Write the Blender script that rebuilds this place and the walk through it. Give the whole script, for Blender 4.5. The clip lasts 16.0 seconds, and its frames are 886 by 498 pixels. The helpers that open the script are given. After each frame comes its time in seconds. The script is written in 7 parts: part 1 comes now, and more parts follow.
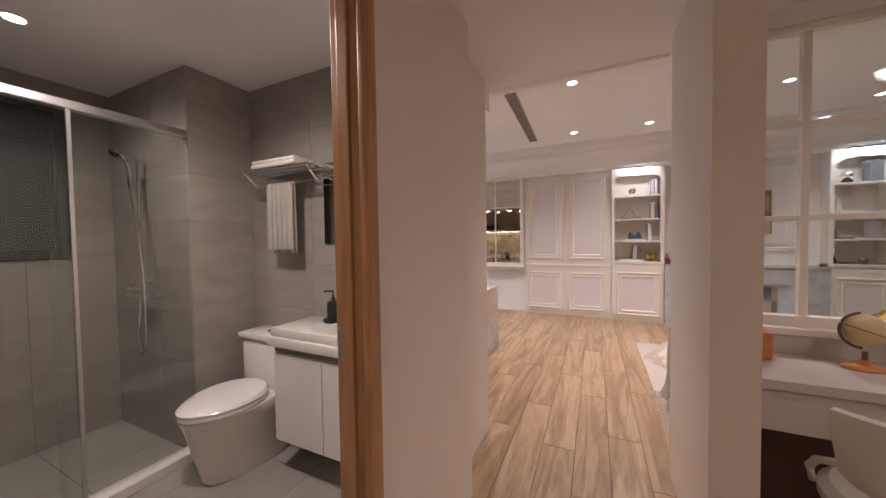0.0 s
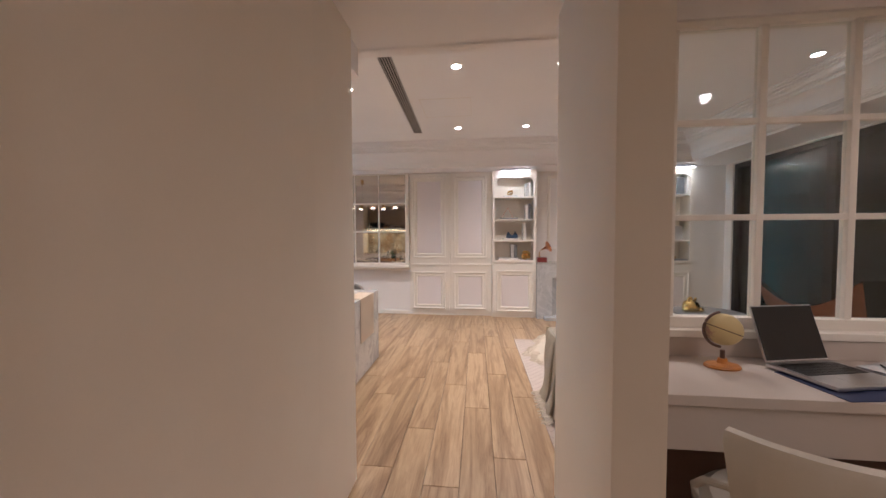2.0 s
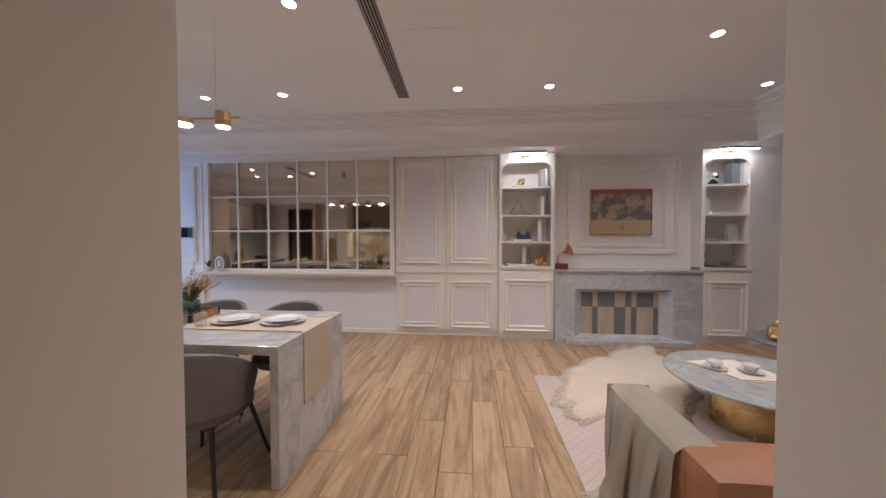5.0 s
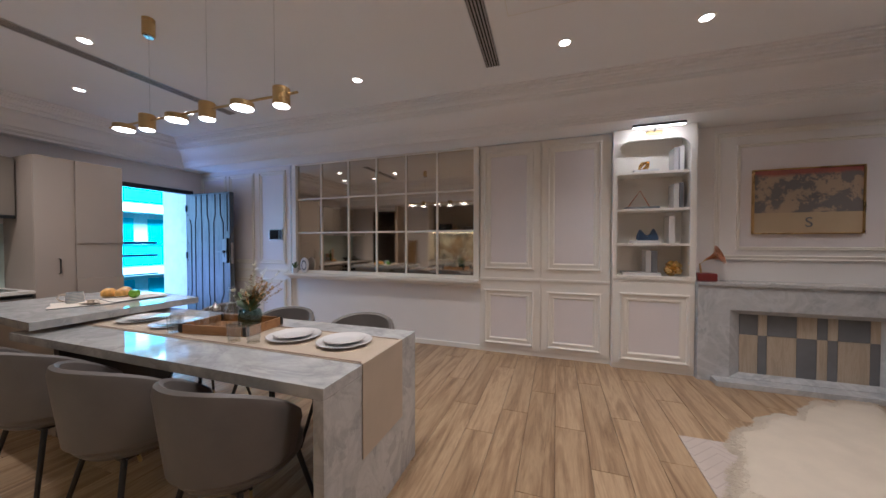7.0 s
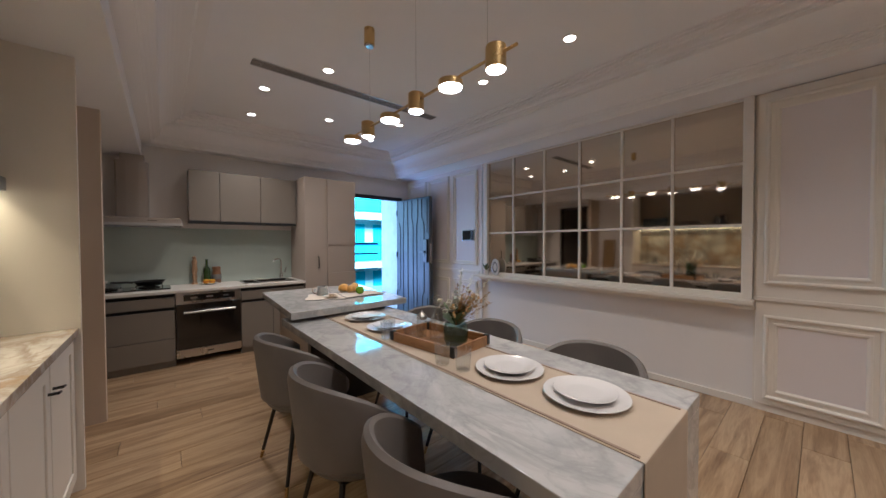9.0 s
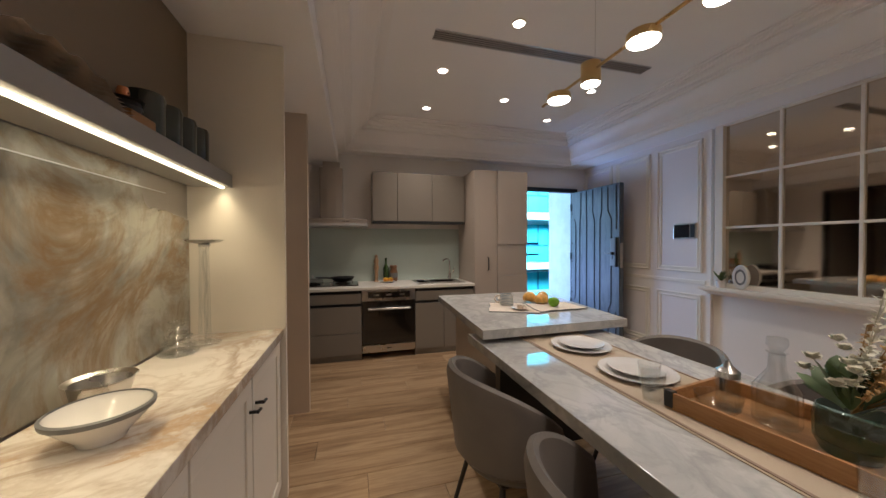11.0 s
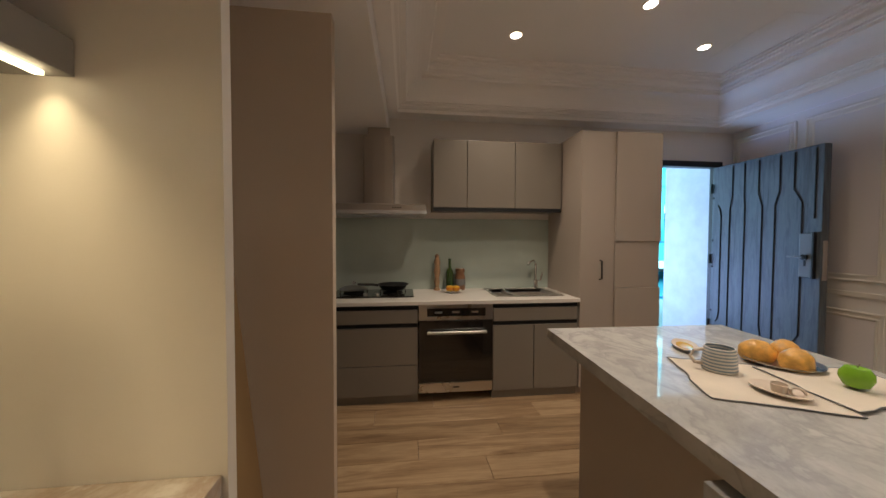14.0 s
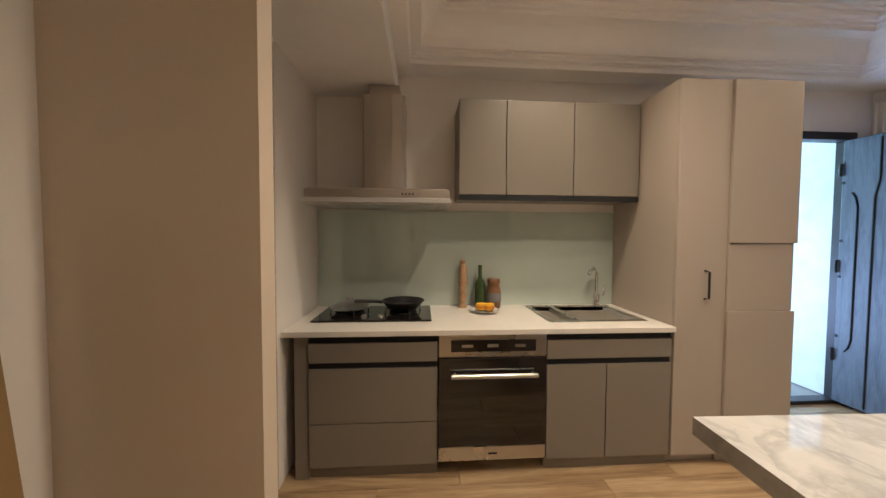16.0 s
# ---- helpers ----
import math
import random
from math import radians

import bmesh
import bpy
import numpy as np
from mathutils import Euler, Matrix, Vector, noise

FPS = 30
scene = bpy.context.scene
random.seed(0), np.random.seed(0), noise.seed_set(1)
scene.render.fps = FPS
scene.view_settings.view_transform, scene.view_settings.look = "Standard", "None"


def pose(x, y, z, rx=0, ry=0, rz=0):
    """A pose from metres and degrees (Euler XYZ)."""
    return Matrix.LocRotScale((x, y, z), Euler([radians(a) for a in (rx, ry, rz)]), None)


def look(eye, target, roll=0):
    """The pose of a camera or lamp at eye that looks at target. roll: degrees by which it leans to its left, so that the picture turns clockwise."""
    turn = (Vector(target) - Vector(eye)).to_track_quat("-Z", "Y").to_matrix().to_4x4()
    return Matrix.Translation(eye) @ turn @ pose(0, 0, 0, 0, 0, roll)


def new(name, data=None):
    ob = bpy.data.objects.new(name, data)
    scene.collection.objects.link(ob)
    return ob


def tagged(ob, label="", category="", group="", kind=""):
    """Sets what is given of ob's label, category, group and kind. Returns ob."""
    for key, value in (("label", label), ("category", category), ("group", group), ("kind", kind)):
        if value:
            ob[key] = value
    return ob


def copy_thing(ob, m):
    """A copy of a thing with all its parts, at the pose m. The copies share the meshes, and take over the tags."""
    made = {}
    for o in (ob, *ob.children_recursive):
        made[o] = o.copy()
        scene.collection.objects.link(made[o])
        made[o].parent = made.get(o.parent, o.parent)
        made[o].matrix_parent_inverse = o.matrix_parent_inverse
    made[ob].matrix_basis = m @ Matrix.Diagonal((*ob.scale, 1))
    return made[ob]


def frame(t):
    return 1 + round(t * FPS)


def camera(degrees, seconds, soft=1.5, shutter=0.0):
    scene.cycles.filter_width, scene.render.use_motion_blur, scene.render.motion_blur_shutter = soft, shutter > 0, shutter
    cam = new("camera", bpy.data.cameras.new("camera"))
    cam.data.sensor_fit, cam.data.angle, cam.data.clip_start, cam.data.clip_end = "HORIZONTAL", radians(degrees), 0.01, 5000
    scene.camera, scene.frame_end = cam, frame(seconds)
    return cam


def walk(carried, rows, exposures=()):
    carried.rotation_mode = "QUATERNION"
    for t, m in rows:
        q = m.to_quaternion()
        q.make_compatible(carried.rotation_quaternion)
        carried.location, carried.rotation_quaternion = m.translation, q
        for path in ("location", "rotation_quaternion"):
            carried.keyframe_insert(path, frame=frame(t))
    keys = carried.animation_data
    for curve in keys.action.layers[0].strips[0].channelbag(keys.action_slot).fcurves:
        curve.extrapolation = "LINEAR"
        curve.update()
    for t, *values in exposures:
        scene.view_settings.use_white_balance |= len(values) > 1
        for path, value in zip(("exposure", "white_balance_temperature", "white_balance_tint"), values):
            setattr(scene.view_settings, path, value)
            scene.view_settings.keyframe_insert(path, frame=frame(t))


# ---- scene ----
cam = camera(107.5, 16.0)
PATH = [
    (0, (0.255, 0.356, 1.36), (-0.595, 2.165, 1.3), -0.8),
    (0.5, (0.265, 0.452, 1.362), (-0.404, 2.336, 1.296), -0.6),
    (1, (0.248, 0.577, 1.361), (-0.253, 2.512, 1.293), -0.4),
    (1.5, (0.233, 0.691, 1.354), (-0.115, 2.659, 1.286), -0.3),
    (2, (0.229, 0.84, 1.351), (0.024, 2.828, 1.277), -0.2),
    (2.5, (0.23, 1.014, 1.347), (0.048, 3.004, 1.276), -0.3),
    (3, (0.224, 1.187, 1.328), (0.037, 3.177, 1.259), -0.1),
    (3.5, (0.192, 1.382, 1.296), (0.028, 3.374, 1.236), -0.0),
    (6, (0.076, 2.314, 1.319), (-0.135, 4.303, 1.268), -0.1),
    (6.5, (0.027, 2.463, 1.297), (-0.387, 4.419, 1.26), -0.0),
    (7, (-0.062, 2.572, 1.297), (-0.719, 4.461, 1.26), -0.0),
    (7.5, (-0.189, 2.694, 1.312), (-1.089, 4.479, 1.269), -0.0),
    (8, (-0.317, 2.784, 1.318), (-1.442, 4.438, 1.278), -0.1),
    (8.5, (-0.447, 2.843, 1.321), (-1.772, 4.341, 1.281), -0.1),
    (9, (-0.586, 2.901, 1.314), (-2.103, 4.203, 1.275), -0.2),
    (9.5, (-0.759, 2.911, 1.313), (-2.439, 3.995, 1.272), 0.1),
    (10, (-0.951, 2.896, 1.31), (-2.753, 3.761, 1.272), -0.1),
    (12.5, (-1.917, 2.89, 1.274), (-3.899, 3.153, 1.247), 0.1),
    (13, (-2.104, 2.914, 1.277), (-4.093, 3.13, 1.246), 0.1),
    (14, (-2.517, 2.883, 1.3), (-4.503, 3.111, 1.241), 0.2),
    (15, (-2.93, 2.896, 1.314), (-4.922, 3.068, 1.247), 0.1),
    (16, (-3.324, 2.892, 1.315), (-5.318, 3.021, 1.24), 0.3),
]

# the clip's camera meters and balances its picture on the way: seconds, stops, kelvin, tint
METER = [(0.0, 0.67, 5420, 15), (1.0, 0.69, 5380, 13), (2.5, 0.58, 5320, 10), (3.5, 0.47, 5230, 8), (6.0, 0.1, 5170, 10), (8.0, -0.24, 5130, 6), (9.0, -0.2, 5380, 7), (10.0, -0.12, 5630, 7), (12.5, -0.46, 6250, 5), (14.5, -0.2, 6480, 5), (15.5, 0.3, 6600, 4), (16.0, 0.42, 6620, 3)]
walk(cam, [(t, look(eye, target, roll)) for t, eye, target, roll in PATH], METER)

# ---- world and lamps ----
world = bpy.data.worlds.new("night")
world.use_nodes = True
world.node_tree.nodes["Background"].inputs["Color"].default_value = (0.02, 0.03, 0.035, 1)
world.node_tree.nodes["Background"].inputs["Strength"].default_value = 0.25
scene.world = world

WARM = (1.0, 0.80, 0.64)
WHITE = (1.0, 0.86, 0.74)
DAY = (0.40, 0.64, 1.0)
# recessed downlights of the living, dining and kitchen ceiling
DOWN = [(-4.82, 5.17), (-4.05, 5.16), (-2.63, 5.15), (-1.79, 5.15), (-0.01, 5.18), (0.87, 5.2), (2.91, 5.33),
        (-4.85, 3.68), (-4.06, 3.65), (-4.45, 4.42), (-3.35, 3.99), (-1.01, 3.94), (0.06, 3.63), (0.94, 3.67),
        (1.88, 4.49), (2.92, 3.76)]

# recessed downlights of study and bathroom: x, y, watts; each list ends in an unseen added fill
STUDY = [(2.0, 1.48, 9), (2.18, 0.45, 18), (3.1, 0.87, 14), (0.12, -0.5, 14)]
BATH = [(-2.29, 0.93, 17), (-1.2, 0.95, 54)]


def lamp(name, kind, m, energy, color, **more):
    data = bpy.data.lights.new(name, kind)
    data.energy, data.color = energy, color
    if "spot" in more:
        data.spot_size, data.spot_blend = radians(more["spot"]), 0.9
        data.shadow_soft_size = 0.035
    if "size" in more:
        data.shape = "RECTANGLE"
        data.size, data.size_y = more["size"]
    if "spread" in more:
        data.spread = radians(more["spread"])
    ob = new(name, data)
    ob.matrix_world = m
    return ob


for x, y in DOWN:
    lamp("downlight_beam", "SPOT", pose(x, y, 2.765), 14 if x < -3.5 and y > 5 else 18 if x < -3.2 and y > 3.9 else 42 if x > 0 else 34 if y > 5 else 52 if x < -4.5 else 72 if x < -4 else 68, WARM, spot=122)
# the last entry has no known source; it only brightens the hall
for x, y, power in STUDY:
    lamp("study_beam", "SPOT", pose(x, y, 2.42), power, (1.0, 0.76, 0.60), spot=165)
# the second bathroom entry is an unseen fill added over the vanity
for x, y, power in BATH:
    lamp("bath_beam", "SPOT", pose(x, y, 2.425), power, (1.0, 0.78, 0.58), spot=165).data.shadow_soft_size = 0.08
lamp("landing_daylight", "AREA", look((-8.3, 4.6, 1.9), (-6.0, 6.0, 1.5)), 90, (0.46, 0.74, 1.0), size=(1.6, 1.8))
lamp("landing_floor_bounce", "AREA", look((-6.8, 4.7, 0.6), (-5.0, 5.9, 2.4)), 55, (0.38, 0.52, 1.0), size=(1.2, 1.0))
lamp("facade_sky", "AREA", look((-12.5, 11.0, 8.5), (-19.0, 14.5, 2.0)), 13000, (0.44, 0.86, 1.0), size=(9.0, 5.0))
lamp("shelf_glow", "AREA", pose(-2.2, 2.296, 1.561), 5.0, (1.0, 0.76, 0.45), size=(1.84, 0.012), spread=112)
for x in (0.85, 3.31):
    lamp("picture_glow", "AREA", look((x, 6.162, 2.396), (x, 6.33, 2.2)), 2.0, WHITE, size=(0.42, 0.02))
for x in (-2.92, -2.67, -2.375, -2.097, -1.805, -1.512):
    lamp("pendant_beam", "SPOT", pose(x, 4.0, 2.05), 1.8, WHITE, spot=140)

# ---- materials ----


def nodes_of(name):
    m = bpy.data.materials.new(name)
    m.use_nodes = True
    return m, m.node_tree.nodes, m.node_tree.links, m.node_tree.nodes["Principled BSDF"]


def coords(n, l, scale=(1, 1, 1), shuffle=False):
    """Object coordinates, scaled; shuffled from piece to piece where asked."""
    tc, mp = n.new("ShaderNodeTexCoord"), n.new("ShaderNodeMapping")
    mp.inputs["Scale"].default_value = scale
    l.new(tc.outputs["Object"], mp.inputs["Vector"])
    if shuffle:
        info, mul = n.new("ShaderNodeObjectInfo"), n.new("ShaderNodeMath")
        mul.operation = "MULTIPLY"
        mul.inputs[1].default_value = 57.0
        l.new(info.outputs["Random"], mul.inputs[0])
        l.new(mul.outputs[0], mp.inputs["Location"])
    return mp.outputs["Vector"]


def ramp(n, l, fac, stops):
    r = n.new("ShaderNodeValToRGB")
    while len(r.color_ramp.elements) < len(stops):
        r.color_ramp.elements.new(0.5)
    for e, (p, c) in zip(r.color_ramp.elements, stops):
        e.position, e.color = p, (*c, 1)
    l.new(fac, r.inputs["Fac"])
    return r.outputs["Color"]


def noise_of(n, l, vec, scale, detail=4.0, distortion=0.0, rough=0.55):
    t = n.new("ShaderNodeTexNoise")
    t.inputs["Scale"].default_value, t.inputs["Detail"].default_value = scale, detail
    t.inputs["Distortion"].default_value, t.inputs["Roughness"].default_value = distortion, rough
    l.new(vec, t.inputs["Vector"])
    return t.outputs["Fac"]


def mixed(n, l, fac, a, b, mode="MIX"):
    m = n.new("ShaderNodeMix")
    m.data_type, m.blend_type = "RGBA", mode
    for i, v in ((0, fac), (6, a), (7, b)):
        if isinstance(v, (int, float)):
            m.inputs[i].default_value = v
        elif isinstance(v, tuple):
            m.inputs[i].default_value = (*v, 1)
        else:
            l.new(v, m.inputs[i])
    return m.outputs[2]


def bumped(n, l, bsdf, height, strength, distance=0.01):
    b = n.new("ShaderNodeBump")
    b.inputs["Strength"].default_value, b.inputs["Distance"].default_value = strength, distance
    l.new(height, b.inputs["Height"])
    l.new(b.outputs["Normal"], bsdf.inputs["Normal"])


def plain(name, color, rough=0.5, metal=0.0, vary=0.08, scale=6.0, grain=140.0, bump=0.06, stretch=(1, 1, 1), coat=0.0):
    """Paint, cloth, metal or plastic: colour that drifts a little, with fine grain in colour and relief."""
    m, n, l, b = nodes_of(name)
    v = coords(n, l, stretch)
    big, fine = noise_of(n, l, v, scale), noise_of(n, l, v, grain, 2.0)
    dark = tuple(c * (1 - vary) for c in color)
    lite = tuple(min(1, c * (1 + vary)) for c in color)
    c = ramp(n, l, big, [(0.3, dark), (0.7, lite)])
    c = mixed(n, l, 0.12, c, ramp(n, l, fine, [(0.35, dark), (0.65, lite)]))
    l.new(c, b.inputs["Base Color"])
    rr = n.new("ShaderNodeMapRange")
    rr.inputs["To Min"].default_value, rr.inputs["To Max"].default_value = max(0.02, rough - 0.06), min(1, rough + 0.06)
    l.new(big, rr.inputs["Value"])
    l.new(rr.outputs[0], b.inputs["Roughness"])
    b.inputs["Metallic"].default_value = metal
    b.inputs["Coat Weight"].default_value = coat
    if bump:
        bumped(n, l, b, fine, bump, 0.004)
    return m


def glow(name, color, strength):
    m, n, l, b = nodes_of(name)
    b.inputs["Base Color"].default_value = (*color, 1)
    b.inputs["Emission Color"].default_value = (*color, 1)
    b.inputs["Emission Strength"].default_value = strength
    return m


def pane_glass(name, color=(1, 1, 1), mirror=0.035):
    """Thin flat glass: see-through with a faint mirror on it."""
    m, n, l, b = nodes_of(name)
    clear, shine, mix, lw = n.new("ShaderNodeBsdfTransparent"), n.new("ShaderNodeBsdfGlossy"), n.new("ShaderNodeMixShader"), n.new("ShaderNodeLayerWeight")
    clear.inputs["Color"].default_value = (*color, 1)
    shine.inputs["Roughness"].default_value = 0.02
    lw.inputs["Blend"].default_value = 0.5
    grow, lift = n.new("ShaderNodeMath"), n.new("ShaderNodeMath")
    grow.operation, lift.operation = "POWER", "MULTIPLY_ADD"
    grow.inputs[1].default_value, lift.inputs[1].default_value, lift.inputs[2].default_value = 4.0, 0.7, mirror
    l.new(lw.outputs["Facing"], grow.inputs[0])
    l.new(grow.outputs[0], lift.inputs[0])
    l.new(lift.outputs[0], mix.inputs[0])
    l.new(clear.outputs[0], mix.inputs[1])
    l.new(shine.outputs[0], mix.inputs[2])
    l.new(mix.outputs[0], n["Material Output"].inputs["Surface"])
    return m


def wood(name, dark, mid, lite, along=1, rough=0.45, scale=1.0, shuffle=True):
    """Grain that runs along one axis, with knots and streaks, shuffled from board to board."""
    m, n, l, b = nodes_of(name)
    st = [9.0 * scale, 9.0 * scale, 9.0 * scale]
    st[along] = 0.75 * scale
    v = coords(n, l, tuple(st), shuffle)
    streak = noise_of(n, l, v, 1.3, 6.0, 1.4, 0.62)
    fine = noise_of(n, l, coords(n, l, tuple(s * 6 for s in st), shuffle), 2.2, 3.0)
    c = ramp(n, l, streak, [(0.30, dark), (0.46, mid), (0.56, lite), (0.72, mid)])
    c = mixed(n, l, 0.22, c, ramp(n, l, fine, [(0.3, dark), (0.62, lite)]))
    if shuffle:
        info = n.new("ShaderNodeObjectInfo")
        c = mixed(n, l, 0.8, c, ramp(n, l, info.outputs["Random"], [(0.0, (0.74, 0.71, 0.68)), (0.5, (0.92, 0.9, 0.88)), (1.0, (1, 1, 1))]), "MULTIPLY")
    l.new(c, b.inputs["Base Color"])
    b.inputs["Roughness"].default_value = rough
    bumped(n, l, b, fine, 0.12, 0.003)
    return m


def marble(name, ground, cloud, vein, rust=None, scale=1.0, rough=0.16, stretch=(1, 1, 1), rust_from=0.54, strength=1.0):
    m, n, l, b = nodes_of(name)
    v = coords(n, l, tuple(s * scale for s in stretch))
    big = noise_of(n, l, v, 1.6, 6.0, 1.0)
    c = ramp(n, l, big, [(0.3, cloud), (0.55, ground)])
    for sc, amount, width in ((0.8, 0.6, 0.03), (2.1, 0.28, 0.035)):
        f = noise_of(n, l, v, sc, 7.0, 1.6, 0.6)
        line = ramp(n, l, f, [(0.5 - width * 2.2, (0, 0, 0)), (0.5, (1, 1, 1)), (0.5 + width, (0, 0, 0))])
        fade = n.new("ShaderNodeMath")
        fade.operation = "MULTIPLY"
        fade.inputs[1].default_value = amount * strength
        l.new(line, fade.inputs[0])
        c = mixed(n, l, fade.outputs[0], c, vein)
    if rust:
        f = noise_of(n, l, v, 1.1, 8.0, 2.6, 0.66)
        c = mixed(n, l, ramp(n, l, f, [(rust_from, (0, 0, 0)), (0.60, (0.75, 0.75, 0.75)), (0.70, (0.05, 0.05, 0.05))]), c, rust)
    l.new(c, b.inputs["Base Color"])
    b.inputs["Roughness"].default_value = rough
    return m


M = {}
M["white_wall"] = plain("white_wall", (0.84, 0.80, 0.76), 0.55, vary=0.03, scale=1.2, bump=0.05)
M["hall_wall"] = plain("hall_wall", (0.83, 0.765, 0.67), 0.6, vary=0.03, scale=1.5, bump=0.05)
M["ceiling"] = plain("ceiling_paint", (0.90, 0.885, 0.88), 0.7, vary=0.025, scale=1.0, bump=0.04)
M["plaster"] = plain("smooth_plaster", (0.90, 0.875, 0.86), 0.6, vary=0.0, bump=0.0)
M["lilac"] = plain("lilac_white_panel", (0.79, 0.735, 0.725), 0.5, vary=0.02, scale=2, bump=0.03)
M["trim"] = plain("trim_paint", (0.84, 0.79, 0.71), 0.42, vary=0.01, scale=3, bump=0.03)
M["taupe"] = plain("taupe_panel", (0.60, 0.50, 0.40), 0.5, vary=0.03, scale=2, bump=0.03)
M["floor_plank"] = wood("floor_plank_oak", (0.19, 0.11, 0.055), (0.37, 0.245, 0.138), (0.52, 0.375, 0.225), 1, 0.34, 0.8)
M["plank_gap"] = plain("plank_gap", (0.09, 0.06, 0.045), 0.8)
M["jamb"] = wood("jamb_oak", (0.30, 0.15, 0.06), (0.42, 0.22, 0.09), (0.50, 0.28, 0.13), 2, 0.4, 1.5, False)
M["marble_white"] = marble("white_marble", (0.56, 0.555, 0.54), (0.44, 0.44, 0.435), (0.29, 0.29, 0.29), scale=2.4, rough=0.06, stretch=(0.8, 1.25, 1), strength=0.8)
M["marble_gold"] = marble("gold_marble", (0.43, 0.41, 0.35), (0.15, 0.14, 0.125), (0.12, 0.115, 0.11), (0.20, 0.11, 0.035), 1.6, 0.27, (1.0, 1, 1.0), 0.44, 0.5)
M["marble_counter"] = marble("counter_marble", (0.78, 0.73, 0.67), (0.62, 0.57, 0.51), (0.36, 0.25, 0.16), (0.5, 0.34, 0.2), 1.5, 0.15)
M["marble_grey"] = marble("grey_marble", (0.50, 0.50, 0.50), (0.38, 0.39, 0.40), (0.62, 0.62, 0.62), scale=2.2, rough=0.25)
M["cab_grey"] = plain("grey_cabinet", (0.225, 0.197, 0.165), 0.42, vary=0.03, scale=2, bump=0.03)
M["cab_beige"] = plain("beige_cabinet", (0.42, 0.36, 0.305), 0.5, vary=0.02, scale=2, bump=0.03)
M["dark_metal"] = plain("dark_metal", (0.035, 0.033, 0.032), 0.4, 0.4)
M["black"] = plain("black_plastic", (0.018, 0.018, 0.018), 0.35)
M["hood_steel"] = plain("brushed_hood_steel", (0.50, 0.45, 0.40), 0.4, 0.7, vary=0.0, bump=0.0)
M["steel"] = plain("steel", (0.58, 0.57, 0.55), 0.28, 1.0, vary=0.015, bump=0.02)
M["sink_steel"] = plain("sink_steel", (0.62, 0.61, 0.59), 0.4, 0.35, vary=0.02, bump=0.01)
M["chrome"] = plain("chrome", (0.75, 0.75, 0.75), 0.08, 1.0, bump=0.0)
M["brass"] = plain("brass", (0.62, 0.44, 0.20), 0.28, 1.0, vary=0.05, bump=0.02)
M["gold"] = plain("gold", (0.72, 0.50, 0.18), 0.18, 1.0, vary=0.05, bump=0.02)
M["mirror"] = plain("bronze_mirror", (0.62, 0.55, 0.46), 0.015, 1.0, vary=0.0, bump=0.0)
M["splash"] = plain("splash_glass", (0.49, 0.565, 0.515), 0.08, vary=0.02, bump=0.0, coat=0.6)
M["counter_white"] = plain("counter_white", (0.74, 0.70, 0.65), 0.3, vary=0.03, grain=400, bump=0.01)
M["oven_glass"] = plain("oven_glass", (0.012, 0.010, 0.009), 0.08, bump=0.0, coat=0.5)
M["chair"] = plain("chair_leather", (0.15, 0.133, 0.12), 0.5, vary=0.08, scale=10, grain=300, bump=0.15)
M["door_blue"] = wood("door_blue_grey", (0.05, 0.062, 0.075), (0.085, 0.105, 0.125), (0.12, 0.145, 0.165), 2, 0.45, 2.0, False)
M["groove"] = plain("groove", (0.008, 0.009, 0.011), 0.7)
M["runner"] = plain("runner_linen", (0.52, 0.43, 0.325), 0.9, vary=0.05, grain=500, bump=0.3)
M["china"] = plain("china", (0.76, 0.74, 0.72), 0.18, vary=0.02, bump=0.0, coat=0.4)
M["lamp_on"] = glow("lamp_on", (1.0, 0.88, 0.75), 14.0)
M["led"] = glow("led_strip", (1.0, 0.80, 0.50), 9.0)
M["picture_led"] = glow("picture_led", (1.0, 0.93, 0.86), 14.0)
M["pane"] = pane_glass("window_pane", (0.93, 0.95, 0.94))
M["pane_dark"] = pane_glass("dark_window_pane", (0.35, 0.42, 0.40))
M["frame_black"] = plain("window_frame_black", (0.02, 0.018, 0.017), 0.45, 0.2)
M["bath_tile"] = plain("bath_wall_tile", (0.32, 0.285, 0.245), 0.45, vary=0.08, scale=2.5, grain=40, bump=0.03)
M["bath_floor"] = plain("bath_floor_tile", (0.35, 0.33, 0.30), 0.45, vary=0.12, scale=3, grain=60, bump=0.04)
M["porcelain"] = plain("porcelain", (0.78, 0.75, 0.72), 0.12, vary=0.01, bump=0.0, coat=0.5)
M["gloss_white"] = plain("gloss_white", (0.78, 0.75, 0.74), 0.15, vary=0.01, bump=0.0, coat=0.3)
M["towel"] = plain("towel_terry", (0.74, 0.71, 0.66), 0.95, grain=500, bump=0.5)
M["rug"] = plain("rug_wool", (0.60, 0.52, 0.46), 0.95, vary=0.1, scale=14, grain=250, bump=0.4)
M["fur"] = plain("sheepskin_wool", (0.60, 0.52, 0.41), 0.95, vary=0.05, scale=7, grain=220, bump=0.25)
M["throw"] = plain("throw_cotton", (0.66, 0.60, 0.49), 0.95, vary=0.05, scale=8, grain=600, bump=0.3)
M["tan"] = plain("tan_leather", (0.34, 0.15, 0.07), 0.45, vary=0.1, scale=9, grain=220, bump=0.15)
M["desk"] = plain("desk_white", (0.55, 0.485, 0.43), 0.45, vary=0.02, scale=2, bump=0.03)
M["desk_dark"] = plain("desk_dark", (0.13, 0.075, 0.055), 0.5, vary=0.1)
M["study_chair"] = plain("study_chair_shell", (0.66, 0.62, 0.54), 0.5, vary=0.03)
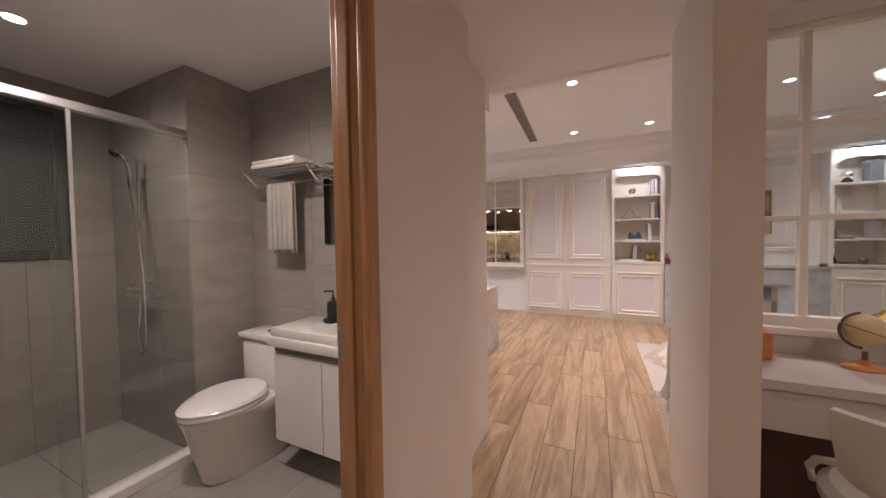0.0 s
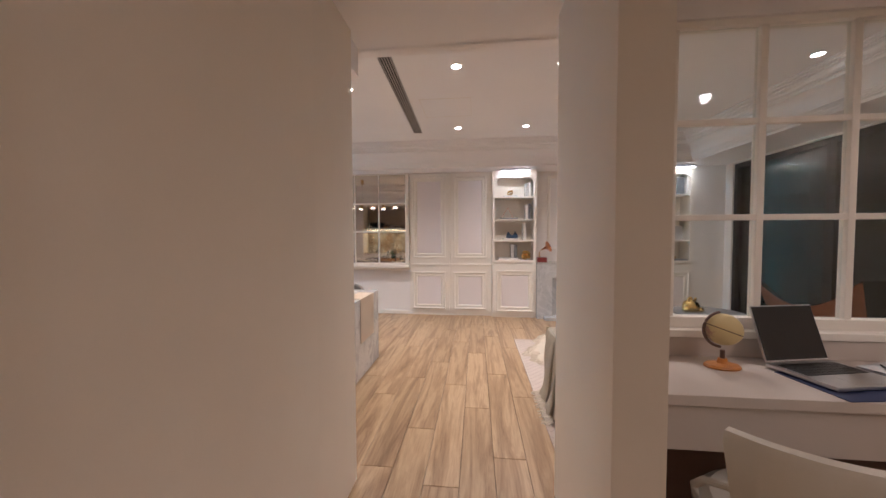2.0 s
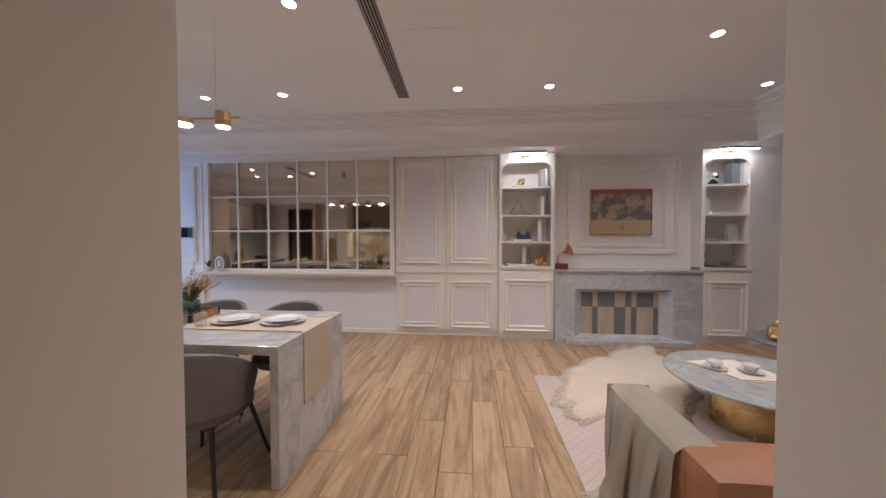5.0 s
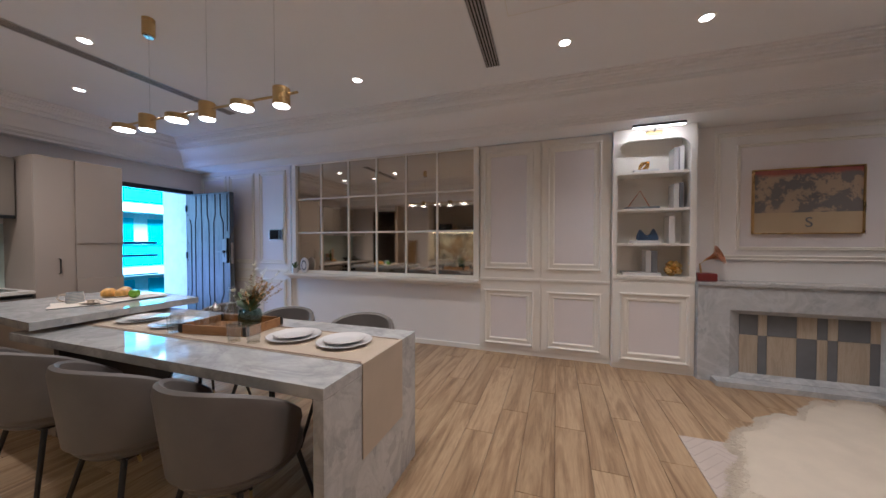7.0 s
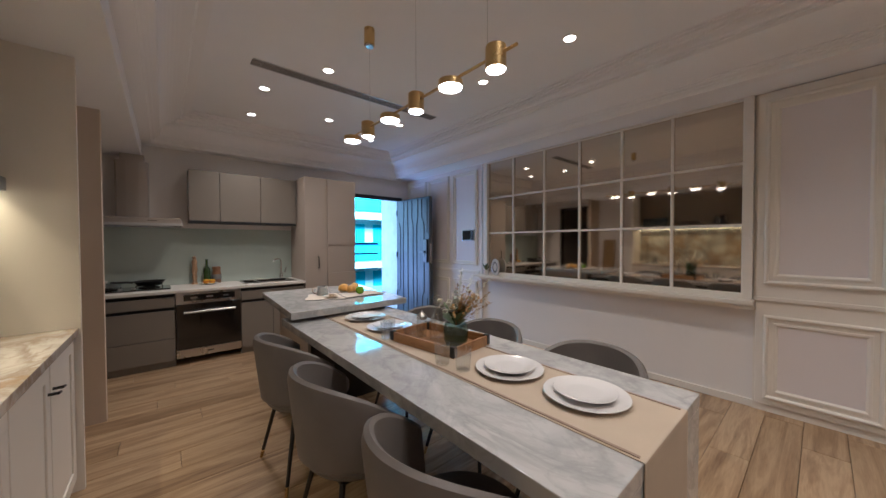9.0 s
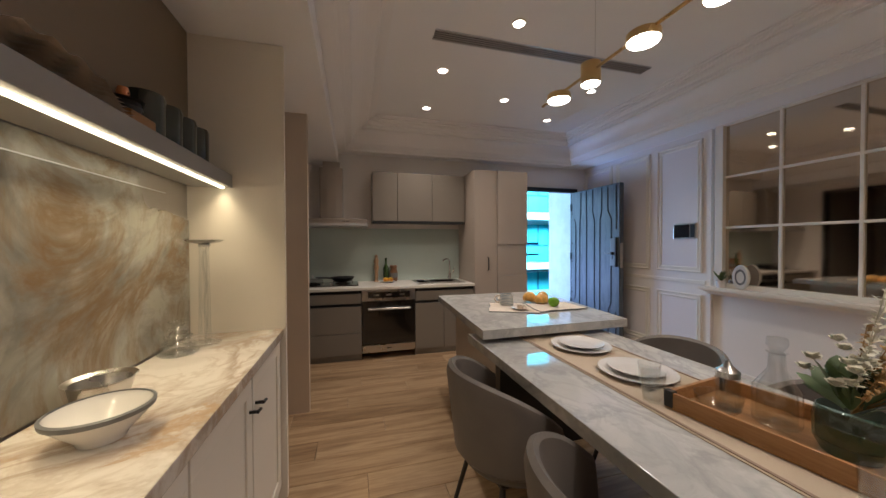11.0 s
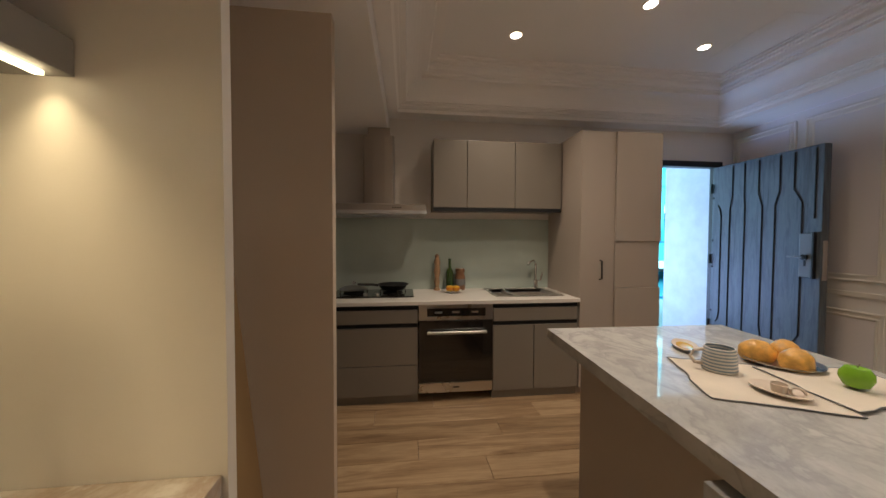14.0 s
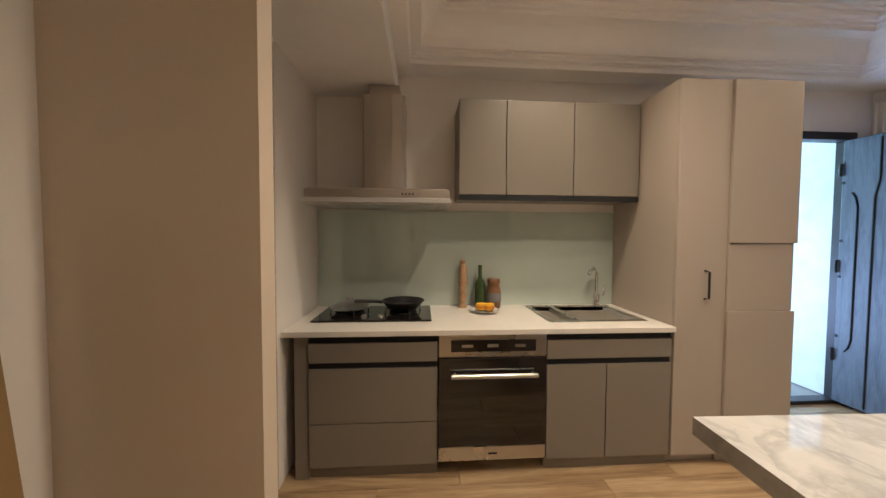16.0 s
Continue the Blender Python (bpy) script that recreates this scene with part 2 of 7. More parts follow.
M["cardboard"] = plain("cardboard", (0.27, 0.17, 0.075), 0.85, vary=0.08, scale=4)
M["glass"] = pane_glass("clear_thin_glass", (0.97, 0.98, 0.98), 0.09)
M["day"] = glow("daylight_backdrop", (0.16, 0.70, 0.92), 4.0)
dn = M["day"].node_tree.nodes
dl = M["day"].node_tree.links
dv = dn.new("ShaderNodeTexCoord")
dm = dn.new("ShaderNodeMapping")
dm.inputs["Scale"].default_value = (1.0, 1.0, 0.45)
dl.new(dv.outputs["Object"], dm.inputs["Vector"])
sky_tone = ramp(dn, dl, noise_of(dn, dl, dm.outputs["Vector"], 0.9, 1.0), [(0.42, (0.07, 0.60, 0.88)), (0.5, (0.16, 0.72, 0.93)), (0.6, (0.55, 0.92, 1.0))])
dl.new(sky_tone, dn["Principled BSDF"].inputs["Emission Color"])
M["rail_blue"] = plain("blue_painted_metal", (0.03, 0.13, 0.26), 0.4)
M["day_white"] = plain("outer_white_wall", (0.82, 0.84, 0.86), 0.6)
M["cyan_glass"] = plain("cyan_glazing", (0.12, 0.50, 0.60), 0.2, vary=0.25, scale=0.6, bump=0.0)
M["sign_red"] = plain("sign_red", (0.62, 0.03, 0.05), 0.5)
M["alu"] = plain("aluminium", (0.62, 0.62, 0.63), 0.3, 1.0, bump=0.02)
M["screen"] = plain("dark_screen", (0.012, 0.011, 0.012), 0.12, bump=0.0)
M["tan_wood"] = wood("tan_wood", (0.38, 0.31, 0.23), (0.46, 0.38, 0.28), (0.52, 0.44, 0.34), 2, 0.4, 2.0, False)
M["sprig_wood"] = plain("carved_pale_wood", (0.40, 0.24, 0.13), 0.6, vary=0.3, scale=40, bump=0.2)
M["slate"] = plain("slate_panel", (0.17, 0.175, 0.185), 0.4, vary=0.1)

M["smoke_glass"] = pane_glass("smoky_green_glass", (0.58, 0.70, 0.68), 0.08)
M["leaf"] = plain("vase_leaf", (0.12, 0.175, 0.08), 0.5, vary=0.25, scale=20)
M["petal"] = plain("white_petal", (0.72, 0.70, 0.58), 0.6)
M["sprig"] = plain("dry_sprig", (0.40, 0.25, 0.10), 0.7, vary=0.2, scale=30)
M["napkin"] = plain("napkin_cotton", (0.70, 0.63, 0.54), 0.95, grain=500, bump=0.3)
M["cream_china"] = plain("cream_ceramic", (0.68, 0.58, 0.48), 0.3, vary=0.05, scale=20)
M["bread"] = plain("baked_crust", (0.70, 0.38, 0.09), 0.35, vary=0.35, scale=25, bump=0.1)
M["apple"] = plain("green_apple", (0.22, 0.46, 0.03), 0.2, vary=0.12, scale=20, bump=0.0)
M["yolk"] = plain("yellow_glaze", (0.62, 0.38, 0.05), 0.2)
M["runner_hem"] = plain("runner_hem", (0.30, 0.22, 0.17), 0.9)


def striped(name, a, b, period):
    m, n, l, bs = nodes_of(name)
    w = n.new("ShaderNodeTexWave")
    w.bands_direction = "Z"
    w.inputs["Scale"].default_value, w.inputs["Distortion"].default_value = 0.314 / period, 0.6
    l.new(coords(n, l), w.inputs["Vector"])
    l.new(ramp(n, l, w.outputs["Fac"], [(0.42, a), (0.58, b)]), bs.inputs["Base Color"])
    bs.inputs["Roughness"].default_value = 0.35
    return m


M["stripe"] = striped("striped_ceramic", (0.26, 0.34, 0.40), (0.74, 0.70, 0.65), 0.011)

M["niche_brown"] = plain("niche_brown", (0.25, 0.19, 0.13), 0.6, vary=0.04, scale=2)
M["shelf_grey"] = plain("grey_shelf", (0.34, 0.33, 0.32), 0.4, vary=0.05, scale=4)
M["copper"] = plain("copper", (0.60, 0.26, 0.13), 0.28, 1.0, bump=0.02)
M["dark_glass"] = plain("dark_green_glass", (0.012, 0.022, 0.018), 0.12, bump=0.0, coat=0.5)
M["orange"] = plain("orange_flesh", (0.80, 0.45, 0.04), 0.4, vary=0.15, scale=40)
M["orange_rind"] = plain("orange_rind", (0.62, 0.22, 0.015), 0.45)
M["green_glass"] = plain("green_bottle_glass", (0.03, 0.06, 0.015), 0.1, bump=0.0, coat=0.6)
M["brown_glaze"] = plain("brown_glaze", (0.20, 0.10, 0.05), 0.3, vary=0.25, scale=20)
M["pale_grey"] = plain("pale_grey", (0.50, 0.49, 0.48), 0.5)
M["blue_glaze"] = plain("blue_glaze", (0.05, 0.08, 0.14), 0.3, vary=0.2, scale=20)
M["dark_red"] = plain("dark_red", (0.20, 0.03, 0.025), 0.35)
M["map_cream"] = plain("map_cream", (0.52, 0.40, 0.25), 0.7, vary=0.06)
M["marble_table"] = marble("table_marble", (0.35, 0.36, 0.34), (0.27, 0.28, 0.275), (0.48, 0.48, 0.47), scale=2.5, rough=0.14)
M["lock_grey"] = plain("lock_grey", (0.17, 0.19, 0.21), 0.4, vary=0.05)
M["slate_top"] = plain("slate_top", (0.16, 0.165, 0.175), 0.35, vary=0.08)
M["orange_wood"] = plain("orange_wood", (0.50, 0.20, 0.045), 0.35, vary=0.15, scale=14, stretch=(1, 6, 1))
M["navy"] = plain("navy", (0.02, 0.03, 0.09), 0.6)
M["silver_mirror"] = plain("silver_mirror", (0.85, 0.86, 0.85), 0.015, 1.0, vary=0.0, bump=0.0)


def pieces(name, color, rough):
    """A stone-look tile that differs a little from piece to piece."""
    m, n, l, b = nodes_of(name)
    v = coords(n, l, (1, 1, 3.0), True)
    info = n.new("ShaderNodeObjectInfo")
    c = ramp(n, l, noise_of(n, l, v, 2.2, 6.0, 0.8), [(0.25, tuple(k * 0.82 for k in color)), (0.75, tuple(k * 1.12 for k in color))])
    c = mixed(n, l, 0.6, c, ramp(n, l, info.outputs["Random"], [(0, (0.9, 0.9, 0.9)), (1, (1, 1, 1))]), "MULTIPLY")
    l.new(c, b.inputs["Base Color"])
    b.inputs["Roughness"].default_value = rough
    bumped(n, l, b, noise_of(n, l, v, 60.0, 3.0), 0.05, 0.002)
    return m


M["bath_tile_piece"] = pieces("bath_tile_piece", (0.34, 0.315, 0.285), 0.42)
M["frosted_dark"] = plain("frosted_night_pane", (0.035, 0.046, 0.042), 0.25, vary=0.1, bump=0.0)


def printed_map(name, sea, land, red):
    """A worn world-map print: blotchy land on a grey sea, red at the top."""
    m, n, l, b = nodes_of(name)
    v = coords(n, l, (1, 1, 1))
    blot = noise_of(n, l, v, 6.0, 10.0, 0.2, 0.68)
    c = ramp(n, l, blot, [(0.50, sea), (0.54, land)])
    sep, tc = n.new("ShaderNodeSeparateXYZ"), n.new("ShaderNodeTexCoord")
    l.new(tc.outputs["Object"], sep.inputs[0])
    add = n.new("ShaderNodeMath")
    add.operation = "MULTIPLY_ADD"
    add.inputs[1].default_value = 0.12
    l.new(blot, add.inputs[0])
    l.new(sep.outputs["Z"], add.inputs[2])
    c = mixed(n, l, ramp(n, l, add.outputs[0], [(0.60, (0, 0, 0)), (0.63, (0.9, 0.9, 0.9))]), c, red)
    l.new(c, b.inputs["Base Color"])
    b.inputs["Roughness"].default_value = 0.6
    return m


M["map"] = printed_map("map_print", (0.19, 0.17, 0.165), (0.46, 0.35, 0.24), (0.36, 0.10, 0.08))


def chevron(name, light, dark):
    """Faint zigzag lines in a wool pile."""
    m, n, l, b = nodes_of(name)
    tc, sep = n.new("ShaderNodeTexCoord"), n.new("ShaderNodeSeparateXYZ")
    l.new(tc.outputs["Object"], sep.inputs[0])
    pp = n.new("ShaderNodeMath")
    pp.operation = "PINGPONG"
    pp.inputs[1].default_value = 0.14
    l.new(sep.outputs["X"], pp.inputs[0])
    add = n.new("ShaderNodeMath")
    l.new(pp.outputs[0], add.inputs[0])
    l.new(sep.outputs["Y"], add.inputs[1])
    rep = n.new("ShaderNodeMath")
    rep.operation = "PINGPONG"
    rep.inputs[1].default_value = 0.035
    l.new(add.outputs[0], rep.inputs[0])
    v = coords(n, l)
    worn = noise_of(n, l, v, 9.0, 5.0)
    line = ramp(n, l, rep.outputs[0], [(0.0, (1, 1, 1)), (0.006, (0, 0, 0))])
    fade = n.new("ShaderNodeMath")
    fade.operation = "MULTIPLY"
    l.new(line, fade.inputs[0])
    l.new(worn, fade.inputs[1])
    base = ramp(n, l, worn, [(0.3, tuple(k * 0.92 for k in light)), (0.7, light)])
    l.new(mixed(n, l, fade.outputs[0], base, dark), b.inputs["Base Color"])
    b.inputs["Roughness"].default_value = 0.95
    bumped(n, l, b, noise_of(n, l, v, 300.0, 2.0), 0.4, 0.004)
    return m


M["rug_chevron"] = chevron("rug_chevron", (0.54, 0.46, 0.40), (0.30, 0.24, 0.20))
M["globe"] = printed_map("globe_print", (0.62, 0.50, 0.25), (0.44, 0.27, 0.19), (0.52, 0.40, 0.16))


# ---- building blocks ----
def box(bm, x0, x1, y0, y1, z0, z1, bevel=0.0):
    """A box between two corners, with its edges rounded where asked."""
    m = Matrix.Translation(((x0 + x1) / 2, (y0 + y1) / 2, (z0 + z1) / 2)) @ Matrix.Diagonal((abs(x1 - x0), abs(y1 - y0), abs(z1 - z0), 1))
    made = bmesh.ops.create_cube(bm, size=1, matrix=m)["verts"]
    if bevel:
        edges = list({e for v in made for e in v.link_edges})
        bmesh.ops.bevel(bm, geom=edges, offset=bevel, segments=2, affect="EDGES", profile=0.6)
    return bm


def slab(x0, x1, y0, y1, z0, z1, bevel=0.0):
    return box(bmesh.new(), x0, x1, y0, y1, z0, z1, bevel)


def tube(bm, a, b, r0, r1=None, seg=16):
    """A round bar from a to b."""
    a, b = Vector(a), Vector(b)
    d = b - a
    m = Matrix.Translation((a + b) / 2) @ d.to_track_quat("Z", "Y").to_matrix().to_4x4()
    bmesh.ops.create_cone(bm, cap_ends=True, segments=seg, radius1=r0, radius2=r0 if r1 is None else r1, depth=d.length, matrix=m)
    return bm


def rod(a, b, r0, r1=None, seg=16):
    return tube(bmesh.new(), a, b, r0, r1, seg)


def pipe(bm, pts, r, seg=10):
    """A round bar along a line of points, smoothly bent."""
    pts = [Vector(p) for p in pts]
    rings = []
    for i, p in enumerate(pts):
        d = (pts[min(i + 1, len(pts) - 1)] - pts[max(i - 1, 0)]).normalized()
        side = d.cross(Vector((0.3, 0.1, 1)) if abs(d.z) < 0.9 else Vector((1, 0.2, 0))).normalized()
        up = side.cross(d)
        rings.append([bm.verts.new(p + r * (math.cos(k) * side + math.sin(k) * up)) for k in (2 * math.pi * j / seg for j in range(seg))])
    for a, b in zip(rings, rings[1:]):
        for j in range(seg):
            bm.faces.new((a[j], a[(j + 1) % seg], b[(j + 1) % seg], b[j]))
    bm.faces.new(rings[0][::-1])
    bm.faces.new(rings[-1])
    return bm


def lathe(profile, seg=32, bm=None, at=(0, 0, 0), sx=1.0, sy=1.0):
    """A turned shape from (radius, height) pairs."""
    bm = bm or bmesh.new()
    rings = []
    for r, z in profile:
        if r < 1e-5:
            rings.append([bm.verts.new((at[0], at[1], at[2] + z))])
        else:
            rings.append([bm.verts.new((at[0] + sx * r * math.cos(2 * math.pi * k / seg), at[1] + sy * r * math.sin(2 * math.pi * k / seg), at[2] + z)) for k in range(seg)])
    for a, b in zip(rings, rings[1:]):
        for k in range(seg):
            j = (k + 1) % seg
            if len(a) == 1 and len(b) > 1:
                bm.faces.new((a[0], b[j], b[k]))
            elif len(b) == 1 and len(a) > 1:
                bm.faces.new((a[k], a[j], b[0]))
            elif len(a) > 1:
                bm.faces.new((a[k], a[j], b[j], b[k]))
    return bm


def prism(outline, axis, lo, hi):
    """A flat outline pushed along an axis. The outline's two numbers are the other two axes in order."""
    bm = bmesh.new()

    def at(p, v):
        q = list(p)
        q.insert("xyz".index(axis), v)
        return bm.verts.new(q)

    a, b = [at(p, lo) for p in outline], [at(p, hi) for p in outline]
    bm.faces.new(a)
    bm.faces.new(b[::-1])
    for i in range(len(a)):
        j = (i + 1) % len(a)
        bm.faces.new((a[i], b[i], b[j], a[j]))
    bmesh.ops.recalc_face_normals(bm, faces=bm.faces)
    return bm


def link(name, bm, material, smooth=False):
    bmesh.ops.recalc_face_normals(bm, faces=bm.faces)
    mesh = bpy.data.meshes.new(name)
    if smooth:
        for f in bm.faces:
            f.smooth = True
        for e in bm.edges:
            e.smooth = e.calc_face_angle(0.0) < 0.6
    bm.to_mesh(mesh)
    bm.free()
    mesh.materials.append(material)
    return new(name, mesh)


def part(name, bm, material, parent, label="", smooth=False):
    """One mesh under a thing or under a part."""
    ob = link(name, bm, material, smooth)
    ob.parent = parent
    return tagged(ob, label)


def thing(name, x, y, z, label, category, group="", turn=0.0):
    """An empty at the thing's base; its parts are built round its origin."""
    ob = new(name)
    ob.matrix_basis = pose(x, y, z, 0, 0, turn)
    ob.empty_display_size = 0.1
    return tagged(ob, label, category, group)


def setting(name, bm, material, label="", smooth=False):
    return tagged(link(name, bm, material, smooth), label, kind="structure")


# ---- the large structure ----
# outline: north wall y 6.43, kitchen wall x -5.68, window wall x 4.08, hall and study south of y 2.6
setting("floor", slab(-5.75, 4.2, -1.3, 6.8, -0.16, -0.016), M["plank_gap"], "dark bed under oak floor planks")
setting("ceiling", slab(-5.8, 4.2, 2.7, 6.9, 2.79, 2.95), M["ceiling"], "white painted tray ceiling")
setting("ceiling_south", slab(-0.45, 4.2, -1.4, 2.6, 2.45, 2.95), M["ceiling"], "white painted low ceiling over hall and study")


def crown(rect, profile):
    """A moulding swept round the inside of a rectangle; profile: (inset, height)."""
    bm = bmesh.new()
    x0, x1, y0, y1 = rect
    rings = [[bm.verts.new(p) for p in ((x0 + d, y0 + d, z), (x1 - d, y0 + d, z), (x1 - d, y1 - d, z), (x0 + d, y1 - d, z))] for d, z in profile]
    for a, b in zip(rings, rings[1:]):
        for k in range(4):
            bm.faces.new((a[k], a[(k + 1) % 4], b[(k + 1) % 4], b[k]))
    return bm


COVE = [(0.075 + 0.115 * (1 - math.cos(a)), 2.53 + 0.13 * math.sin(a)) for a in (i * math.pi / 16 for i in range(9))]
TRAY = [(-0.08, 2.445), (0, 2.445), (0, 2.472), (0.012, 2.478), (0.012, 2.486), (0.034, 2.486), (0.034, 2.505), (0.05, 2.505), (0.05, 2.516), (0.072, 2.516),
        (0.072, 2.53)] + COVE + [(0.205, 2.66), (0.205, 2.684), (0.222, 2.684), (0.222, 2.70), (0.25, 2.70), (0.262, 2.712), (0.262, 2.742), (0.29, 2.742),
        (0.29, 2.758), (0.322, 2.758), (0.322, 2.775), (0.34, 2.775), (0.34, 2.79)]
setting("cornice", crown((-5.5, 3.4, 2.81, 6.02), TRAY), M["plaster"], "stepped white plaster crown moulding")
# soffits round the tray
setting("soffit_north", slab(-5.68, 4.08, 6.05, 6.6, 2.45, 2.79), M["ceiling"])
setting("soffit_west", slab(-5.68, -5.53, 2.78, 6.05, 2.45, 2.79), M["ceiling"])
setting("soffit_east", slab(3.43, 4.08, 2.6, 6.05, 2.45, 2.79), M["ceiling"])
setting("beam_south", slab(-0.46, 3.43, 2.6, 2.78, 2.45, 2.95), M["ceiling"])
setting("beam_kitchen", slab(-5.68, -0.46, 2.14, 2.72, 2.29, 2.95), M["ceiling"])
setting("beam_step", slab(-5.68, -0.46, 2.72, 2.78, 2.45, 2.9), M["ceiling"])

bm = slab(-0.37, 0.17, 4.755, 4.759, 2.787, 2.792)
for a in ((-0.37, 0.17, 4.255, 4.259), (-0.37, -0.366, 4.259, 4.755), (0.166, 0.17, 4.259, 4.755)):
    box(bm, *a, 2.787, 2.792)
setting("trim_hatch", bm, M["trim"], "thin edge of a ceiling access hatch")
# walls
setting("wall_north_west", slab(-5.8, -3.8, 6.40, 6.62, 0, 2.5), M["white_wall"], "white panelled wall beside the entry door")
setting("wall_north_mirror", slab(-3.8, -0.93, 6.44, 6.62, 0, 2.5), M["white_wall"], "white wall under and behind the mirror")
setting("wall_north_closet", slab(-0.93, 0.49, 6.44, 6.62, 0, 2.5), M["white_wall"])
setting("wall_north_back", slab(0.49, 4.3, 6.63, 6.8, 0, 2.6), M["white_wall"])
setting("wall_chimney", slab(1.215, 3.01, 6.52, 6.63, 0.9, 2.45), M["white_wall"], "white wall over the fireplace")
setting("wall_north_east", slab(3.62, 4.2, 6.34, 6.63, 0, 2.5), M["white_wall"])
bm = slab(-5.75, -5.68, 2.0, 5.26, 0, 2.5)
box(bm, -5.75, -5.68, 6.22, 6.7, 0, 2.5)
box(bm, -5.75, -5.68, 5.26, 6.22, 2.1, 2.5)
setting("wall_west", bm, M["white_wall"], "kitchen wall with the entry doorway")
bm = slab(4.08, 4.25, 6.2, 6.8, 0, 2.6)
box(bm, 4.08, 4.25, 2.4, 3.5, 0, 2.6)
box(bm, 4.08, 4.25, 3.5, 6.2, 2.43, 2.6)
setting("wall_east", bm, M["white_wall"], "white wall with a tall sliding window")
# partition between hall and sideboard, hall's own wall with the bathroom doorway
setting("wall_hall_west_end", slab(-0.63, -0.437, 1.935, 2.55, 0, 2.45), M["hall_wall"], "plain cream wall end at the hall opening")
bm = slab(-0.445, -0.335, 1.118, 1.935, 0, 2.46)
box(bm, -0.445, -0.335, 0.20, 1.118, 2.2, 2.46)
box(bm, -0.445, -0.335, -1.3, 0.20, 0, 2.46)
setting("wall_hall_west", bm, M["hall_wall"], "plain cream hall wall with the bathroom doorway")
setting("wall_hall_east", prism([(0.637, 1.85), (0.767, 1.80), (0.785, 2.55), (0.637, 2.55)], "z", 0, 2.46), M["hall_wall"], "plain cream wall stub beside the study window")
bm = slab(0.785, 3.4, 2.5, 2.6, 0, 0.9)
box(bm, 0.785, 3.4, 2.5, 2.6, 2.36, 2.46)
box(bm, 2.36, 4.2, 2.5, 2.6, 0.9, 2.46)
setting("wall_study", bm, M["white_wall"], "low white wall under the study window")
setting("wall_study_east", slab(3.4, 3.5, -1.3, 2.5, 0, 2.46), M["hall_wall"])
setting("wall_study_south", slab(-0.6, 3.5, -1.4, -1.3, 0, 2.46), M["hall_wall"])
setting("wall_dining_south", slab(-1.25, -0.63, 2.0, 2.56, 0, 2.3), M["hall_wall"], "plain cream wall between hall and sideboard")
# recess, partition and utility doorway by the kitchen
setting("wall_recess", slab(-4.08, -3.17, 2.02, 2.14, 0, 2.3), M["white_wall"], "white back wall of the recess")
setting("wall_partition", slab(-4.085, -4.02, 2.14, 2.558, 0, 2.3), M["taupe"], "thin taupe partition panel beside the kitchen")
bm = slab(-5.7, -5.0, 2.03, 2.155, 0, 2.3)
box(bm, -5.0, -4.085, 2.03, 2.155, 2.18, 2.3)
setting("wall_kitchen_south", bm, M["white_wall"], "white kitchen side wall with a doorway")
bm = slab(-5.1, -5.0, 0.7, 2.03, 0, 2.4)
box(bm, -4.1, -4.0, 0.7, 2.03, 0, 2.4)
box(bm, -5.1, -4.0, 0.6, 0.7, 0, 2.4)
box(bm, -5.1, -4.0, 0.7, 2.03, 2.3, 2.4)
setting("wall_utility", bm, M["bath_tile"], "grey utility room walls")
setting("floor_utility", slab(-5.1, -4.0, 0.6, 2.14, -0.12, -0.004), M["bath_floor"])
# bathroom shell
bm = slab(-2.15, -0.445, 1.95, 2.14, 0, 2.6)
box(bm, -3.2, -2.05, 1.536, 2.14, 0, 2.6)
setting("wall_bath_north", bm, M["bath_tile"], "grey stone-look bathroom wall")
bm = slab(-3.2, -3.06, 1.31, 1.536, 0, 2.6)
box(bm, -3.2, -3.06, 0.1, 1.31, 0, 1.26)
box(bm, -3.2, -3.06, 0.1, 1.31, 2.3, 2.6)
box(bm, -3.2, -3.06, -0.3, 0.1, 0, 2.6)
setting("wall_bath_west", bm, M["bath_tile"], "grey stone-look bathroom wall with a window")
setting("wall_bath_south", slab(-3.2, -0.445, -0.3, -0.1, 0, 2.6), M["bath_tile"])
setting("wall_bath_east", slab(-0.457, -0.447, -0.1, 0.20, 0, 2.6), M["bath_tile"])
setting("ceiling_bath", slab(-3.2, -0.445, -0.2, 2.0, 2.46, 2.6), M["ceiling"], "white bathroom ceiling")
setting("floor_bath", slab(-3.2, -0.40, -0.2, 2.0, -0.12, -0.006), M["bath_floor"], "grey bathroom floor tiles")


# ---- mouldings ----
def rim(bm, x0, x1, z0, z1, y, w=0.06, d=0.02):
    """A picture-frame moulding on a wall that faces -y: an outer bead, a flat band and an inner bead."""
    profile = [(0, 0), (0, d * 0.8), (0.1, d), (0.2, d), (0.3, d * 0.75), (0.32, d * 0.3), (0.66, d * 0.3), (0.68, d * 0.62), (0.84, d * 0.62), (1.0, d * 0.2), (1.0, 0)]
    rows = []
    for f, deep in profile:
        i = f * w
        rows.append([bm.verts.new((px, y - deep, pz)) for px, pz in ((x0 + i, z0 + i), (x1 - i, z0 + i), (x1 - i, z1 - i), (x0 + i, z1 - i))])
    for a, b in zip(rows, rows[1:]):
        for k in range(4):
            bm.faces.new((a[k], a[(k + 1) % 4], b[(k + 1) % 4], b[k]))
    return bm


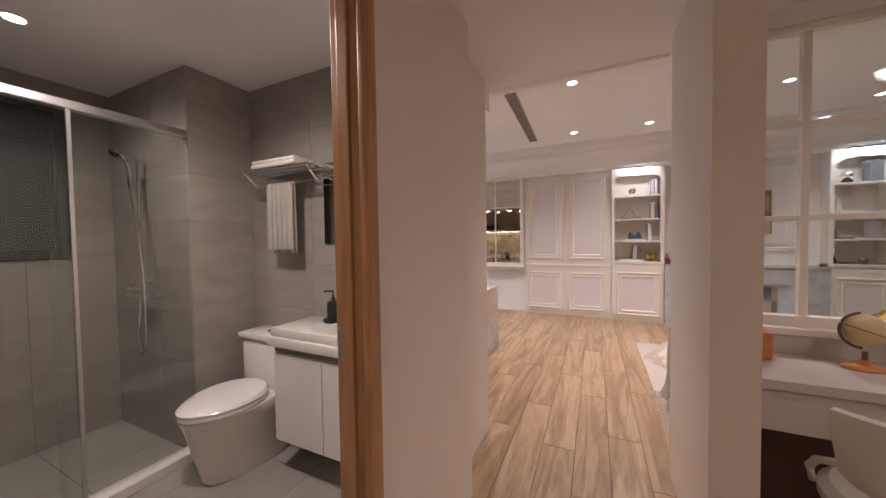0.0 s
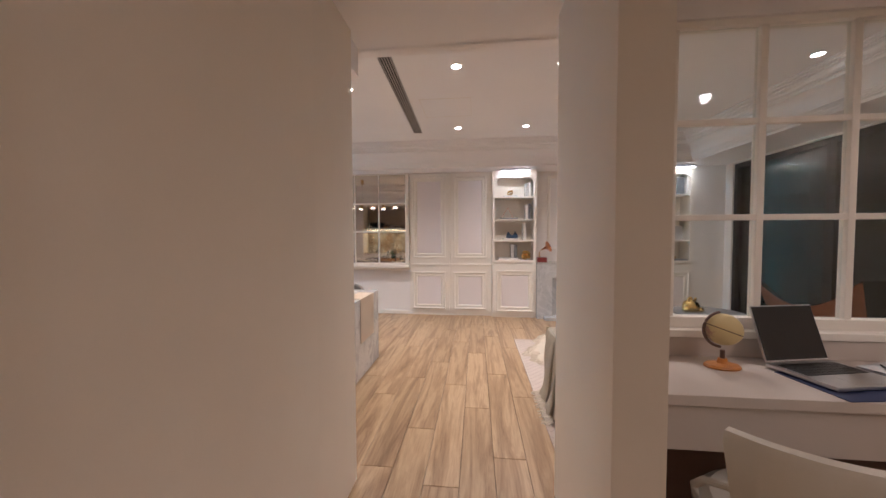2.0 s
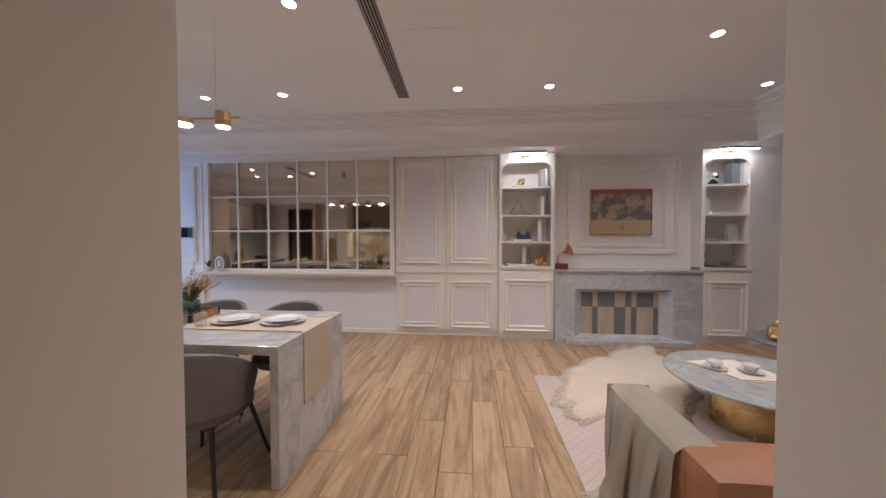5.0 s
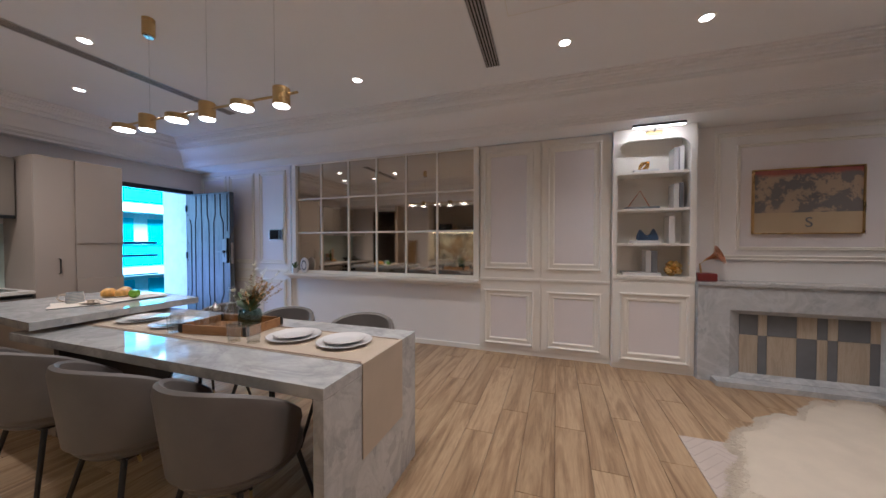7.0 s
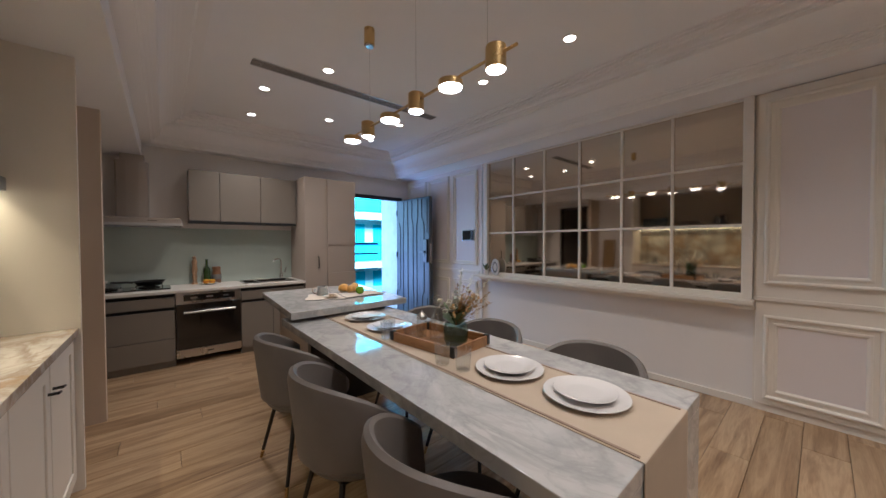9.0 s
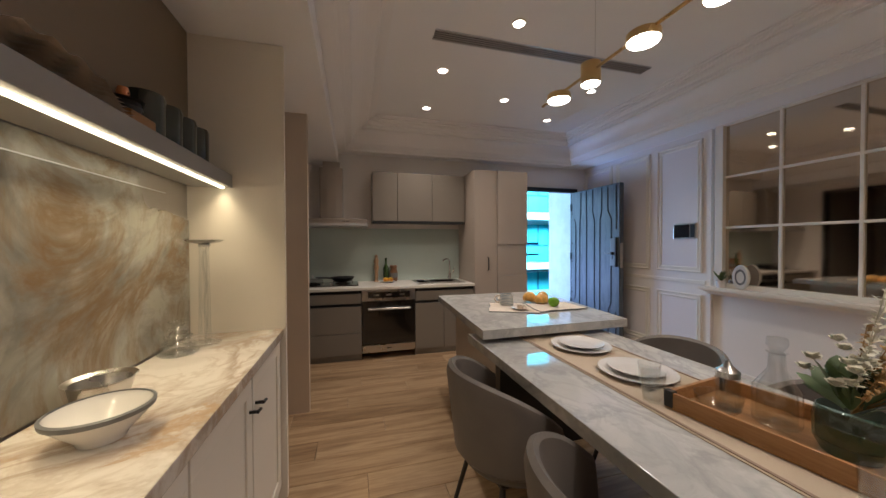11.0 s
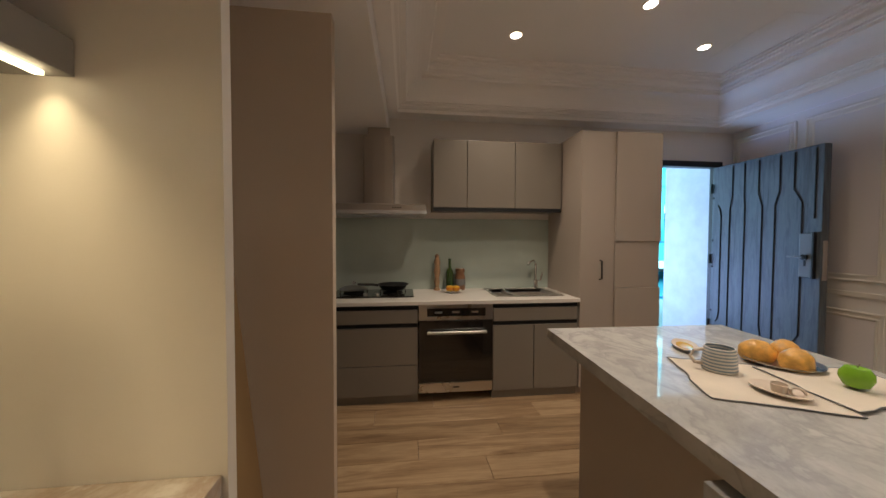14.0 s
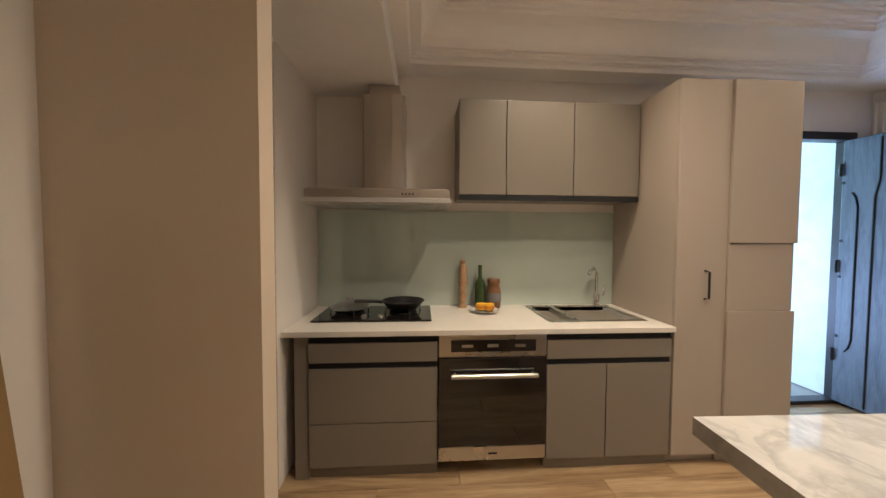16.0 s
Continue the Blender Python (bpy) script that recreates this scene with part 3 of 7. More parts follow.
for x0, x1 in ((-5.66, -5.1), (-5.03, -4.5), (-4.4, -3.88)):
    for z0, z1 in ((0.98, 2.38), (0.1, 0.75)):
        tr = setting("trim", rim(bmesh.new(), x0, x1, z0, z1, 6.40), M["trim"], "cream panel moulding")
        part("field", slab(x0 + 0.058, x1 - 0.058, 6.397, 6.40, z0 + 0.058, z1 - 0.058), M["lilac"], tr, "pale lilac-grey panel field")
bm = slab(-5.66, -3.84, 6.385, 6.40, 0.86, 0.9, 0.004)
setting("trim", bm, M["trim"], "white dado rail")
setting("trim", rim(bmesh.new(), 1.42, 2.85, 1.13, 2.38, 6.52, 0.05, 0.025), M["trim"], "white panel moulding over the fireplace")
tr = setting("trim", rim(bmesh.new(), 1.6, 2.68, 1.23, 2.25, 6.52, 0.03, 0.018), M["trim"], "inner cream panel moulding")
part("field", slab(1.628, 2.652, 6.517, 6.52, 1.258, 2.222), M["lilac"], tr, "pale lilac-grey panel field")
setting("baseboard", slab(-5.66, -3.84, 6.385, 6.40, 0, 0.08, 0.004), M["trim"])
setting("baseboard", slab(-3.8, -0.93, 6.425, 6.44, 0, 0.06, 0.004), M["trim"])

# ---- windows and doorways ----
# lattice window between study and living room
win = setting("window_study", slab(0.787, 0.81, 2.515, 2.575, 0.9, 2.36, 0.004), M["trim"], "white lattice window between study and living room")
for i, (x0, x1, z0, z1) in enumerate([(0.81, 2.36, 0.9, 0.96), (0.81, 2.36, 2.33, 2.36)]):
    part("window_frame", slab(x0, x1, 2.515, 2.575, z0, z1, 0.004), M["trim"], win)
XM, ZM = (1.172, 1.562, 1.95), (1.44, 1.893)
for x in XM:
    part("mullion", slab(x - 0.016, x + 0.016, 2.525, 2.565, 0.96, 2.33, 0.004), M["trim"], win)
for z in ZM:
    part("glazing_bar", slab(0.81, 2.36, 2.529, 2.561, z - 0.014, z + 0.014, 0.004), M["trim"], win)
for x0, x1 in zip((0.81, *XM), (*XM, 2.36)):
    for z0, z1 in zip((0.96, *ZM), (*ZM, 2.33)):
        ob = part("pane", slab(x0, x1, 2.543, 2.547, z0, z1), M["pane"], win)
        ob.visible_shadow = False
part("window_sill", slab(0.787, 2.36, 2.46, 2.515, 0.875, 0.91, 0.005), M["trim"], win)

# tall sliding window to the dark balcony
win = setting("window_living", slab(4.1, 4.2, 6.14, 6.2, 0, 2.43, 0.004), M["frame_black"], "tall black-framed sliding window onto the dark balcony")
for y0, y1, z0, z1 in ((3.5, 6.14, 2.36, 2.43), (3.5, 6.14, 0.0, 0.07), (3.5, 3.56, 0.07, 2.36), (4.8, 4.9, 0.07, 2.36)):
    part("window_frame", slab(4.1, 4.2, y0, y1, z0, z1, 0.004), M["frame_black"], win)
for y0, y1 in ((4.9, 6.14), (3.56, 4.8)):
    part("pane", slab(4.148, 4.153, y0, y1, 0.07, 2.36), M["pane_dark"], win)
# far wall raised, unseen roof and ends added, to keep stray daylight out
setting("backdrop_balcony", slab(5.2, 5.3, 2.5, 7.2, -0.1, 2.951), M["bath_tile"], "dim balcony parapet wall")
setting("ceiling_balcony", slab(4.0, 5.3, 2.3, 7.4, 2.951, 3.05), M["bath_tile"])
for y in (2.4, 7.2):
    setting("wall_balcony", slab(4.25, 5.3, y, y + 0.1, -0.1, 2.951), M["bath_tile"])
setting("floor_balcony", slab(4.25, 5.3, 2.5, 7.2, -0.15, -0.01), M["bath_floor"])

# bathroom window and door lining
win = setting("window_bath", slab(-3.16, -3.04, 1.25, 1.31, 1.26, 2.3, 0.004), M["frame_black"], "black-framed dark bathroom window")
for y0, y1, z0, z1 in ((0.1, 1.25, 1.26, 1.33), (0.1, 1.25, 2.24, 2.3), (0.1, 0.16, 1.33, 2.24)):
    part("window_frame", slab(-3.16, -3.04, y0, y1, z0, z1, 0.004), M["frame_black"], win)
part("pane", slab(-3.11, -3.10, 0.16, 1.25, 1.33, 2.24), M["frosted_dark"], win)
jamb = setting("door_frame_bath", slab(-0.45, -0.325, 1.097, 1.117, 0, 2.2, 0.003), M["jamb"], "oak door lining with a stop and casing")
part("stop", slab(-0.415, -0.375, 1.08, 1.098, 0, 2.18, 0.004), M["jamb"], jamb)
part("stop", slab(-0.372, -0.345, 1.087, 1.098, 0, 2.18, 0.004), M["jamb"], jamb)
part("casing", slab(-0.336, -0.315, 1.075, 1.135, 0, 2.24, 0.006), M["jamb"], jamb)
part("lining", slab(-0.45, -0.325, 0.20, 0.22, 0, 2.2, 0.003), M["jamb"], jamb)
part("lining", slab(-0.45, -0.325, 0.22, 1.097, 2.17, 2.2, 0.003), M["jamb"], jamb)
part("strike_plate", slab(-0.444, -0.42, 1.0935, 1.0965, 1.0, 1.1), M["steel"], jamb)

# utility doorway with a louvred window behind it
frame_u = setting("door_frame_utility", slab(-5.0, -4.96, 2.04, 2.16, 0, 2.18, 0.003), M["frame_black"], "dark utility door frame")
part("lining", slab(-4.13, -4.09, 2.04, 2.16, 0, 2.18, 0.003), M["frame_black"], frame_u)
part("lining", slab(-4.96, -4.13, 2.04, 2.16, 2.14, 2.18, 0.003), M["frame_black"], frame_u)
win = setting("window_utility", slab(-4.85, -4.35, 0.7, 0.72, 0.9, 2.1), M["frame_black"], "black louvred utility window")
for i in range(9):
    part("slat", slab(-4.82, -4.38, 0.72, 0.745, 0.96 + i * 0.125, 1.02 + i * 0.125, 0.003), M["alu"], win)

# landing beyond the entry door
setting("floor_landing", slab(-9.5, -5.75, 3.8, 8.5, -0.12, -0.01), M["bath_floor"], "grey landing floor")
setting("wall_landing", slab(-6.45, -5.75, 6.28, 6.5, 0, 3.0), M["day_white"], "white landing wall")
setting("backdrop_day", slab(-27.1, -27.0, 2.0, 34.0, -10, 18), M["day"], "bright cyan daylight beyond the landing")
block = thing("apartment_building", -19.0, 14.0, -9.0, "pale apartment block across the street with glazed balconies", "building")
part("wall", slab(-3.0, -0.6, -6.0, 9.0, 0, 24.0), M["day_white"], block)
for k in range(8):
    part("floor_slab", slab(-0.6, 0.35, -6.0, 9.0, k * 3.0 - 0.25, k * 3.0 + 0.15, 0.02), M["day_white"], block)
    rl = part("balcony_rail", slab(0.24, 0.3, -6.0, 9.0, k * 3.0 + 1.15, k * 3.0 + 1.23), M["rail_blue"], block, "dark blue balcony rail")
    part("glass_panel", slab(0.255, 0.285, -6.0, 9.0, k * 3.0 + 0.2, k * 3.0 + 1.15), M["cyan_glass"], rl)
    for m in range(6):
        y0 = -5.8 + m * 2.5
        wn = part("window", slab(-0.6, -0.52, y0, y0 + 1.9, k * 3.0 + 0.4, k * 3.0 + 2.5), M["cyan_glass"], block, "cyan-tinted window")
        part("mullion", slab(-0.52, -0.48, y0 + 0.92, y0 + 0.98, k * 3.0 + 0.4, k * 3.0 + 2.5), M["rail_blue"], wn)
board = thing("shop_sign", -18.6, 15.6, 2.2, "cyan banner with red and white lettering shapes on the building", "sign")
part("panel", slab(-0.04, 0.02, -0.9, 1.1, -0.3, 1.3), M["cyan_glass"], board)
for y0, y1, z0, z1 in ((-0.45, 0.0, 0.22, 0.78), (0.1, 0.5, 0.22, 0.32), (0.1, 0.5, 0.68, 0.78), (0.26, 0.36, 0.32, 0.68)):
    part("letter_bar", slab(0.02, 0.05, y0, y1, z0, z1), M["sign_red"], board)
for k in range(5):
    part("small_letter_bar", slab(0.02, 0.05, -0.45 + k * 0.2, -0.31 + k * 0.2, -0.12, 0.06), M["day_white"], board)
rail = thing("railing", -8.6, 5.6, 0, "blue metal landing railing with tall posts", "railing")
for z, h in ((0.6, 0.03), (1.0, 0.05), (1.27, 0.06), (2.72, 0.1)):
    part("rail", slab(-0.02, 0.02, -1.6, 1.8, z, z + h, 0.005), M["rail_blue"], rail)
part("post", slab(-0.03, 0.03, -0.47, -0.39, -0.01, 2.9, 0.004), M["rail_blue"], rail)
part("post", slab(-0.03, 0.03, 0.94, 1.03, -0.01, 2.9, 0.004), M["rail_blue"], rail)

# ---- north wall: mirror, closet, bookcases, fireplace ----
mir = thing("wall_mirror", -2.34, 6.44, 0.86, "bronze-tinted wall mirror behind a white lattice of eighteen panes", "mirror")


def wpart(name, bm, material, parent, label="", smooth=False):
    root = parent
    shift = Vector((0, 0, 0))
    while root:
        shift -= root.location
        root = root.parent
    bmesh.ops.translate(bm, vec=shift, verts=bm.verts)
    return part(name, bm, material, parent, label, smooth)


MX = (-3.68, -3.247, -2.788, -2.346, -1.906, -1.476, -1.0)
MZ = (0.9, 1.445, 1.936, 2.43)
for x0, x1 in zip(MX, MX[1:]):
    for z0, z1 in zip(MZ, MZ[1:]):
        wpart("mirror_pane", slab(x0, x1, 6.425, 6.435, z0, z1), M["mirror"], mir)
for x in MX[1:-1]:
    wpart("mullion", slab(x - 0.011, x + 0.011, 6.405, 6.424, 0.9, 2.43, 0.003), M["trim"], mir)
for z in MZ[1:-1]:
    wpart("glazing_bar", slab(-3.68, -1.0, 6.407, 6.424, z - 0.011, z + 0.011, 0.003), M["trim"], mir)
for x0, x1, z0, z1 in ((-3.75, -3.68, 0.86, 2.449), (-1.0, -0.935, 0.86, 2.449), (-3.68, -1.0, 2.43, 2.449), (-3.68, -1.0, 0.86, 0.9)):
    wpart("frame", slab(x0, x1, 6.38, 6.44, z0, z1, 0.005), M["trim"], mir)
wpart("sill", prism([(6.44, 0.77), (6.40, 0.775), (6.38, 0.80), (6.31, 0.82), (6.29, 0.825), (6.285, 0.84), (6.285, 0.858), (6.44, 0.86)], "x", -3.84, -0.92), M["trim"], mir, "white moulded ledge")

closet = thing("closet", -0.2, 6.44, 0, "white built-in closet with two tall and two low panelled doors", "closet")
wpart("carcass", slab(-0.93, 0.49, 6.42, 6.44, 0, 2.45), M["trim"], closet)
for x0, x1 in ((-0.915, -0.228), (-0.218, 0.48)):
    for z0, z1 in ((0.06, 0.87), (0.88, 2.44)):
        d = wpart("door", slab(x0, x1, 6.4, 6.42, z0, z1, 0.003), M["trim"], closet)
        a, b = (x0 + 0.045, x1 - 0.075) if x0 < -0.5 else (x0 + 0.06, x1 - 0.085)
        low, high = z0 + (0.05 if z0 < 0.5 else 0.11), z1 - (0.12 if z0 < 0.5 else 0.06)
        wpart("moulding", rim(bmesh.new(), a, b, low, high, 6.4, 0.08, 0.024), M["trim"], d)
        wpart("field", slab(a + 0.078, b - 0.078, 6.397, 6.4, low + 0.078, high - 0.078), M["lilac"], d, "pale lilac-grey panel field")
wpart("dado", slab(-0.93, 0.49, 6.385, 6.4, 0.86, 0.89, 0.004), M["trim"], closet)


def arch_face(x0, x1, w0, w1, zb, zt, r, ztop, y0, y1):
    """A board with an opening whose two upper corners are round."""
    outer = [(x0, zb), (w0, zb), (w0, zt - r)]
    outer += [(w0 + r - r * math.cos(a), zt - r + r * math.sin(a)) for a in (i * math.pi / 16 for i in range(1, 8))]
    outer += [(w0 + r, zt), (w1 - r, zt)]
    outer += [(w1 - r + r * math.sin(a), zt - r + r * math.cos(a)) for a in (i * math.pi / 16 for i in range(1, 8))]
    outer += [(w1, zt - r), (w1, zb), (x1, zb), (x1, ztop), (x0, ztop)]
    return prism(outer, "y", y0, y1)


def bookcase(x0, x1, label):
    b = thing("bookcase", (x0 + x1) / 2, 6.63, 0, label, "bookcase", "bookcases beside the fireplace")
    a0, a1 = x0 + 0.045, x1 - 0.05
    wpart("face_frame", arch_face(x0, x1, a0, a1, 0.965, 2.33, 0.12, 2.449, 6.33, 6.355), M["trim"], b)
    wpart("side_panel", slab(x0, x0 + 0.04, 6.355, 6.625, 0.9, 2.449), M["trim"], b)
    wpart("side_panel", slab(x1 - 0.04, x1, 6.355, 6.625, 0.9, 2.449), M["trim"], b)
    wpart("back_panel", slab(x0 + 0.04, x1 - 0.04, 6.605, 6.625, 0.9, 2.449), M["trim"], b)
    for z in (1.293, 1.646, 2.017):
        wpart("shelf", slab(x0 + 0.04, x1 - 0.04, 6.35, 6.605, z - 0.025, z, 0.002), M["trim"], b)
    wpart("worktop", slab(x0, x1, 6.32, 6.625, 0.93, 0.965, 0.003), M["trim"], b)
    wpart("base_body", slab(x0, x1, 6.345, 6.625, 0, 0.93), M["trim"], b)
    d = wpart("door", slab(x0 + 0.01, x1 - 0.01, 6.325, 6.345, 0.05, 0.9, 0.003), M["trim"], b)
    wpart("moulding", rim(bmesh.new(), x0 + 0.07, x1 - 0.05, 0.1, 0.79, 6.325, 0.085, 0.026), M["trim"], d)
    wpart("field", slab(x0 + 0.153, x1 - 0.133, 6.322, 6.325, 0.183, 0.707), M["lilac"], d, "pale lilac-grey panel field")
    return b


bookcase(0.49, 1.215, "white built-in bookcase with a rounded lit niche and panelled base")
bookcase(3.01, 3.62, "narrow white built-in bookcase with a rounded lit niche")

fire = thing("fireplace", 2.11, 6.52, 0, "grey-veined marble fireplace with a checkered wood and slate firebox", "fireplace")
bm = bmesh.new()
FX0, FX1, OX0, OX1, OZ0, OZ1 = 1.215, 3.01, 1.46, 2.66, 0.055, 0.68
IX0, IX1, IZ0, IZ1 = 1.57, 2.53, 0.085, 0.63
yf, yi = 6.27, 6.36
outer = [(FX0, 0.0), (FX1, 0.0), (FX1, 0.9), (FX0, 0.9)]
ring1 = [(OX0, OZ0), (OX1, OZ0), (OX1, OZ1), (OX0, OZ1)]
ring2 = [(IX0, IZ0), (IX1, IZ0), (IX1, IZ1), (IX0, IZ1)]
v0 = [bm.verts.new((x, yf, z)) for x, z in outer]
v1 = [bm.verts.new((x, yf, z)) for x, z in ring1]
v2 = [bm.verts.new((x, yi, z)) for x, z in ring2]
v3 = [bm.verts.new((x, 6.5, z)) for x, z in outer]
for a, b in ((v0, v1), (v1, v2), (v3, v0)):
    for k in range(4):
        bm.faces.new((a[k], a[(k + 1) % 4], b[(k + 1) % 4], b[k]))
wpart("surround", bm, M["marble_grey"], fire)
wpart("mantel", slab(FX0, FX1, 6.25, 6.52, 0.9, 0.93, 0.004), M["marble_white"], fire)
wpart("hearth", slab(1.32, 2.86, 6.14, 6.27, 0, 0.05, 0.004), M["marble_grey"], fire)
CUT = [IX0 + (IX1 - IX0) * f for f in (0, 0.144, 0.214, 0.432, 0.576, 0.65, 0.72, 0.934, 1)]
for row, (z0, z1) in enumerate(((0.44, 0.66), (0.06, 0.44))):
    for i, (x0, x1) in enumerate(zip(CUT, CUT[1:])):
        dark = (i + row) % 2 == 0
        wpart("panel", slab(x0 + 0.001, x1 - 0.001, 6.355, 6.375, z0 + 0.001, z1 - 0.001, 0.002), M["slate" if dark else "tan_wood"], fire, "slate grey panel" if dark else "pale wood panel")

# ---- entry door ----
dframe = setting("door_frame_entry", slab(-5.75, -5.66, 6.2, 6.26, 0, 2.14, 0.004), M["dark_metal"], "dark metal entry door frame")
part("jamb", slab(-5.75, -5.66, 5.22, 5.28, 0, 2.14, 0.004), M["dark_metal"], dframe)
part("lintel", slab(-5.75, -5.66, 5.28, 6.2, 2.08, 2.14, 0.004), M["dark_metal"], dframe)
part("threshold", slab(-5.75, -5.66, 5.28, 6.2, 0, 0.03, 0.004), M["dark_metal"], dframe)
leaf = tagged(link("door_entry", slab(0, 0.93, -0.07, 0.0, 0.03, 2.075, 0.006), M["door_blue"]), "open blue-grey grained entry door with carved grooves", "door", kind="structure")
leaf.matrix_basis = pose(-5.675, 6.235, 0, 0, 0, 0.6)
YL = -0.0725
part("groove", pipe(bmesh.new(), [(0.065, YL, 0.44), (0.085, YL, 0.47), (0.1, YL, 0.54), (0.1, YL, 1.56), (0.085, YL, 1.63), (0.065, YL, 1.667)], 0.006, 6), M["groove"], leaf)
for x, low, high in ((0.19, 0.0, 0.022), (0.335, 0.0, -0.008), (0.49, 0.012, -0.035), (0.595, 0.0, 0.032), (0.795, -0.045, -0.06)):
    pts = [(x + low, YL, 0.05), (x + low, YL, 0.42), (x, YL, 0.50), (x, YL, 1.62), (x + high, YL, 1.74), (x + high, YL, 2.05)]
    part("groove", pipe(bmesh.new(), pts, 0.006, 6), M["groove"], leaf)
part("groove", pipe(bmesh.new(), [(0.88, YL, 1.48), (0.88, YL, 2.05)], 0.006, 6), M["groove"], leaf)
part("groove", pipe(bmesh.new(), [(0.88, YL, 0.05), (0.88, YL, 0.4)], 0.006, 6), M["groove"], leaf)
lock = part("lock", slab(0.80, 0.885, -0.098, -0.07, 1.0, 1.36, 0.006), M["lock_grey"], leaf, "brushed steel lock plate")
part("lock_edge", slab(0.886, 0.9, -0.1, -0.07, 0.99, 1.37, 0.003), M["black"], leaf, "black lock edge")
part("keyhole", slab(0.835, 0.85, -0.1, -0.0975, 1.09, 1.14, 0.002), M["black"], lock)
part("handle_boss", rod((0.845, -0.12, 1.165), (0.845, -0.096, 1.165), 0.022), M["black"], lock, smooth=True)
part("handle", slab(0.74, 0.85, -0.135, -0.118, 1.155, 1.172, 0.004), M["lock_grey"], lock)
part("lock_plate", slab(0.925, 0.935, -0.055, -0.015, 0.98, 1.3, 0.003), M["hood_steel"], leaf)
for z in (0.55, 1.02, 1.3, 1.75):
    part("bolt", rod((0.012, -0.0725, z), (0.012, -0.069, z), 0.012, seg=12), M["groove"], leaf)
for z in (0.35, 1.05, 1.8):
    part("hinge", rod((-0.005, -0.08, z), (-0.005, -0.08, z + 0.1), 0.011, seg=10), M["dark_metal"], leaf)

icom = thing("intercom", -4.06, 6.4, 1.34, "black wall intercom with a silver edge and dark screen", "intercom")
part("case", slab(-0.125, 0.125, -0.025, 0, 0, 0.17, 0.006), M["steel"], icom)
part("screen", slab(-0.11, 0.06, -0.029, -0.0255, 0.015, 0.155, 0.002), M["screen"], icom)
part("keypad", slab(0.07, 0.115, -0.029, -0.0255, 0.015, 0.155, 0.002), M["black"], icom)

# ---- kitchen ----
KX = -5.06


def base_unit(y0, y1, rows, splits, label):
    """A grey base cabinet; rows: heights of its fronts."""
    u = thing("base_cabinet", KX, (y0 + y1) / 2, 0, label, "cabinet", "kitchen base cabinets")
    wpart("body", slab(-5.66, KX - 0.02, y0, y1, 0.07, 0.78), M["cab_grey"], u)
    wpart("plinth", slab(-5.6, KX - 0.028, y0, y1, 0, 0.07), M["cab_grey"], u)
    for z0, z1 in rows:
        cuts = [y0] + (splits if z1 < 0.62 else []) + [y1]
        for a, b in zip(cuts, cuts[1:]):
            wpart("drawer_front", slab(KX - 0.02, KX, a + 0.003, b - 0.003, z0, z1, 0.002), M["cab_grey"], u)
    # the gap's shade is put in as a near-black strip behind it
    for y in splits:
        wpart("gap_strip", slab(KX - 0.0195, KX - 0.016, y - 0.003, y + 0.003, 0.08, 0.6), M["groove"], u)
    for z in (0.775, 0.635):
        wpart("grip_channel", slab(KX - 0.025, KX - 0.012, y0 + 0.002, y1 - 0.002, z - 0.028, z), M["groove"], u)
    return u


base_unit(2.29, 2.98, [(0.07, 0.305), (0.31, 0.605), (0.64, 0.745)], [], "grey handleless kitchen base cabinet with drawers")
base_unit(3.585, 4.31, [(0.07, 0.605), (0.64, 0.745)], [3.93], "grey handleless kitchen base cabinet with two doors")
u = thing("filler_panel", KX, 2.25, 0, "narrow grey filler beside the base cabinets", "panel")
wpart("board", slab(-5.66, KX - 0.015, 2.215, 2.288, 0.0, 0.78, 0.002), M["cab_grey"], u)
oven = thing("oven", KX, 3.28, 0, "built-in steel and black glass oven with a bar handle", "oven")
wpart("body", slab(-5.6, KX - 0.015, 2.985, 3.58, 0.07, 0.785), M["steel"], oven)
wpart("control_panel", slab(KX - 0.015, KX + 0.004, 2.985, 3.58, 0.665, 0.785, 0.003), M["steel"], oven)
wpart("display", slab(KX + 0.004, KX + 0.007, 3.05, 3.52, 0.69, 0.755, 0.001), M["oven_glass"], oven)
wpart("door_glass", slab(KX - 0.015, KX + 0.008, 2.985, 3.58, 0.165, 0.655, 0.003), M["oven_glass"], oven)
wpart("lower_trim", slab(KX - 0.015, KX + 0.004, 2.985, 3.58, 0.085, 0.16, 0.003), M["steel"], oven)
wpart("maker_plate", slab(KX + 0.004, KX + 0.006, 3.26, 3.31, 0.115, 0.125), M["groove"], oven)
h = wpart("handle", rod((KX + 0.045, 3.05, 0.57), (KX + 0.045, 3.52, 0.57), 0.012), M["steel"], oven)
for y in (3.07, 3.5):
    wpart("handle_post", rod((KX + 0.005, y, 0.57), (KX + 0.045, y, 0.57), 0.008), M["steel"], oven)
for y in (3.14, 3.43):
    wpart("knob_mark", slab(KX + 0.007, KX + 0.009, y - 0.03, y + 0.03, 0.715, 0.73), M["steel"], oven)
wpart("clock", slab(KX + 0.007, KX + 0.009, 3.25, 3.31, 0.715, 0.732), M["alu"], oven)

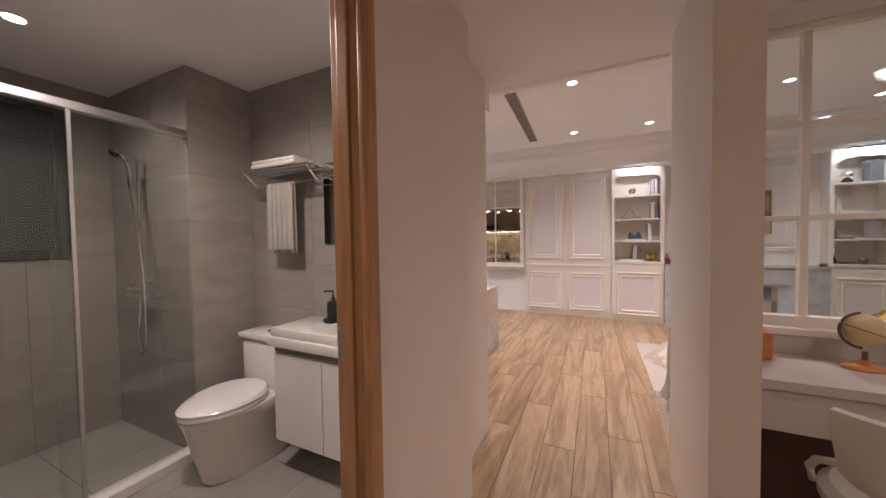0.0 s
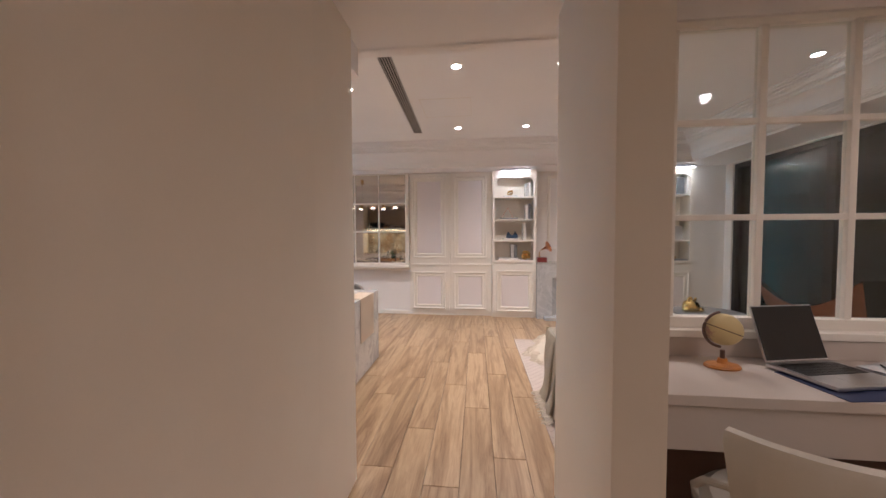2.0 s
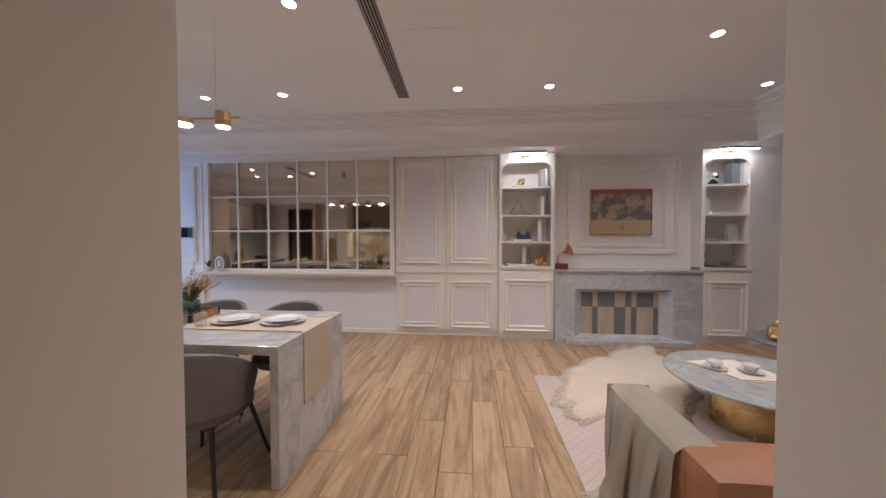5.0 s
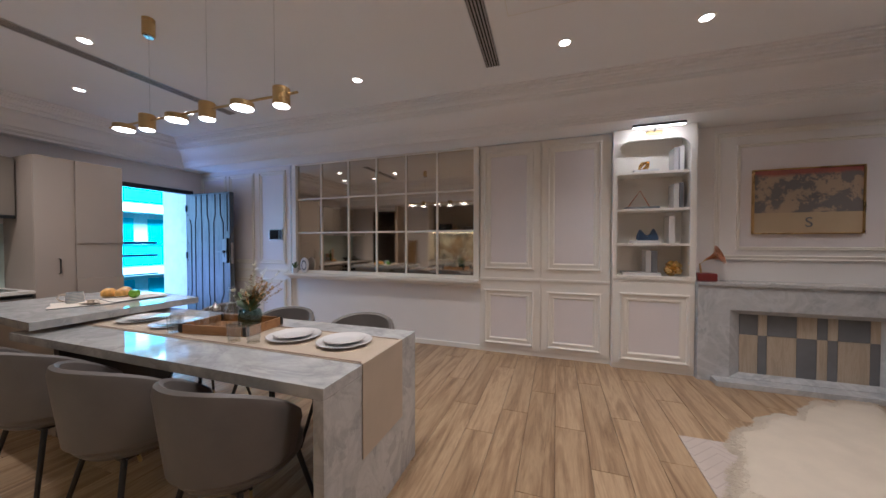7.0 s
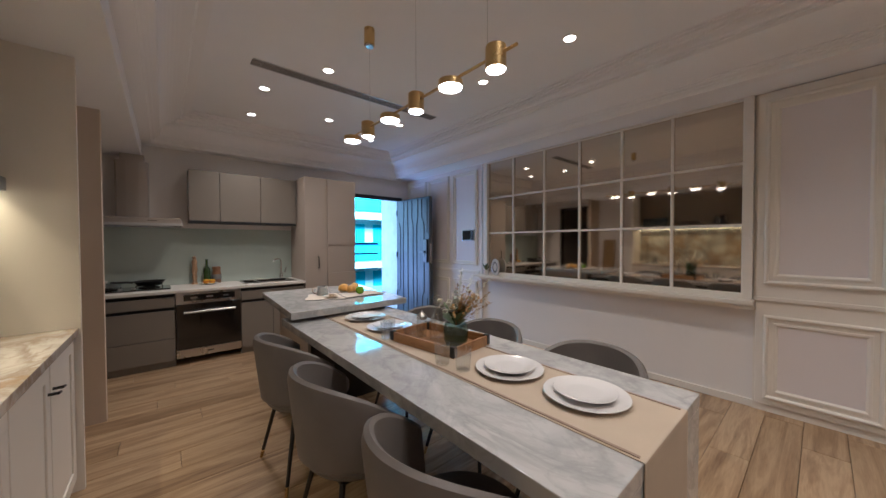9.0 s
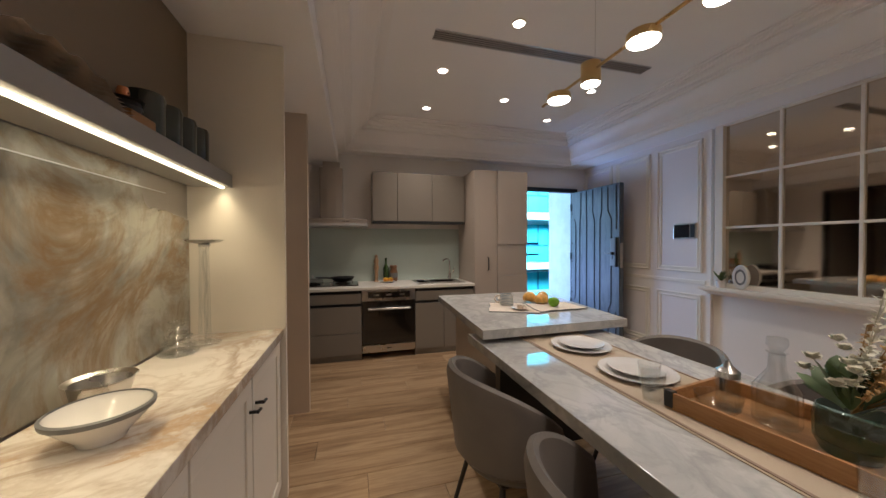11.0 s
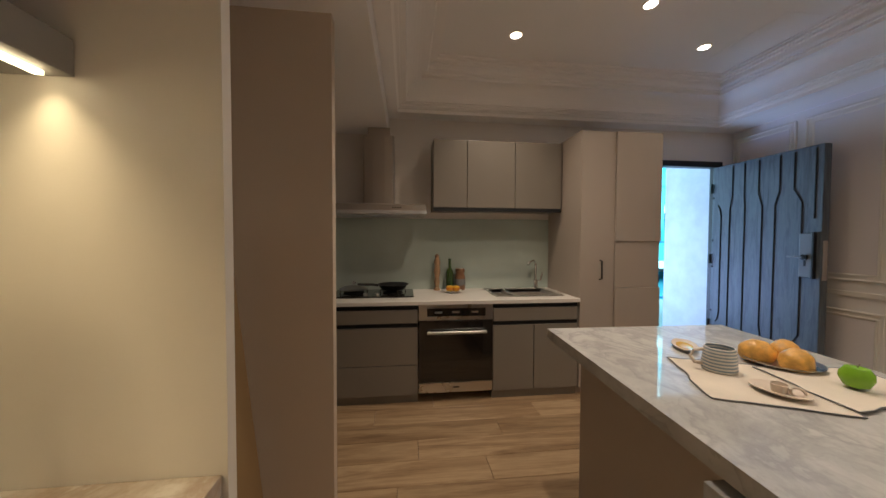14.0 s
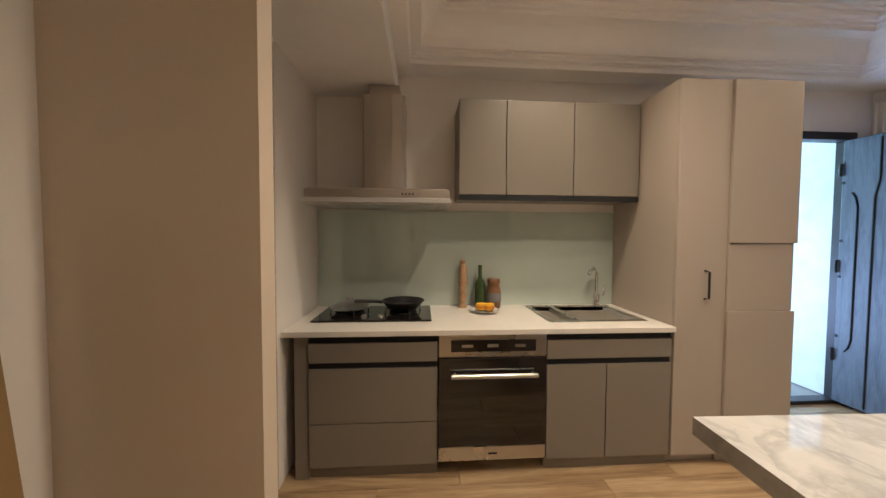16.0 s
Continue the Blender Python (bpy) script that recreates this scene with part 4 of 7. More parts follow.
top = thing("countertop", KX, 3.27, 0.78, "pale stone kitchen countertop with a sunk sink", "countertop")
bm = slab(-5.68, KX + 0.02, 2.16, 3.66, 0.785, 0.815, 0.003)
box(bm, -5.68, -5.6, 3.66, 4.22, 0.785, 0.815)
box(bm, -5.2, KX + 0.02, 3.66, 4.22, 0.785, 0.815, 0.003)
box(bm, -5.68, KX + 0.02, 4.22, 4.318, 0.785, 0.815, 0.003)
wpart("slab", bm, M["counter_white"], top)
sink = thing("sink", -5.4, 3.94, 0.64, "stainless steel sink with a large and a small bowl", "sink")
for name, y0, y1, z in (("basin", 3.83, 4.21, 0.69), ("small_basin", 3.67, 3.81, 0.74)):
    bm = slab(-5.6, -5.2, y0, y1, z, z + 0.005)
    for a in ((-5.61, -5.6, y0 - 0.008, y1 + 0.008), (-5.2, -5.19, y0 - 0.008, y1 + 0.008), (-5.6, -5.2, y0 - 0.008, y0), (-5.6, -5.2, y1, y1 + 0.008)):
        box(bm, *a, z, 0.812)
    wpart(name, bm, M["sink_steel"], sink)
wpart("drain", lathe([(0, 0), (0.04, 0), (0.045, 0.004), (0.0, 0.006)], 20, at=(-5.4, 4.02, 0.695)), M["chrome"], sink)
for a in ((-5.63, -5.598, 3.64, 4.245), (-5.202, -5.17, 3.64, 4.245), (-5.598, -5.202, 3.64, 3.668), (-5.598, -5.202, 4.212, 4.245), (-5.598, -5.202, 3.808, 3.832)):
    wpart("rim", slab(*a, 0.8155, 0.821, 0.002), M["steel"], sink)
tap = thing("kitchen_tap", -5.6, 4.16, 0.815, "tall chrome kitchen mixer tap with a side lever", "tap")
part("body", rod((0, 0, 0.004), (0, 0, 0.09), 0.022), M["chrome"], tap, smooth=True)
part("spout", pipe(bmesh.new(), [(0, 0, 0.09), (0, 0, 0.24), (0.015, -0.02, 0.272), (0.05, -0.05, 0.285), (0.13, -0.12, 0.27), (0.14, -0.13, 0.25)], 0.011), M["chrome"], tap, smooth=True)
part("lever", pipe(bmesh.new(), [(0, 0.02, 0.07), (0, 0.05, 0.085), (0, 0.07, 0.16)], 0.007), M["chrome"], tap, smooth=True)

hob = thing("hob", -5.42, 2.6, 0.815, "black glass gas hob with two burners", "hob")
part("glass_top", slab(-0.2, 0.2, -0.35, 0.35, 0.001, 0.012, 0.004), M["oven_glass"], hob)
for y in (-0.17, 0.17):
    part("burner", lathe([(0.09, 0.012), (0.09, 0.02), (0.05, 0.03), (0.045, 0.04), (0, 0.042)], 24, at=(-0.02, y, 0)), M["black"], hob, smooth=True)
    for k in range(4):
        a = k * math.pi / 2 + 0.4
        bm = pipe(bmesh.new(), [(-0.02 + 0.04 * math.cos(a), y + 0.04 * math.sin(a), 0.04), (-0.02 + 0.115 * math.cos(a), y + 0.115 * math.sin(a), 0.042), (-0.02 + 0.12 * math.cos(a), y + 0.12 * math.sin(a), 0.012)], 0.005, 6)
        part("pan_support", bm, M["dark_metal"], hob)
for y in (-0.05, 0.05):
    part("knob", rod((0.15, y, 0.012), (0.15, y, 0.034), 0.018), M["steel"], hob, smooth=True)
lid = thing("pot_lid", -5.44, 2.43, 0.857, "domed glass pot lid with a steel knob lying on the burner", "lid")
part("dome", lathe([(0.12, 0), (0.125, 0.006), (0.09, 0.025), (0.03, 0.036), (0, 0.037)], 32), M["alu"], lid, smooth=True)
part("knob", lathe([(0.008, 0.035), (0.009, 0.05), (0.02, 0.056), (0.018, 0.068), (0, 0.072)], 18), M["steel"], lid, smooth=True)
pan = thing("frying_pan", -5.44, 2.77, 0.857, "black frying pan standing on the burner", "pan")
part("bowl", lathe([(0, 0), (0.1, 0), (0.135, 0.042), (0.14, 0.044), (0.137, 0.046), (0.1, 0.008), (0, 0.006)], 36), M["black"], pan, smooth=True)
part("handle", pipe(bmesh.new(), [(0.02, -0.13, 0.036), (0.03, -0.18, 0.045), (0.06, -0.3, 0.05)], 0.011), M["black"], pan, smooth=True)

setting("backsplash", slab(-5.679, -5.672, 2.16, 4.32, 0.815, 1.5), M["splash"], "pale green glass backsplash")
hood = thing("cooker_hood", -5.42, 2.64, 1.48, "steel chimney cooker hood on the wall", "hood")
bm = bmesh.new()
rings = []
for x1, y0, y1, z in ((-5.2, 2.23, 3.05, 1.535), (-5.2, 2.23, 3.05, 1.582), (-5.22, 2.25, 3.03, 1.592), (-5.38, 2.49, 2.80, 1.60)):
    rings.append([bm.verts.new(p) for p in ((-5.67, y0, z), (x1, y0, z), (x1, y1, z), (-5.67, y1, z))])
for a, b in zip(rings, rings[1:]):
    for k in range(4):
        bm.faces.new((a[k], a[(k + 1) % 4], b[(k + 1) % 4], b[k]))
bm.faces.new(rings[0])
wpart("canopy", bm, M["hood_steel"], hood)
wpart("chimney", prism([(-5.67, 2.515), (-5.43, 2.515), (-5.415, 2.53), (-5.41, 2.6), (-5.41, 2.7), (-5.415, 2.765), (-5.43, 2.78), (-5.67, 2.78)], "z", 1.595, 2.205), M["hood_steel"], hood)
wpart("duct", slab(-5.66, -5.47, 2.55, 2.745, 2.2, 2.288), M["hood_steel"], hood, "narrow duct above the chimney")
wpart("glass_visor", slab(-5.66, -5.19, 2.22, 3.06, 1.508, 1.534, 0.003), M["pale_grey"], hood, "pale lower edge of the canopy")
wpart("corner_trim", slab(-5.434, -5.428, 2.7805, 2.7845, 1.60, 2.2), M["alu"], hood)
for y in (2.78, 2.8, 2.82, 2.84):
    wpart("button", rod((-5.2, y, 1.558), (-5.196, y, 1.558), 0.006, seg=10), M["black"], hood)
wpart("filter", slab(-5.6, -5.25, 2.3, 2.98, 1.502, 1.51), M["alu"], hood)

for y0, y1 in ((3.125, 3.425), (3.428, 3.867), (3.87, 4.31)):
    u = thing("wall_cabinet", -5.38, (y0 + y1) / 2, 1.56, "grey handleless kitchen wall cabinet", "cabinet", "kitchen wall cabinets")
    wpart("body", slab(-5.67, -5.4, y0, y1, 1.56, 2.18), M["cab_grey"], u)
    wpart("door", slab(-5.4, -5.38, y0 + 0.0015, y1 - 0.0015, 1.585, 2.18, 0.002), M["cab_grey"], u)
    wpart("grip_channel", slab(-5.41, -5.383, y0, y1, 1.552, 1.583), M["groove"], u)
for x0, y0, y1, splits in ((-5.06, 4.322, 4.622, [2.2]), (-5.045, 4.624, 5.035, [0.9, 1.288, 2.2])):
    u = thing("tall_cabinet", x0, (y0 + y1) / 2, 0, "beige floor-to-soffit kitchen cabinet", "cabinet", "tall kitchen cabinets")
    wpart("body", slab(-5.68, x0 - 0.02, y0, y1, 0.06, 2.2), M["cab_beige"], u)
    wpart("plinth", slab(-5.6, x0 - 0.05, y0, y1, 0, 0.06), M["cab_beige"], u)
    z = 0.06
    for k, top_z in enumerate(splits):
        wpart("door", slab(x0 - 0.02, x0 - (0.008 if k == 1 else 0.0), y0 + 0.0015, y1 - (0.02 if k == 1 else 0.0015), z + 0.0015, top_z - 0.0015, 0.002), M["cab_beige"], u)
        z = top_z
    if len(splits) == 1:
        hd = wpart("handle", pipe(bmesh.new(), [(x0, 4.495, 0.97), (x0 + 0.03, 4.495, 0.975), (x0 + 0.03, 4.495, 1.125), (x0, 4.495, 1.13)], 0.006, 8), M["black"], u, "black bow handle")

# ---- island and dining table ----
isl = thing("kitchen_island", -3.5, 4.05, 0, "island with a thick white marble slab on a taupe base", "island")
wpart("slab", prism([(-2.935, 3.55), (-2.945, 4.5), (-4.11, 4.61), (-4.135, 3.62)], "z", 0.787, 0.835), M["marble_white"], isl)
wpart("base", slab(-4.03, -3.22, 3.75, 4.45, 0, 0.787, 0.003), M["cab_beige"], isl)
tab = thing("dining_table", -1.9, 3.96, 0, "white veined marble dining table with a waterfall end", "table")
wpart("tabletop", slab(-3.16, -0.868, 3.547, 4.377, 0.712, 0.76, 0.003), M["marble_white"], tab)
wpart("end_panel", slab(-0.918, -0.869, 3.549, 4.375, 0, 0.711, 0.003), M["marble_white"], tab)
wpart("apron", slab(-3.2, -0.92, 3.75, 4.2, 0.66, 0.711), M["dark_metal"], tab)
wpart("support", slab(-3.21, -3.15, 3.75, 4.4, 0.0, 0.711), M["dark_metal"], tab)

# ---- ceiling fixtures ----
def downlight(x, y, z):
    d = thing("downlight", x, y, z, "small round white recessed downlight, lit", "ceiling light", "recessed downlights")
    part("ring", lathe([(0.038, -0.001), (0.041, -0.006), (0.05, -0.005), (0.052, 0.0), (0.038, 0.0)], 28), M["trim"], d, smooth=True)
    part("lens", lathe([(0, -0.004), (0.038, -0.004), (0.038, 0.0), (0, 0.0)], 28), M["lamp_on"], d)
    return d


first = downlight(*DOWN[0], 2.79)
for x, y in DOWN[1:]:
    copy_thing(first, pose(x, y, 2.79))
# the two added fills get a made-up downlight body as well
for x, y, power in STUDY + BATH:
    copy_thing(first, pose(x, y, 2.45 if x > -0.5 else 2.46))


def vent(x, y0, y1, label, turn=0.0):
    v = thing("linear_vent", x, (y0 + y1) / 2, 2.79, label, "ceiling vent", "linear ceiling vents", turn)
    half = (y1 - y0) / 2
    for sx in (-0.06, 0.054):
        part("edge", slab(sx, sx + 0.006, -half, half, -0.006, 0, 0.001), M["alu"], v)
    part("backing", slab(-0.054, 0.054, -half, half, -0.001, 0), M["groove"], v)
    for i in range(5):
        xx = -0.044 + i * 0.022
        part("slat", slab(xx - 0.006, xx + 0.006, -half, half, -0.0055, -0.002, 0.001), M["vent_slat"], v)


M["vent_slat"] = plain("vent_slat", (0.36, 0.33, 0.31), 0.5)
vent(-0.54, 3.42, 5.33, "long grey slotted air vent in the ceiling", 2.0)
vent(-3.605, 3.46, 5.35, "long grey slotted air vent in the ceiling")
for x0, x1, y0, y1 in ((-0.35, 0.55, 4.55, 5.05), (-5.0, -4.4, 5.35, 5.75)):
    hatch = setting("trim", slab(x0, x1, y0, y1, 2.7885, 2.7915), M["ceiling"], "flush white ceiling hatch")

pend = thing("pendant_lamp", -2.22, 4.0, 2.1, "brushed brass linear pendant with six glowing round heads", "pendant lamp")
part("bar", rod((-0.86, 0, 0.02), (0.82, 0, 0.02), 0.007, seg=10), M["brass"], pend, smooth=True)
for i, x in enumerate((-2.92, -2.67, -2.375, -2.097, -1.805, -1.512)):
    disc = i % 2 == 0
    r, z0, z1 = (0.062, -0.012, 0.022) if disc else (0.045, -0.04, 0.06)
    h = part("head", lathe([(r - 0.003, z0 + 0.001), (r, z0), (r, z1 - 0.003), (r - 0.003, z1), (0, z1)], 36, at=(x + 2.22, 0, 0)), M["brass"], pend, smooth=True)
    part("diffuser", lathe([(0, z0 - 0.004), (r - 0.006, z0 - 0.004), (r - 0.002, z0 + 0.002)], 36, at=(x + 2.22, 0, 0)), M["lamp_on"], h, "glowing white diffuser", True)
for x in (-2.64, -2.097, -1.56):
    part("wire", rod((x + 2.22, 0, 0.02), (x + 2.22, 0, 0.69), 0.0012, seg=6), M["steel"], pend)
can = part("canopy", lathe([(0, 0.575), (0.03, 0.575), (0.036, 0.58), (0.036, 0.69), (0, 0.69)], 28, at=(-0.42, 0, 0)), M["brass"], pend, smooth=True)
part("cap", lathe([(0, 0.568), (0.026, 0.568), (0.03, 0.576)], 24, at=(-0.42, 0, 0)), M["chrome"], can)

# ---- dining chairs ----
def shell(bm, r_out, thick, a0, a1, z_low, top, seg=28, dip=0.16):
    """A curved backrest: part of a ring whose top edge dips towards its ends."""
    rows = []
    for i in range(seg + 1):
        f = i / seg
        a = a0 + (a1 - a0) * f
        edge = abs(2 * f - 1)
        zt = top - dip * edge ** 2.6
        ring = []
        for rr, z in ((r_out - 0.05, z_low), (r_out, z_low + 0.05), (r_out + 0.035, zt - 0.03), (r_out + 0.028, zt), (r_out + 0.012, zt + 0.008), (r_out + 0.03 - thick, zt - 0.004), (r_out - thick, z_low + 0.08)):
            ring.append(bm.verts.new((rr * math.cos(a), rr * math.sin(a), z)))
        rows.append(ring)
    for a, b in zip(rows, rows[1:]):
        for k in range(len(a)):
            j = (k + 1) % len(a)
            bm.faces.new((a[k], a[j], b[j], b[k]))
    bm.faces.new(rows[0][::-1])
    bm.faces.new(rows[-1])
    return bm


def dining_chair(x, y, turn, label):
    """Faces -y before turning (the back stands at +y)."""
    c = thing("dining_chair", x, y, 0, label, "chair", "chairs round the table", turn)
    part("backrest", shell(bmesh.new(), 0.242, 0.032, radians(-12), radians(192), 0.40, 0.788), M["chair"], c, smooth=True)
    part("seat", lathe([(0, 0.38), (0.2, 0.385), (0.222, 0.41), (0.222, 0.44), (0.2, 0.468), (0.1, 0.475), (0, 0.473)], 36, at=(0, -0.02, 0), sy=1.05), M["chair"], c, smooth=True)
    part("seat_frame", slab(-0.15, 0.15, -0.17, 0.13, 0.368, 0.384, 0.004), M["dark_metal"], c)
    for sx, sy in ((-1, -1), (1, -1), (-1, 1), (1, 1)):
        leg = part("leg", rod((sx * 0.145, sy * 0.14 - 0.02, 0.375), (sx * 0.215, sy * 0.205 - 0.02, 0.05), 0.012, 0.0095, 12), M["dark_metal"], c, smooth=True)
        part("foot", rod((sx * 0.215, sy * 0.205 - 0.02, 0.05), (sx * 0.2245, sy * 0.214 - 0.02, 0.0), 0.0105, 0.0085, 12), M["brass"], leg, "brass foot cap", True)
    return c


one = dining_chair(-1.3, 3.56, 180, "dark grey-brown leather barrel dining chair with thin black legs")
for x, y, turn in ((-1.93, 3.54, 178), (-2.6, 3.54, 183)):
    copy_thing(one, pose(x, y, 0, 0, 0, turn))
for x, y, turn in ((-1.31, 4.36, 0), (-1.97, 4.36, 3), (-2.6, 4.34, 0)):
    copy_thing(one, pose(x, y, 0, 0, 0, turn))

# ---- on the dining table ----
run = thing("table_runner", -1.95, 4.0, 0.76, "beige linen table runner hanging over the marble end", "table runner")
outline = [(-3.14, 0.761), (-0.866, 0.761), (-0.8665, 0.755), (-0.8665, 0.335), (-0.8635, 0.335), (-0.8632, 0.757), (-0.8645, 0.7625), (-0.868, 0.7635), (-3.14, 0.7635)]
bm = bmesh.new()
left, right = [], []
for x, z in outline:
    left.append(bm.verts.new((x, 3.80, z)))
    right.append(bm.verts.new((x, 4.19, z)))
for k in range(len(left)):
    j = (k + 1) % len(left)
    bm.faces.new((left[k], left[j], right[j], right[k]))
bm.faces.new(left[::-1])
bm.faces.new(right)
wpart("cloth", bm, M["runner"], run)
for y in (3.812, 4.178):
    wpart("hem", slab(-3.13, -0.88, y - 0.005, y + 0.005, 0.7645, 0.7665), M["runner_hem"] if "runner_hem" in M else M["runner"], run)

PLATE = [(0, 0.006), (0.55, 0.006), (0.62, 0.0), (0.66, 0.006), (0.98, 0.1), (1.0, 0.105), (0.99, 0.115), (0.66, 0.03), (0.55, 0.022), (0, 0.022)]


def plate(x, y, z, r, label, turn=0.0):
    p = tagged(link("plate", lathe([(a * r, b * 0.14) for a, b in PLATE], 48), M["china"], True), label, "plate", "table settings")
    p.matrix_basis = pose(x, y, z, 0, 0, turn)
    return p


for x, y in ((-1.126, 4.03), (-1.455, 4.02), (-2.40, 4.0), (-2.75, 4.01)):
    plate(x, y, 0.766, 0.145, "large white dinner plate on the linen runner")
    plate(x - 0.005, y + 0.005, 0.775, 0.108, "smaller white plate stacked on a dinner plate")

tr = thing("serving_tray", -1.95, 4.04, 0.766, "rectangular wooden serving tray with dark metal corners", "tray", turn=8)
M["tray_wood"] = wood("tray_wood", (0.20, 0.09, 0.03), (0.34, 0.17, 0.06), (0.42, 0.22, 0.085), 0, 0.4, 2.0, False)
part("base", slab(-0.23, 0.23, -0.15, 0.15, 0.0, 0.008, 0.002), M["tray_wood"], tr)
for a in ((-0.23, 0.23, -0.15, -0.138), (-0.23, 0.23, 0.138, 0.15), (-0.23, -0.218, -0.138, 0.138), (0.218, 0.23, -0.138, 0.138)):
    part("rail", slab(*a, 0.008, 0.052, 0.002), M["tray_wood"], tr)
for sx in (-1, 1):
    for sy in (-1, 1):
        part("corner", slab(sx * 0.205, sx * 0.2325, sy * 0.128, sy * 0.1525, 0.004, 0.056, 0.003), M["dark_metal"], tr, "dark metal corner")

vase = thing("flower_vase", -1.835, 4.06, 0.776, "smoky green glass vase with white blooms and dry sprigs", "vase")
part("bowl", lathe([(0, 0), (0.05, 0), (0.064, 0.03), (0.066, 0.08), (0.06, 0.11), (0.057, 0.112), (0.06, 0.075), (0.058, 0.03), (0, 0.008)], 32), M["smoke_glass"], vase, smooth=True)


def leaf_blade(bm, base, way, length, width, up):
    way, up = Vector(way).normalized(), Vector(up)
    side = way.cross(up).normalized()
    pts = [(0, 0.15, 0), (0.3, 0.9, 0.02), (0.6, 1.0, 0.015), (0.85, 0.55, -0.01), (1.0, 0.03, -0.05)]
    left = [bm.verts.new(Vector(base) + way * length * t + side * width * w + up * (length * b + 0.12 * width * w)) for t, w, b in pts]
    mid = [bm.verts.new(Vector(base) + way * length * t + up * length * b) for t, w, b in pts]
    right = [bm.verts.new(Vector(base) + way * length * t - side * width * w + up * (length * b + 0.12 * width * w)) for t, w, b in pts]
    for a, b in ((left, mid), (mid, right)):
        for k in range(4):
            bm.faces.new((a[k], a[k + 1], b[k + 1], b[k]))


rng = random.Random(5)
for i in range(26):
    a, el = rng.uniform(0, 6.28), rng.uniform(0.25, 1.3)
    d = Vector((math.cos(a) * math.cos(el), math.sin(a) * math.cos(el), math.sin(el)))
    bm = bmesh.new()
    leaf_blade(bm, Vector((0, 0, 0.1)) + d * rng.uniform(0.01, 0.05), d + Vector((-0.1, 0, rng.uniform(-0.1, 0.4))), rng.uniform(0.07, 0.12), rng.uniform(0.02, 0.034), Vector((-d.x * 0.3, -d.y * 0.3, 1)).normalized())
    part("leaf", bm, M["leaf"], vase, smooth=True)
for i in range(16):
    c0 = Vector((rng.uniform(-0.09, 0.07), rng.uniform(-0.09, 0.08), rng.uniform(0.17, 0.27)))
    bm = bmesh.new()
    for k in range(14):
        b, up = k * 2.4, 0.3 + 0.12 * k
        leaf_blade(bm, c0, (math.cos(b), math.sin(b), up), rng.uniform(0.018, 0.026), 0.010, (0, 0, 1))
    part("blossom", bm, M["petal"], vase, "cream blossom head", True)
for i in range(26):
    a, tilt = rng.uniform(-1.1, 1.5), rng.uniform(0.15, 1.05)
    top = Vector((math.cos(a) * 0.2 * tilt, math.sin(a) * 0.17 * tilt, 0.23 + rng.uniform(0.0, 0.05) + 0.11 * (1 - tilt) ** 2 + (0.08 if i % 6 == 0 else 0)))
    bm = pipe(bmesh.new(), [(0, 0, 0.1), top * 0.55 + Vector((0, 0, 0.06)), top], 0.0013, 5)
    for k in range(22):
        f = 0.4 + 0.6 * k / 22
        q = top * f + Vector((0, 0, (1 - f) * 0.1))
        leaf_blade(bm, q, (rng.uniform(-1, 1), rng.uniform(-1, 1), rng.uniform(-0.2, 1)), rng.uniform(0.012, 0.024), 0.005, (0.2, 0.1, 1))
    part("sprig", bm, M["sprig" if i % 3 else "petal"], vase, "rust-coloured dry sprig" if i % 3 else "pale dry sprig")

bot = thing("glass_carafe", -1.98, 4.06, 0.776, "clear glass carafe with a stopper standing on the tray", "carafe")
part("body", lathe([(0, 0), (0.05, 0), (0.054, 0.01), (0.053, 0.1), (0.02, 0.155), (0.018, 0.2), (0.024, 0.205), (0.016, 0.2), (0.016, 0.155), (0.042, 0.1), (0.044, 0.012), (0, 0.006)], 28), M["glass"], bot, smooth=True)
part("stopper", lathe([(0, 0.2), (0.014, 0.2), (0.016, 0.215), (0.024, 0.225), (0.022, 0.245), (0, 0.25)], 20), M["glass"], bot, smooth=True)
shk = thing("glass_shaker", -2.08, 4.02, 0.776, "small glass oil bottle with a steel cap", "bottle")
part("body", lathe([(0, 0), (0.03, 0), (0.031, 0.1), (0.027, 0.1), (0.027, 0.006), (0, 0.006)], 24), M["glass"], shk, smooth=True)
part("cap", lathe([(0.031, 0.1), (0.031, 0.118), (0.012, 0.135), (0.006, 0.15), (0, 0.15)], 24), M["steel"], shk, smooth=True)


def tumbler(x, y, z, h, label):
    g = tagged(link("tumbler", lathe([(0, 0), (0.031, 0), (0.037, h), (0.0345, h), (0.029, 0.008), (0, 0.008)], 28), M["glass"], True), label, "glass", "drinking glasses")
    g.matrix_basis = pose(x, y, z)


for x, y in ((-1.7, 3.85), (-1.585, 3.87), (-2.2, 3.86), (-2.27, 3.92)):
    tumbler(x, y, 0.767, 0.095, "clear glass tumbler on the table runner")
bowl = tagged(link("glass_bowl", lathe([(0, 0), (0.03, 0), (0.055, 0.03), (0.06, 0.06), (0.056, 0.06), (0.05, 0.03), (0.025, 0.006), (0, 0.006)], 28), M["glass"], True), "small clear glass bowl on the tray", "bowl")
bowl.matrix_basis = pose(-2.06, 3.95, 0.776)

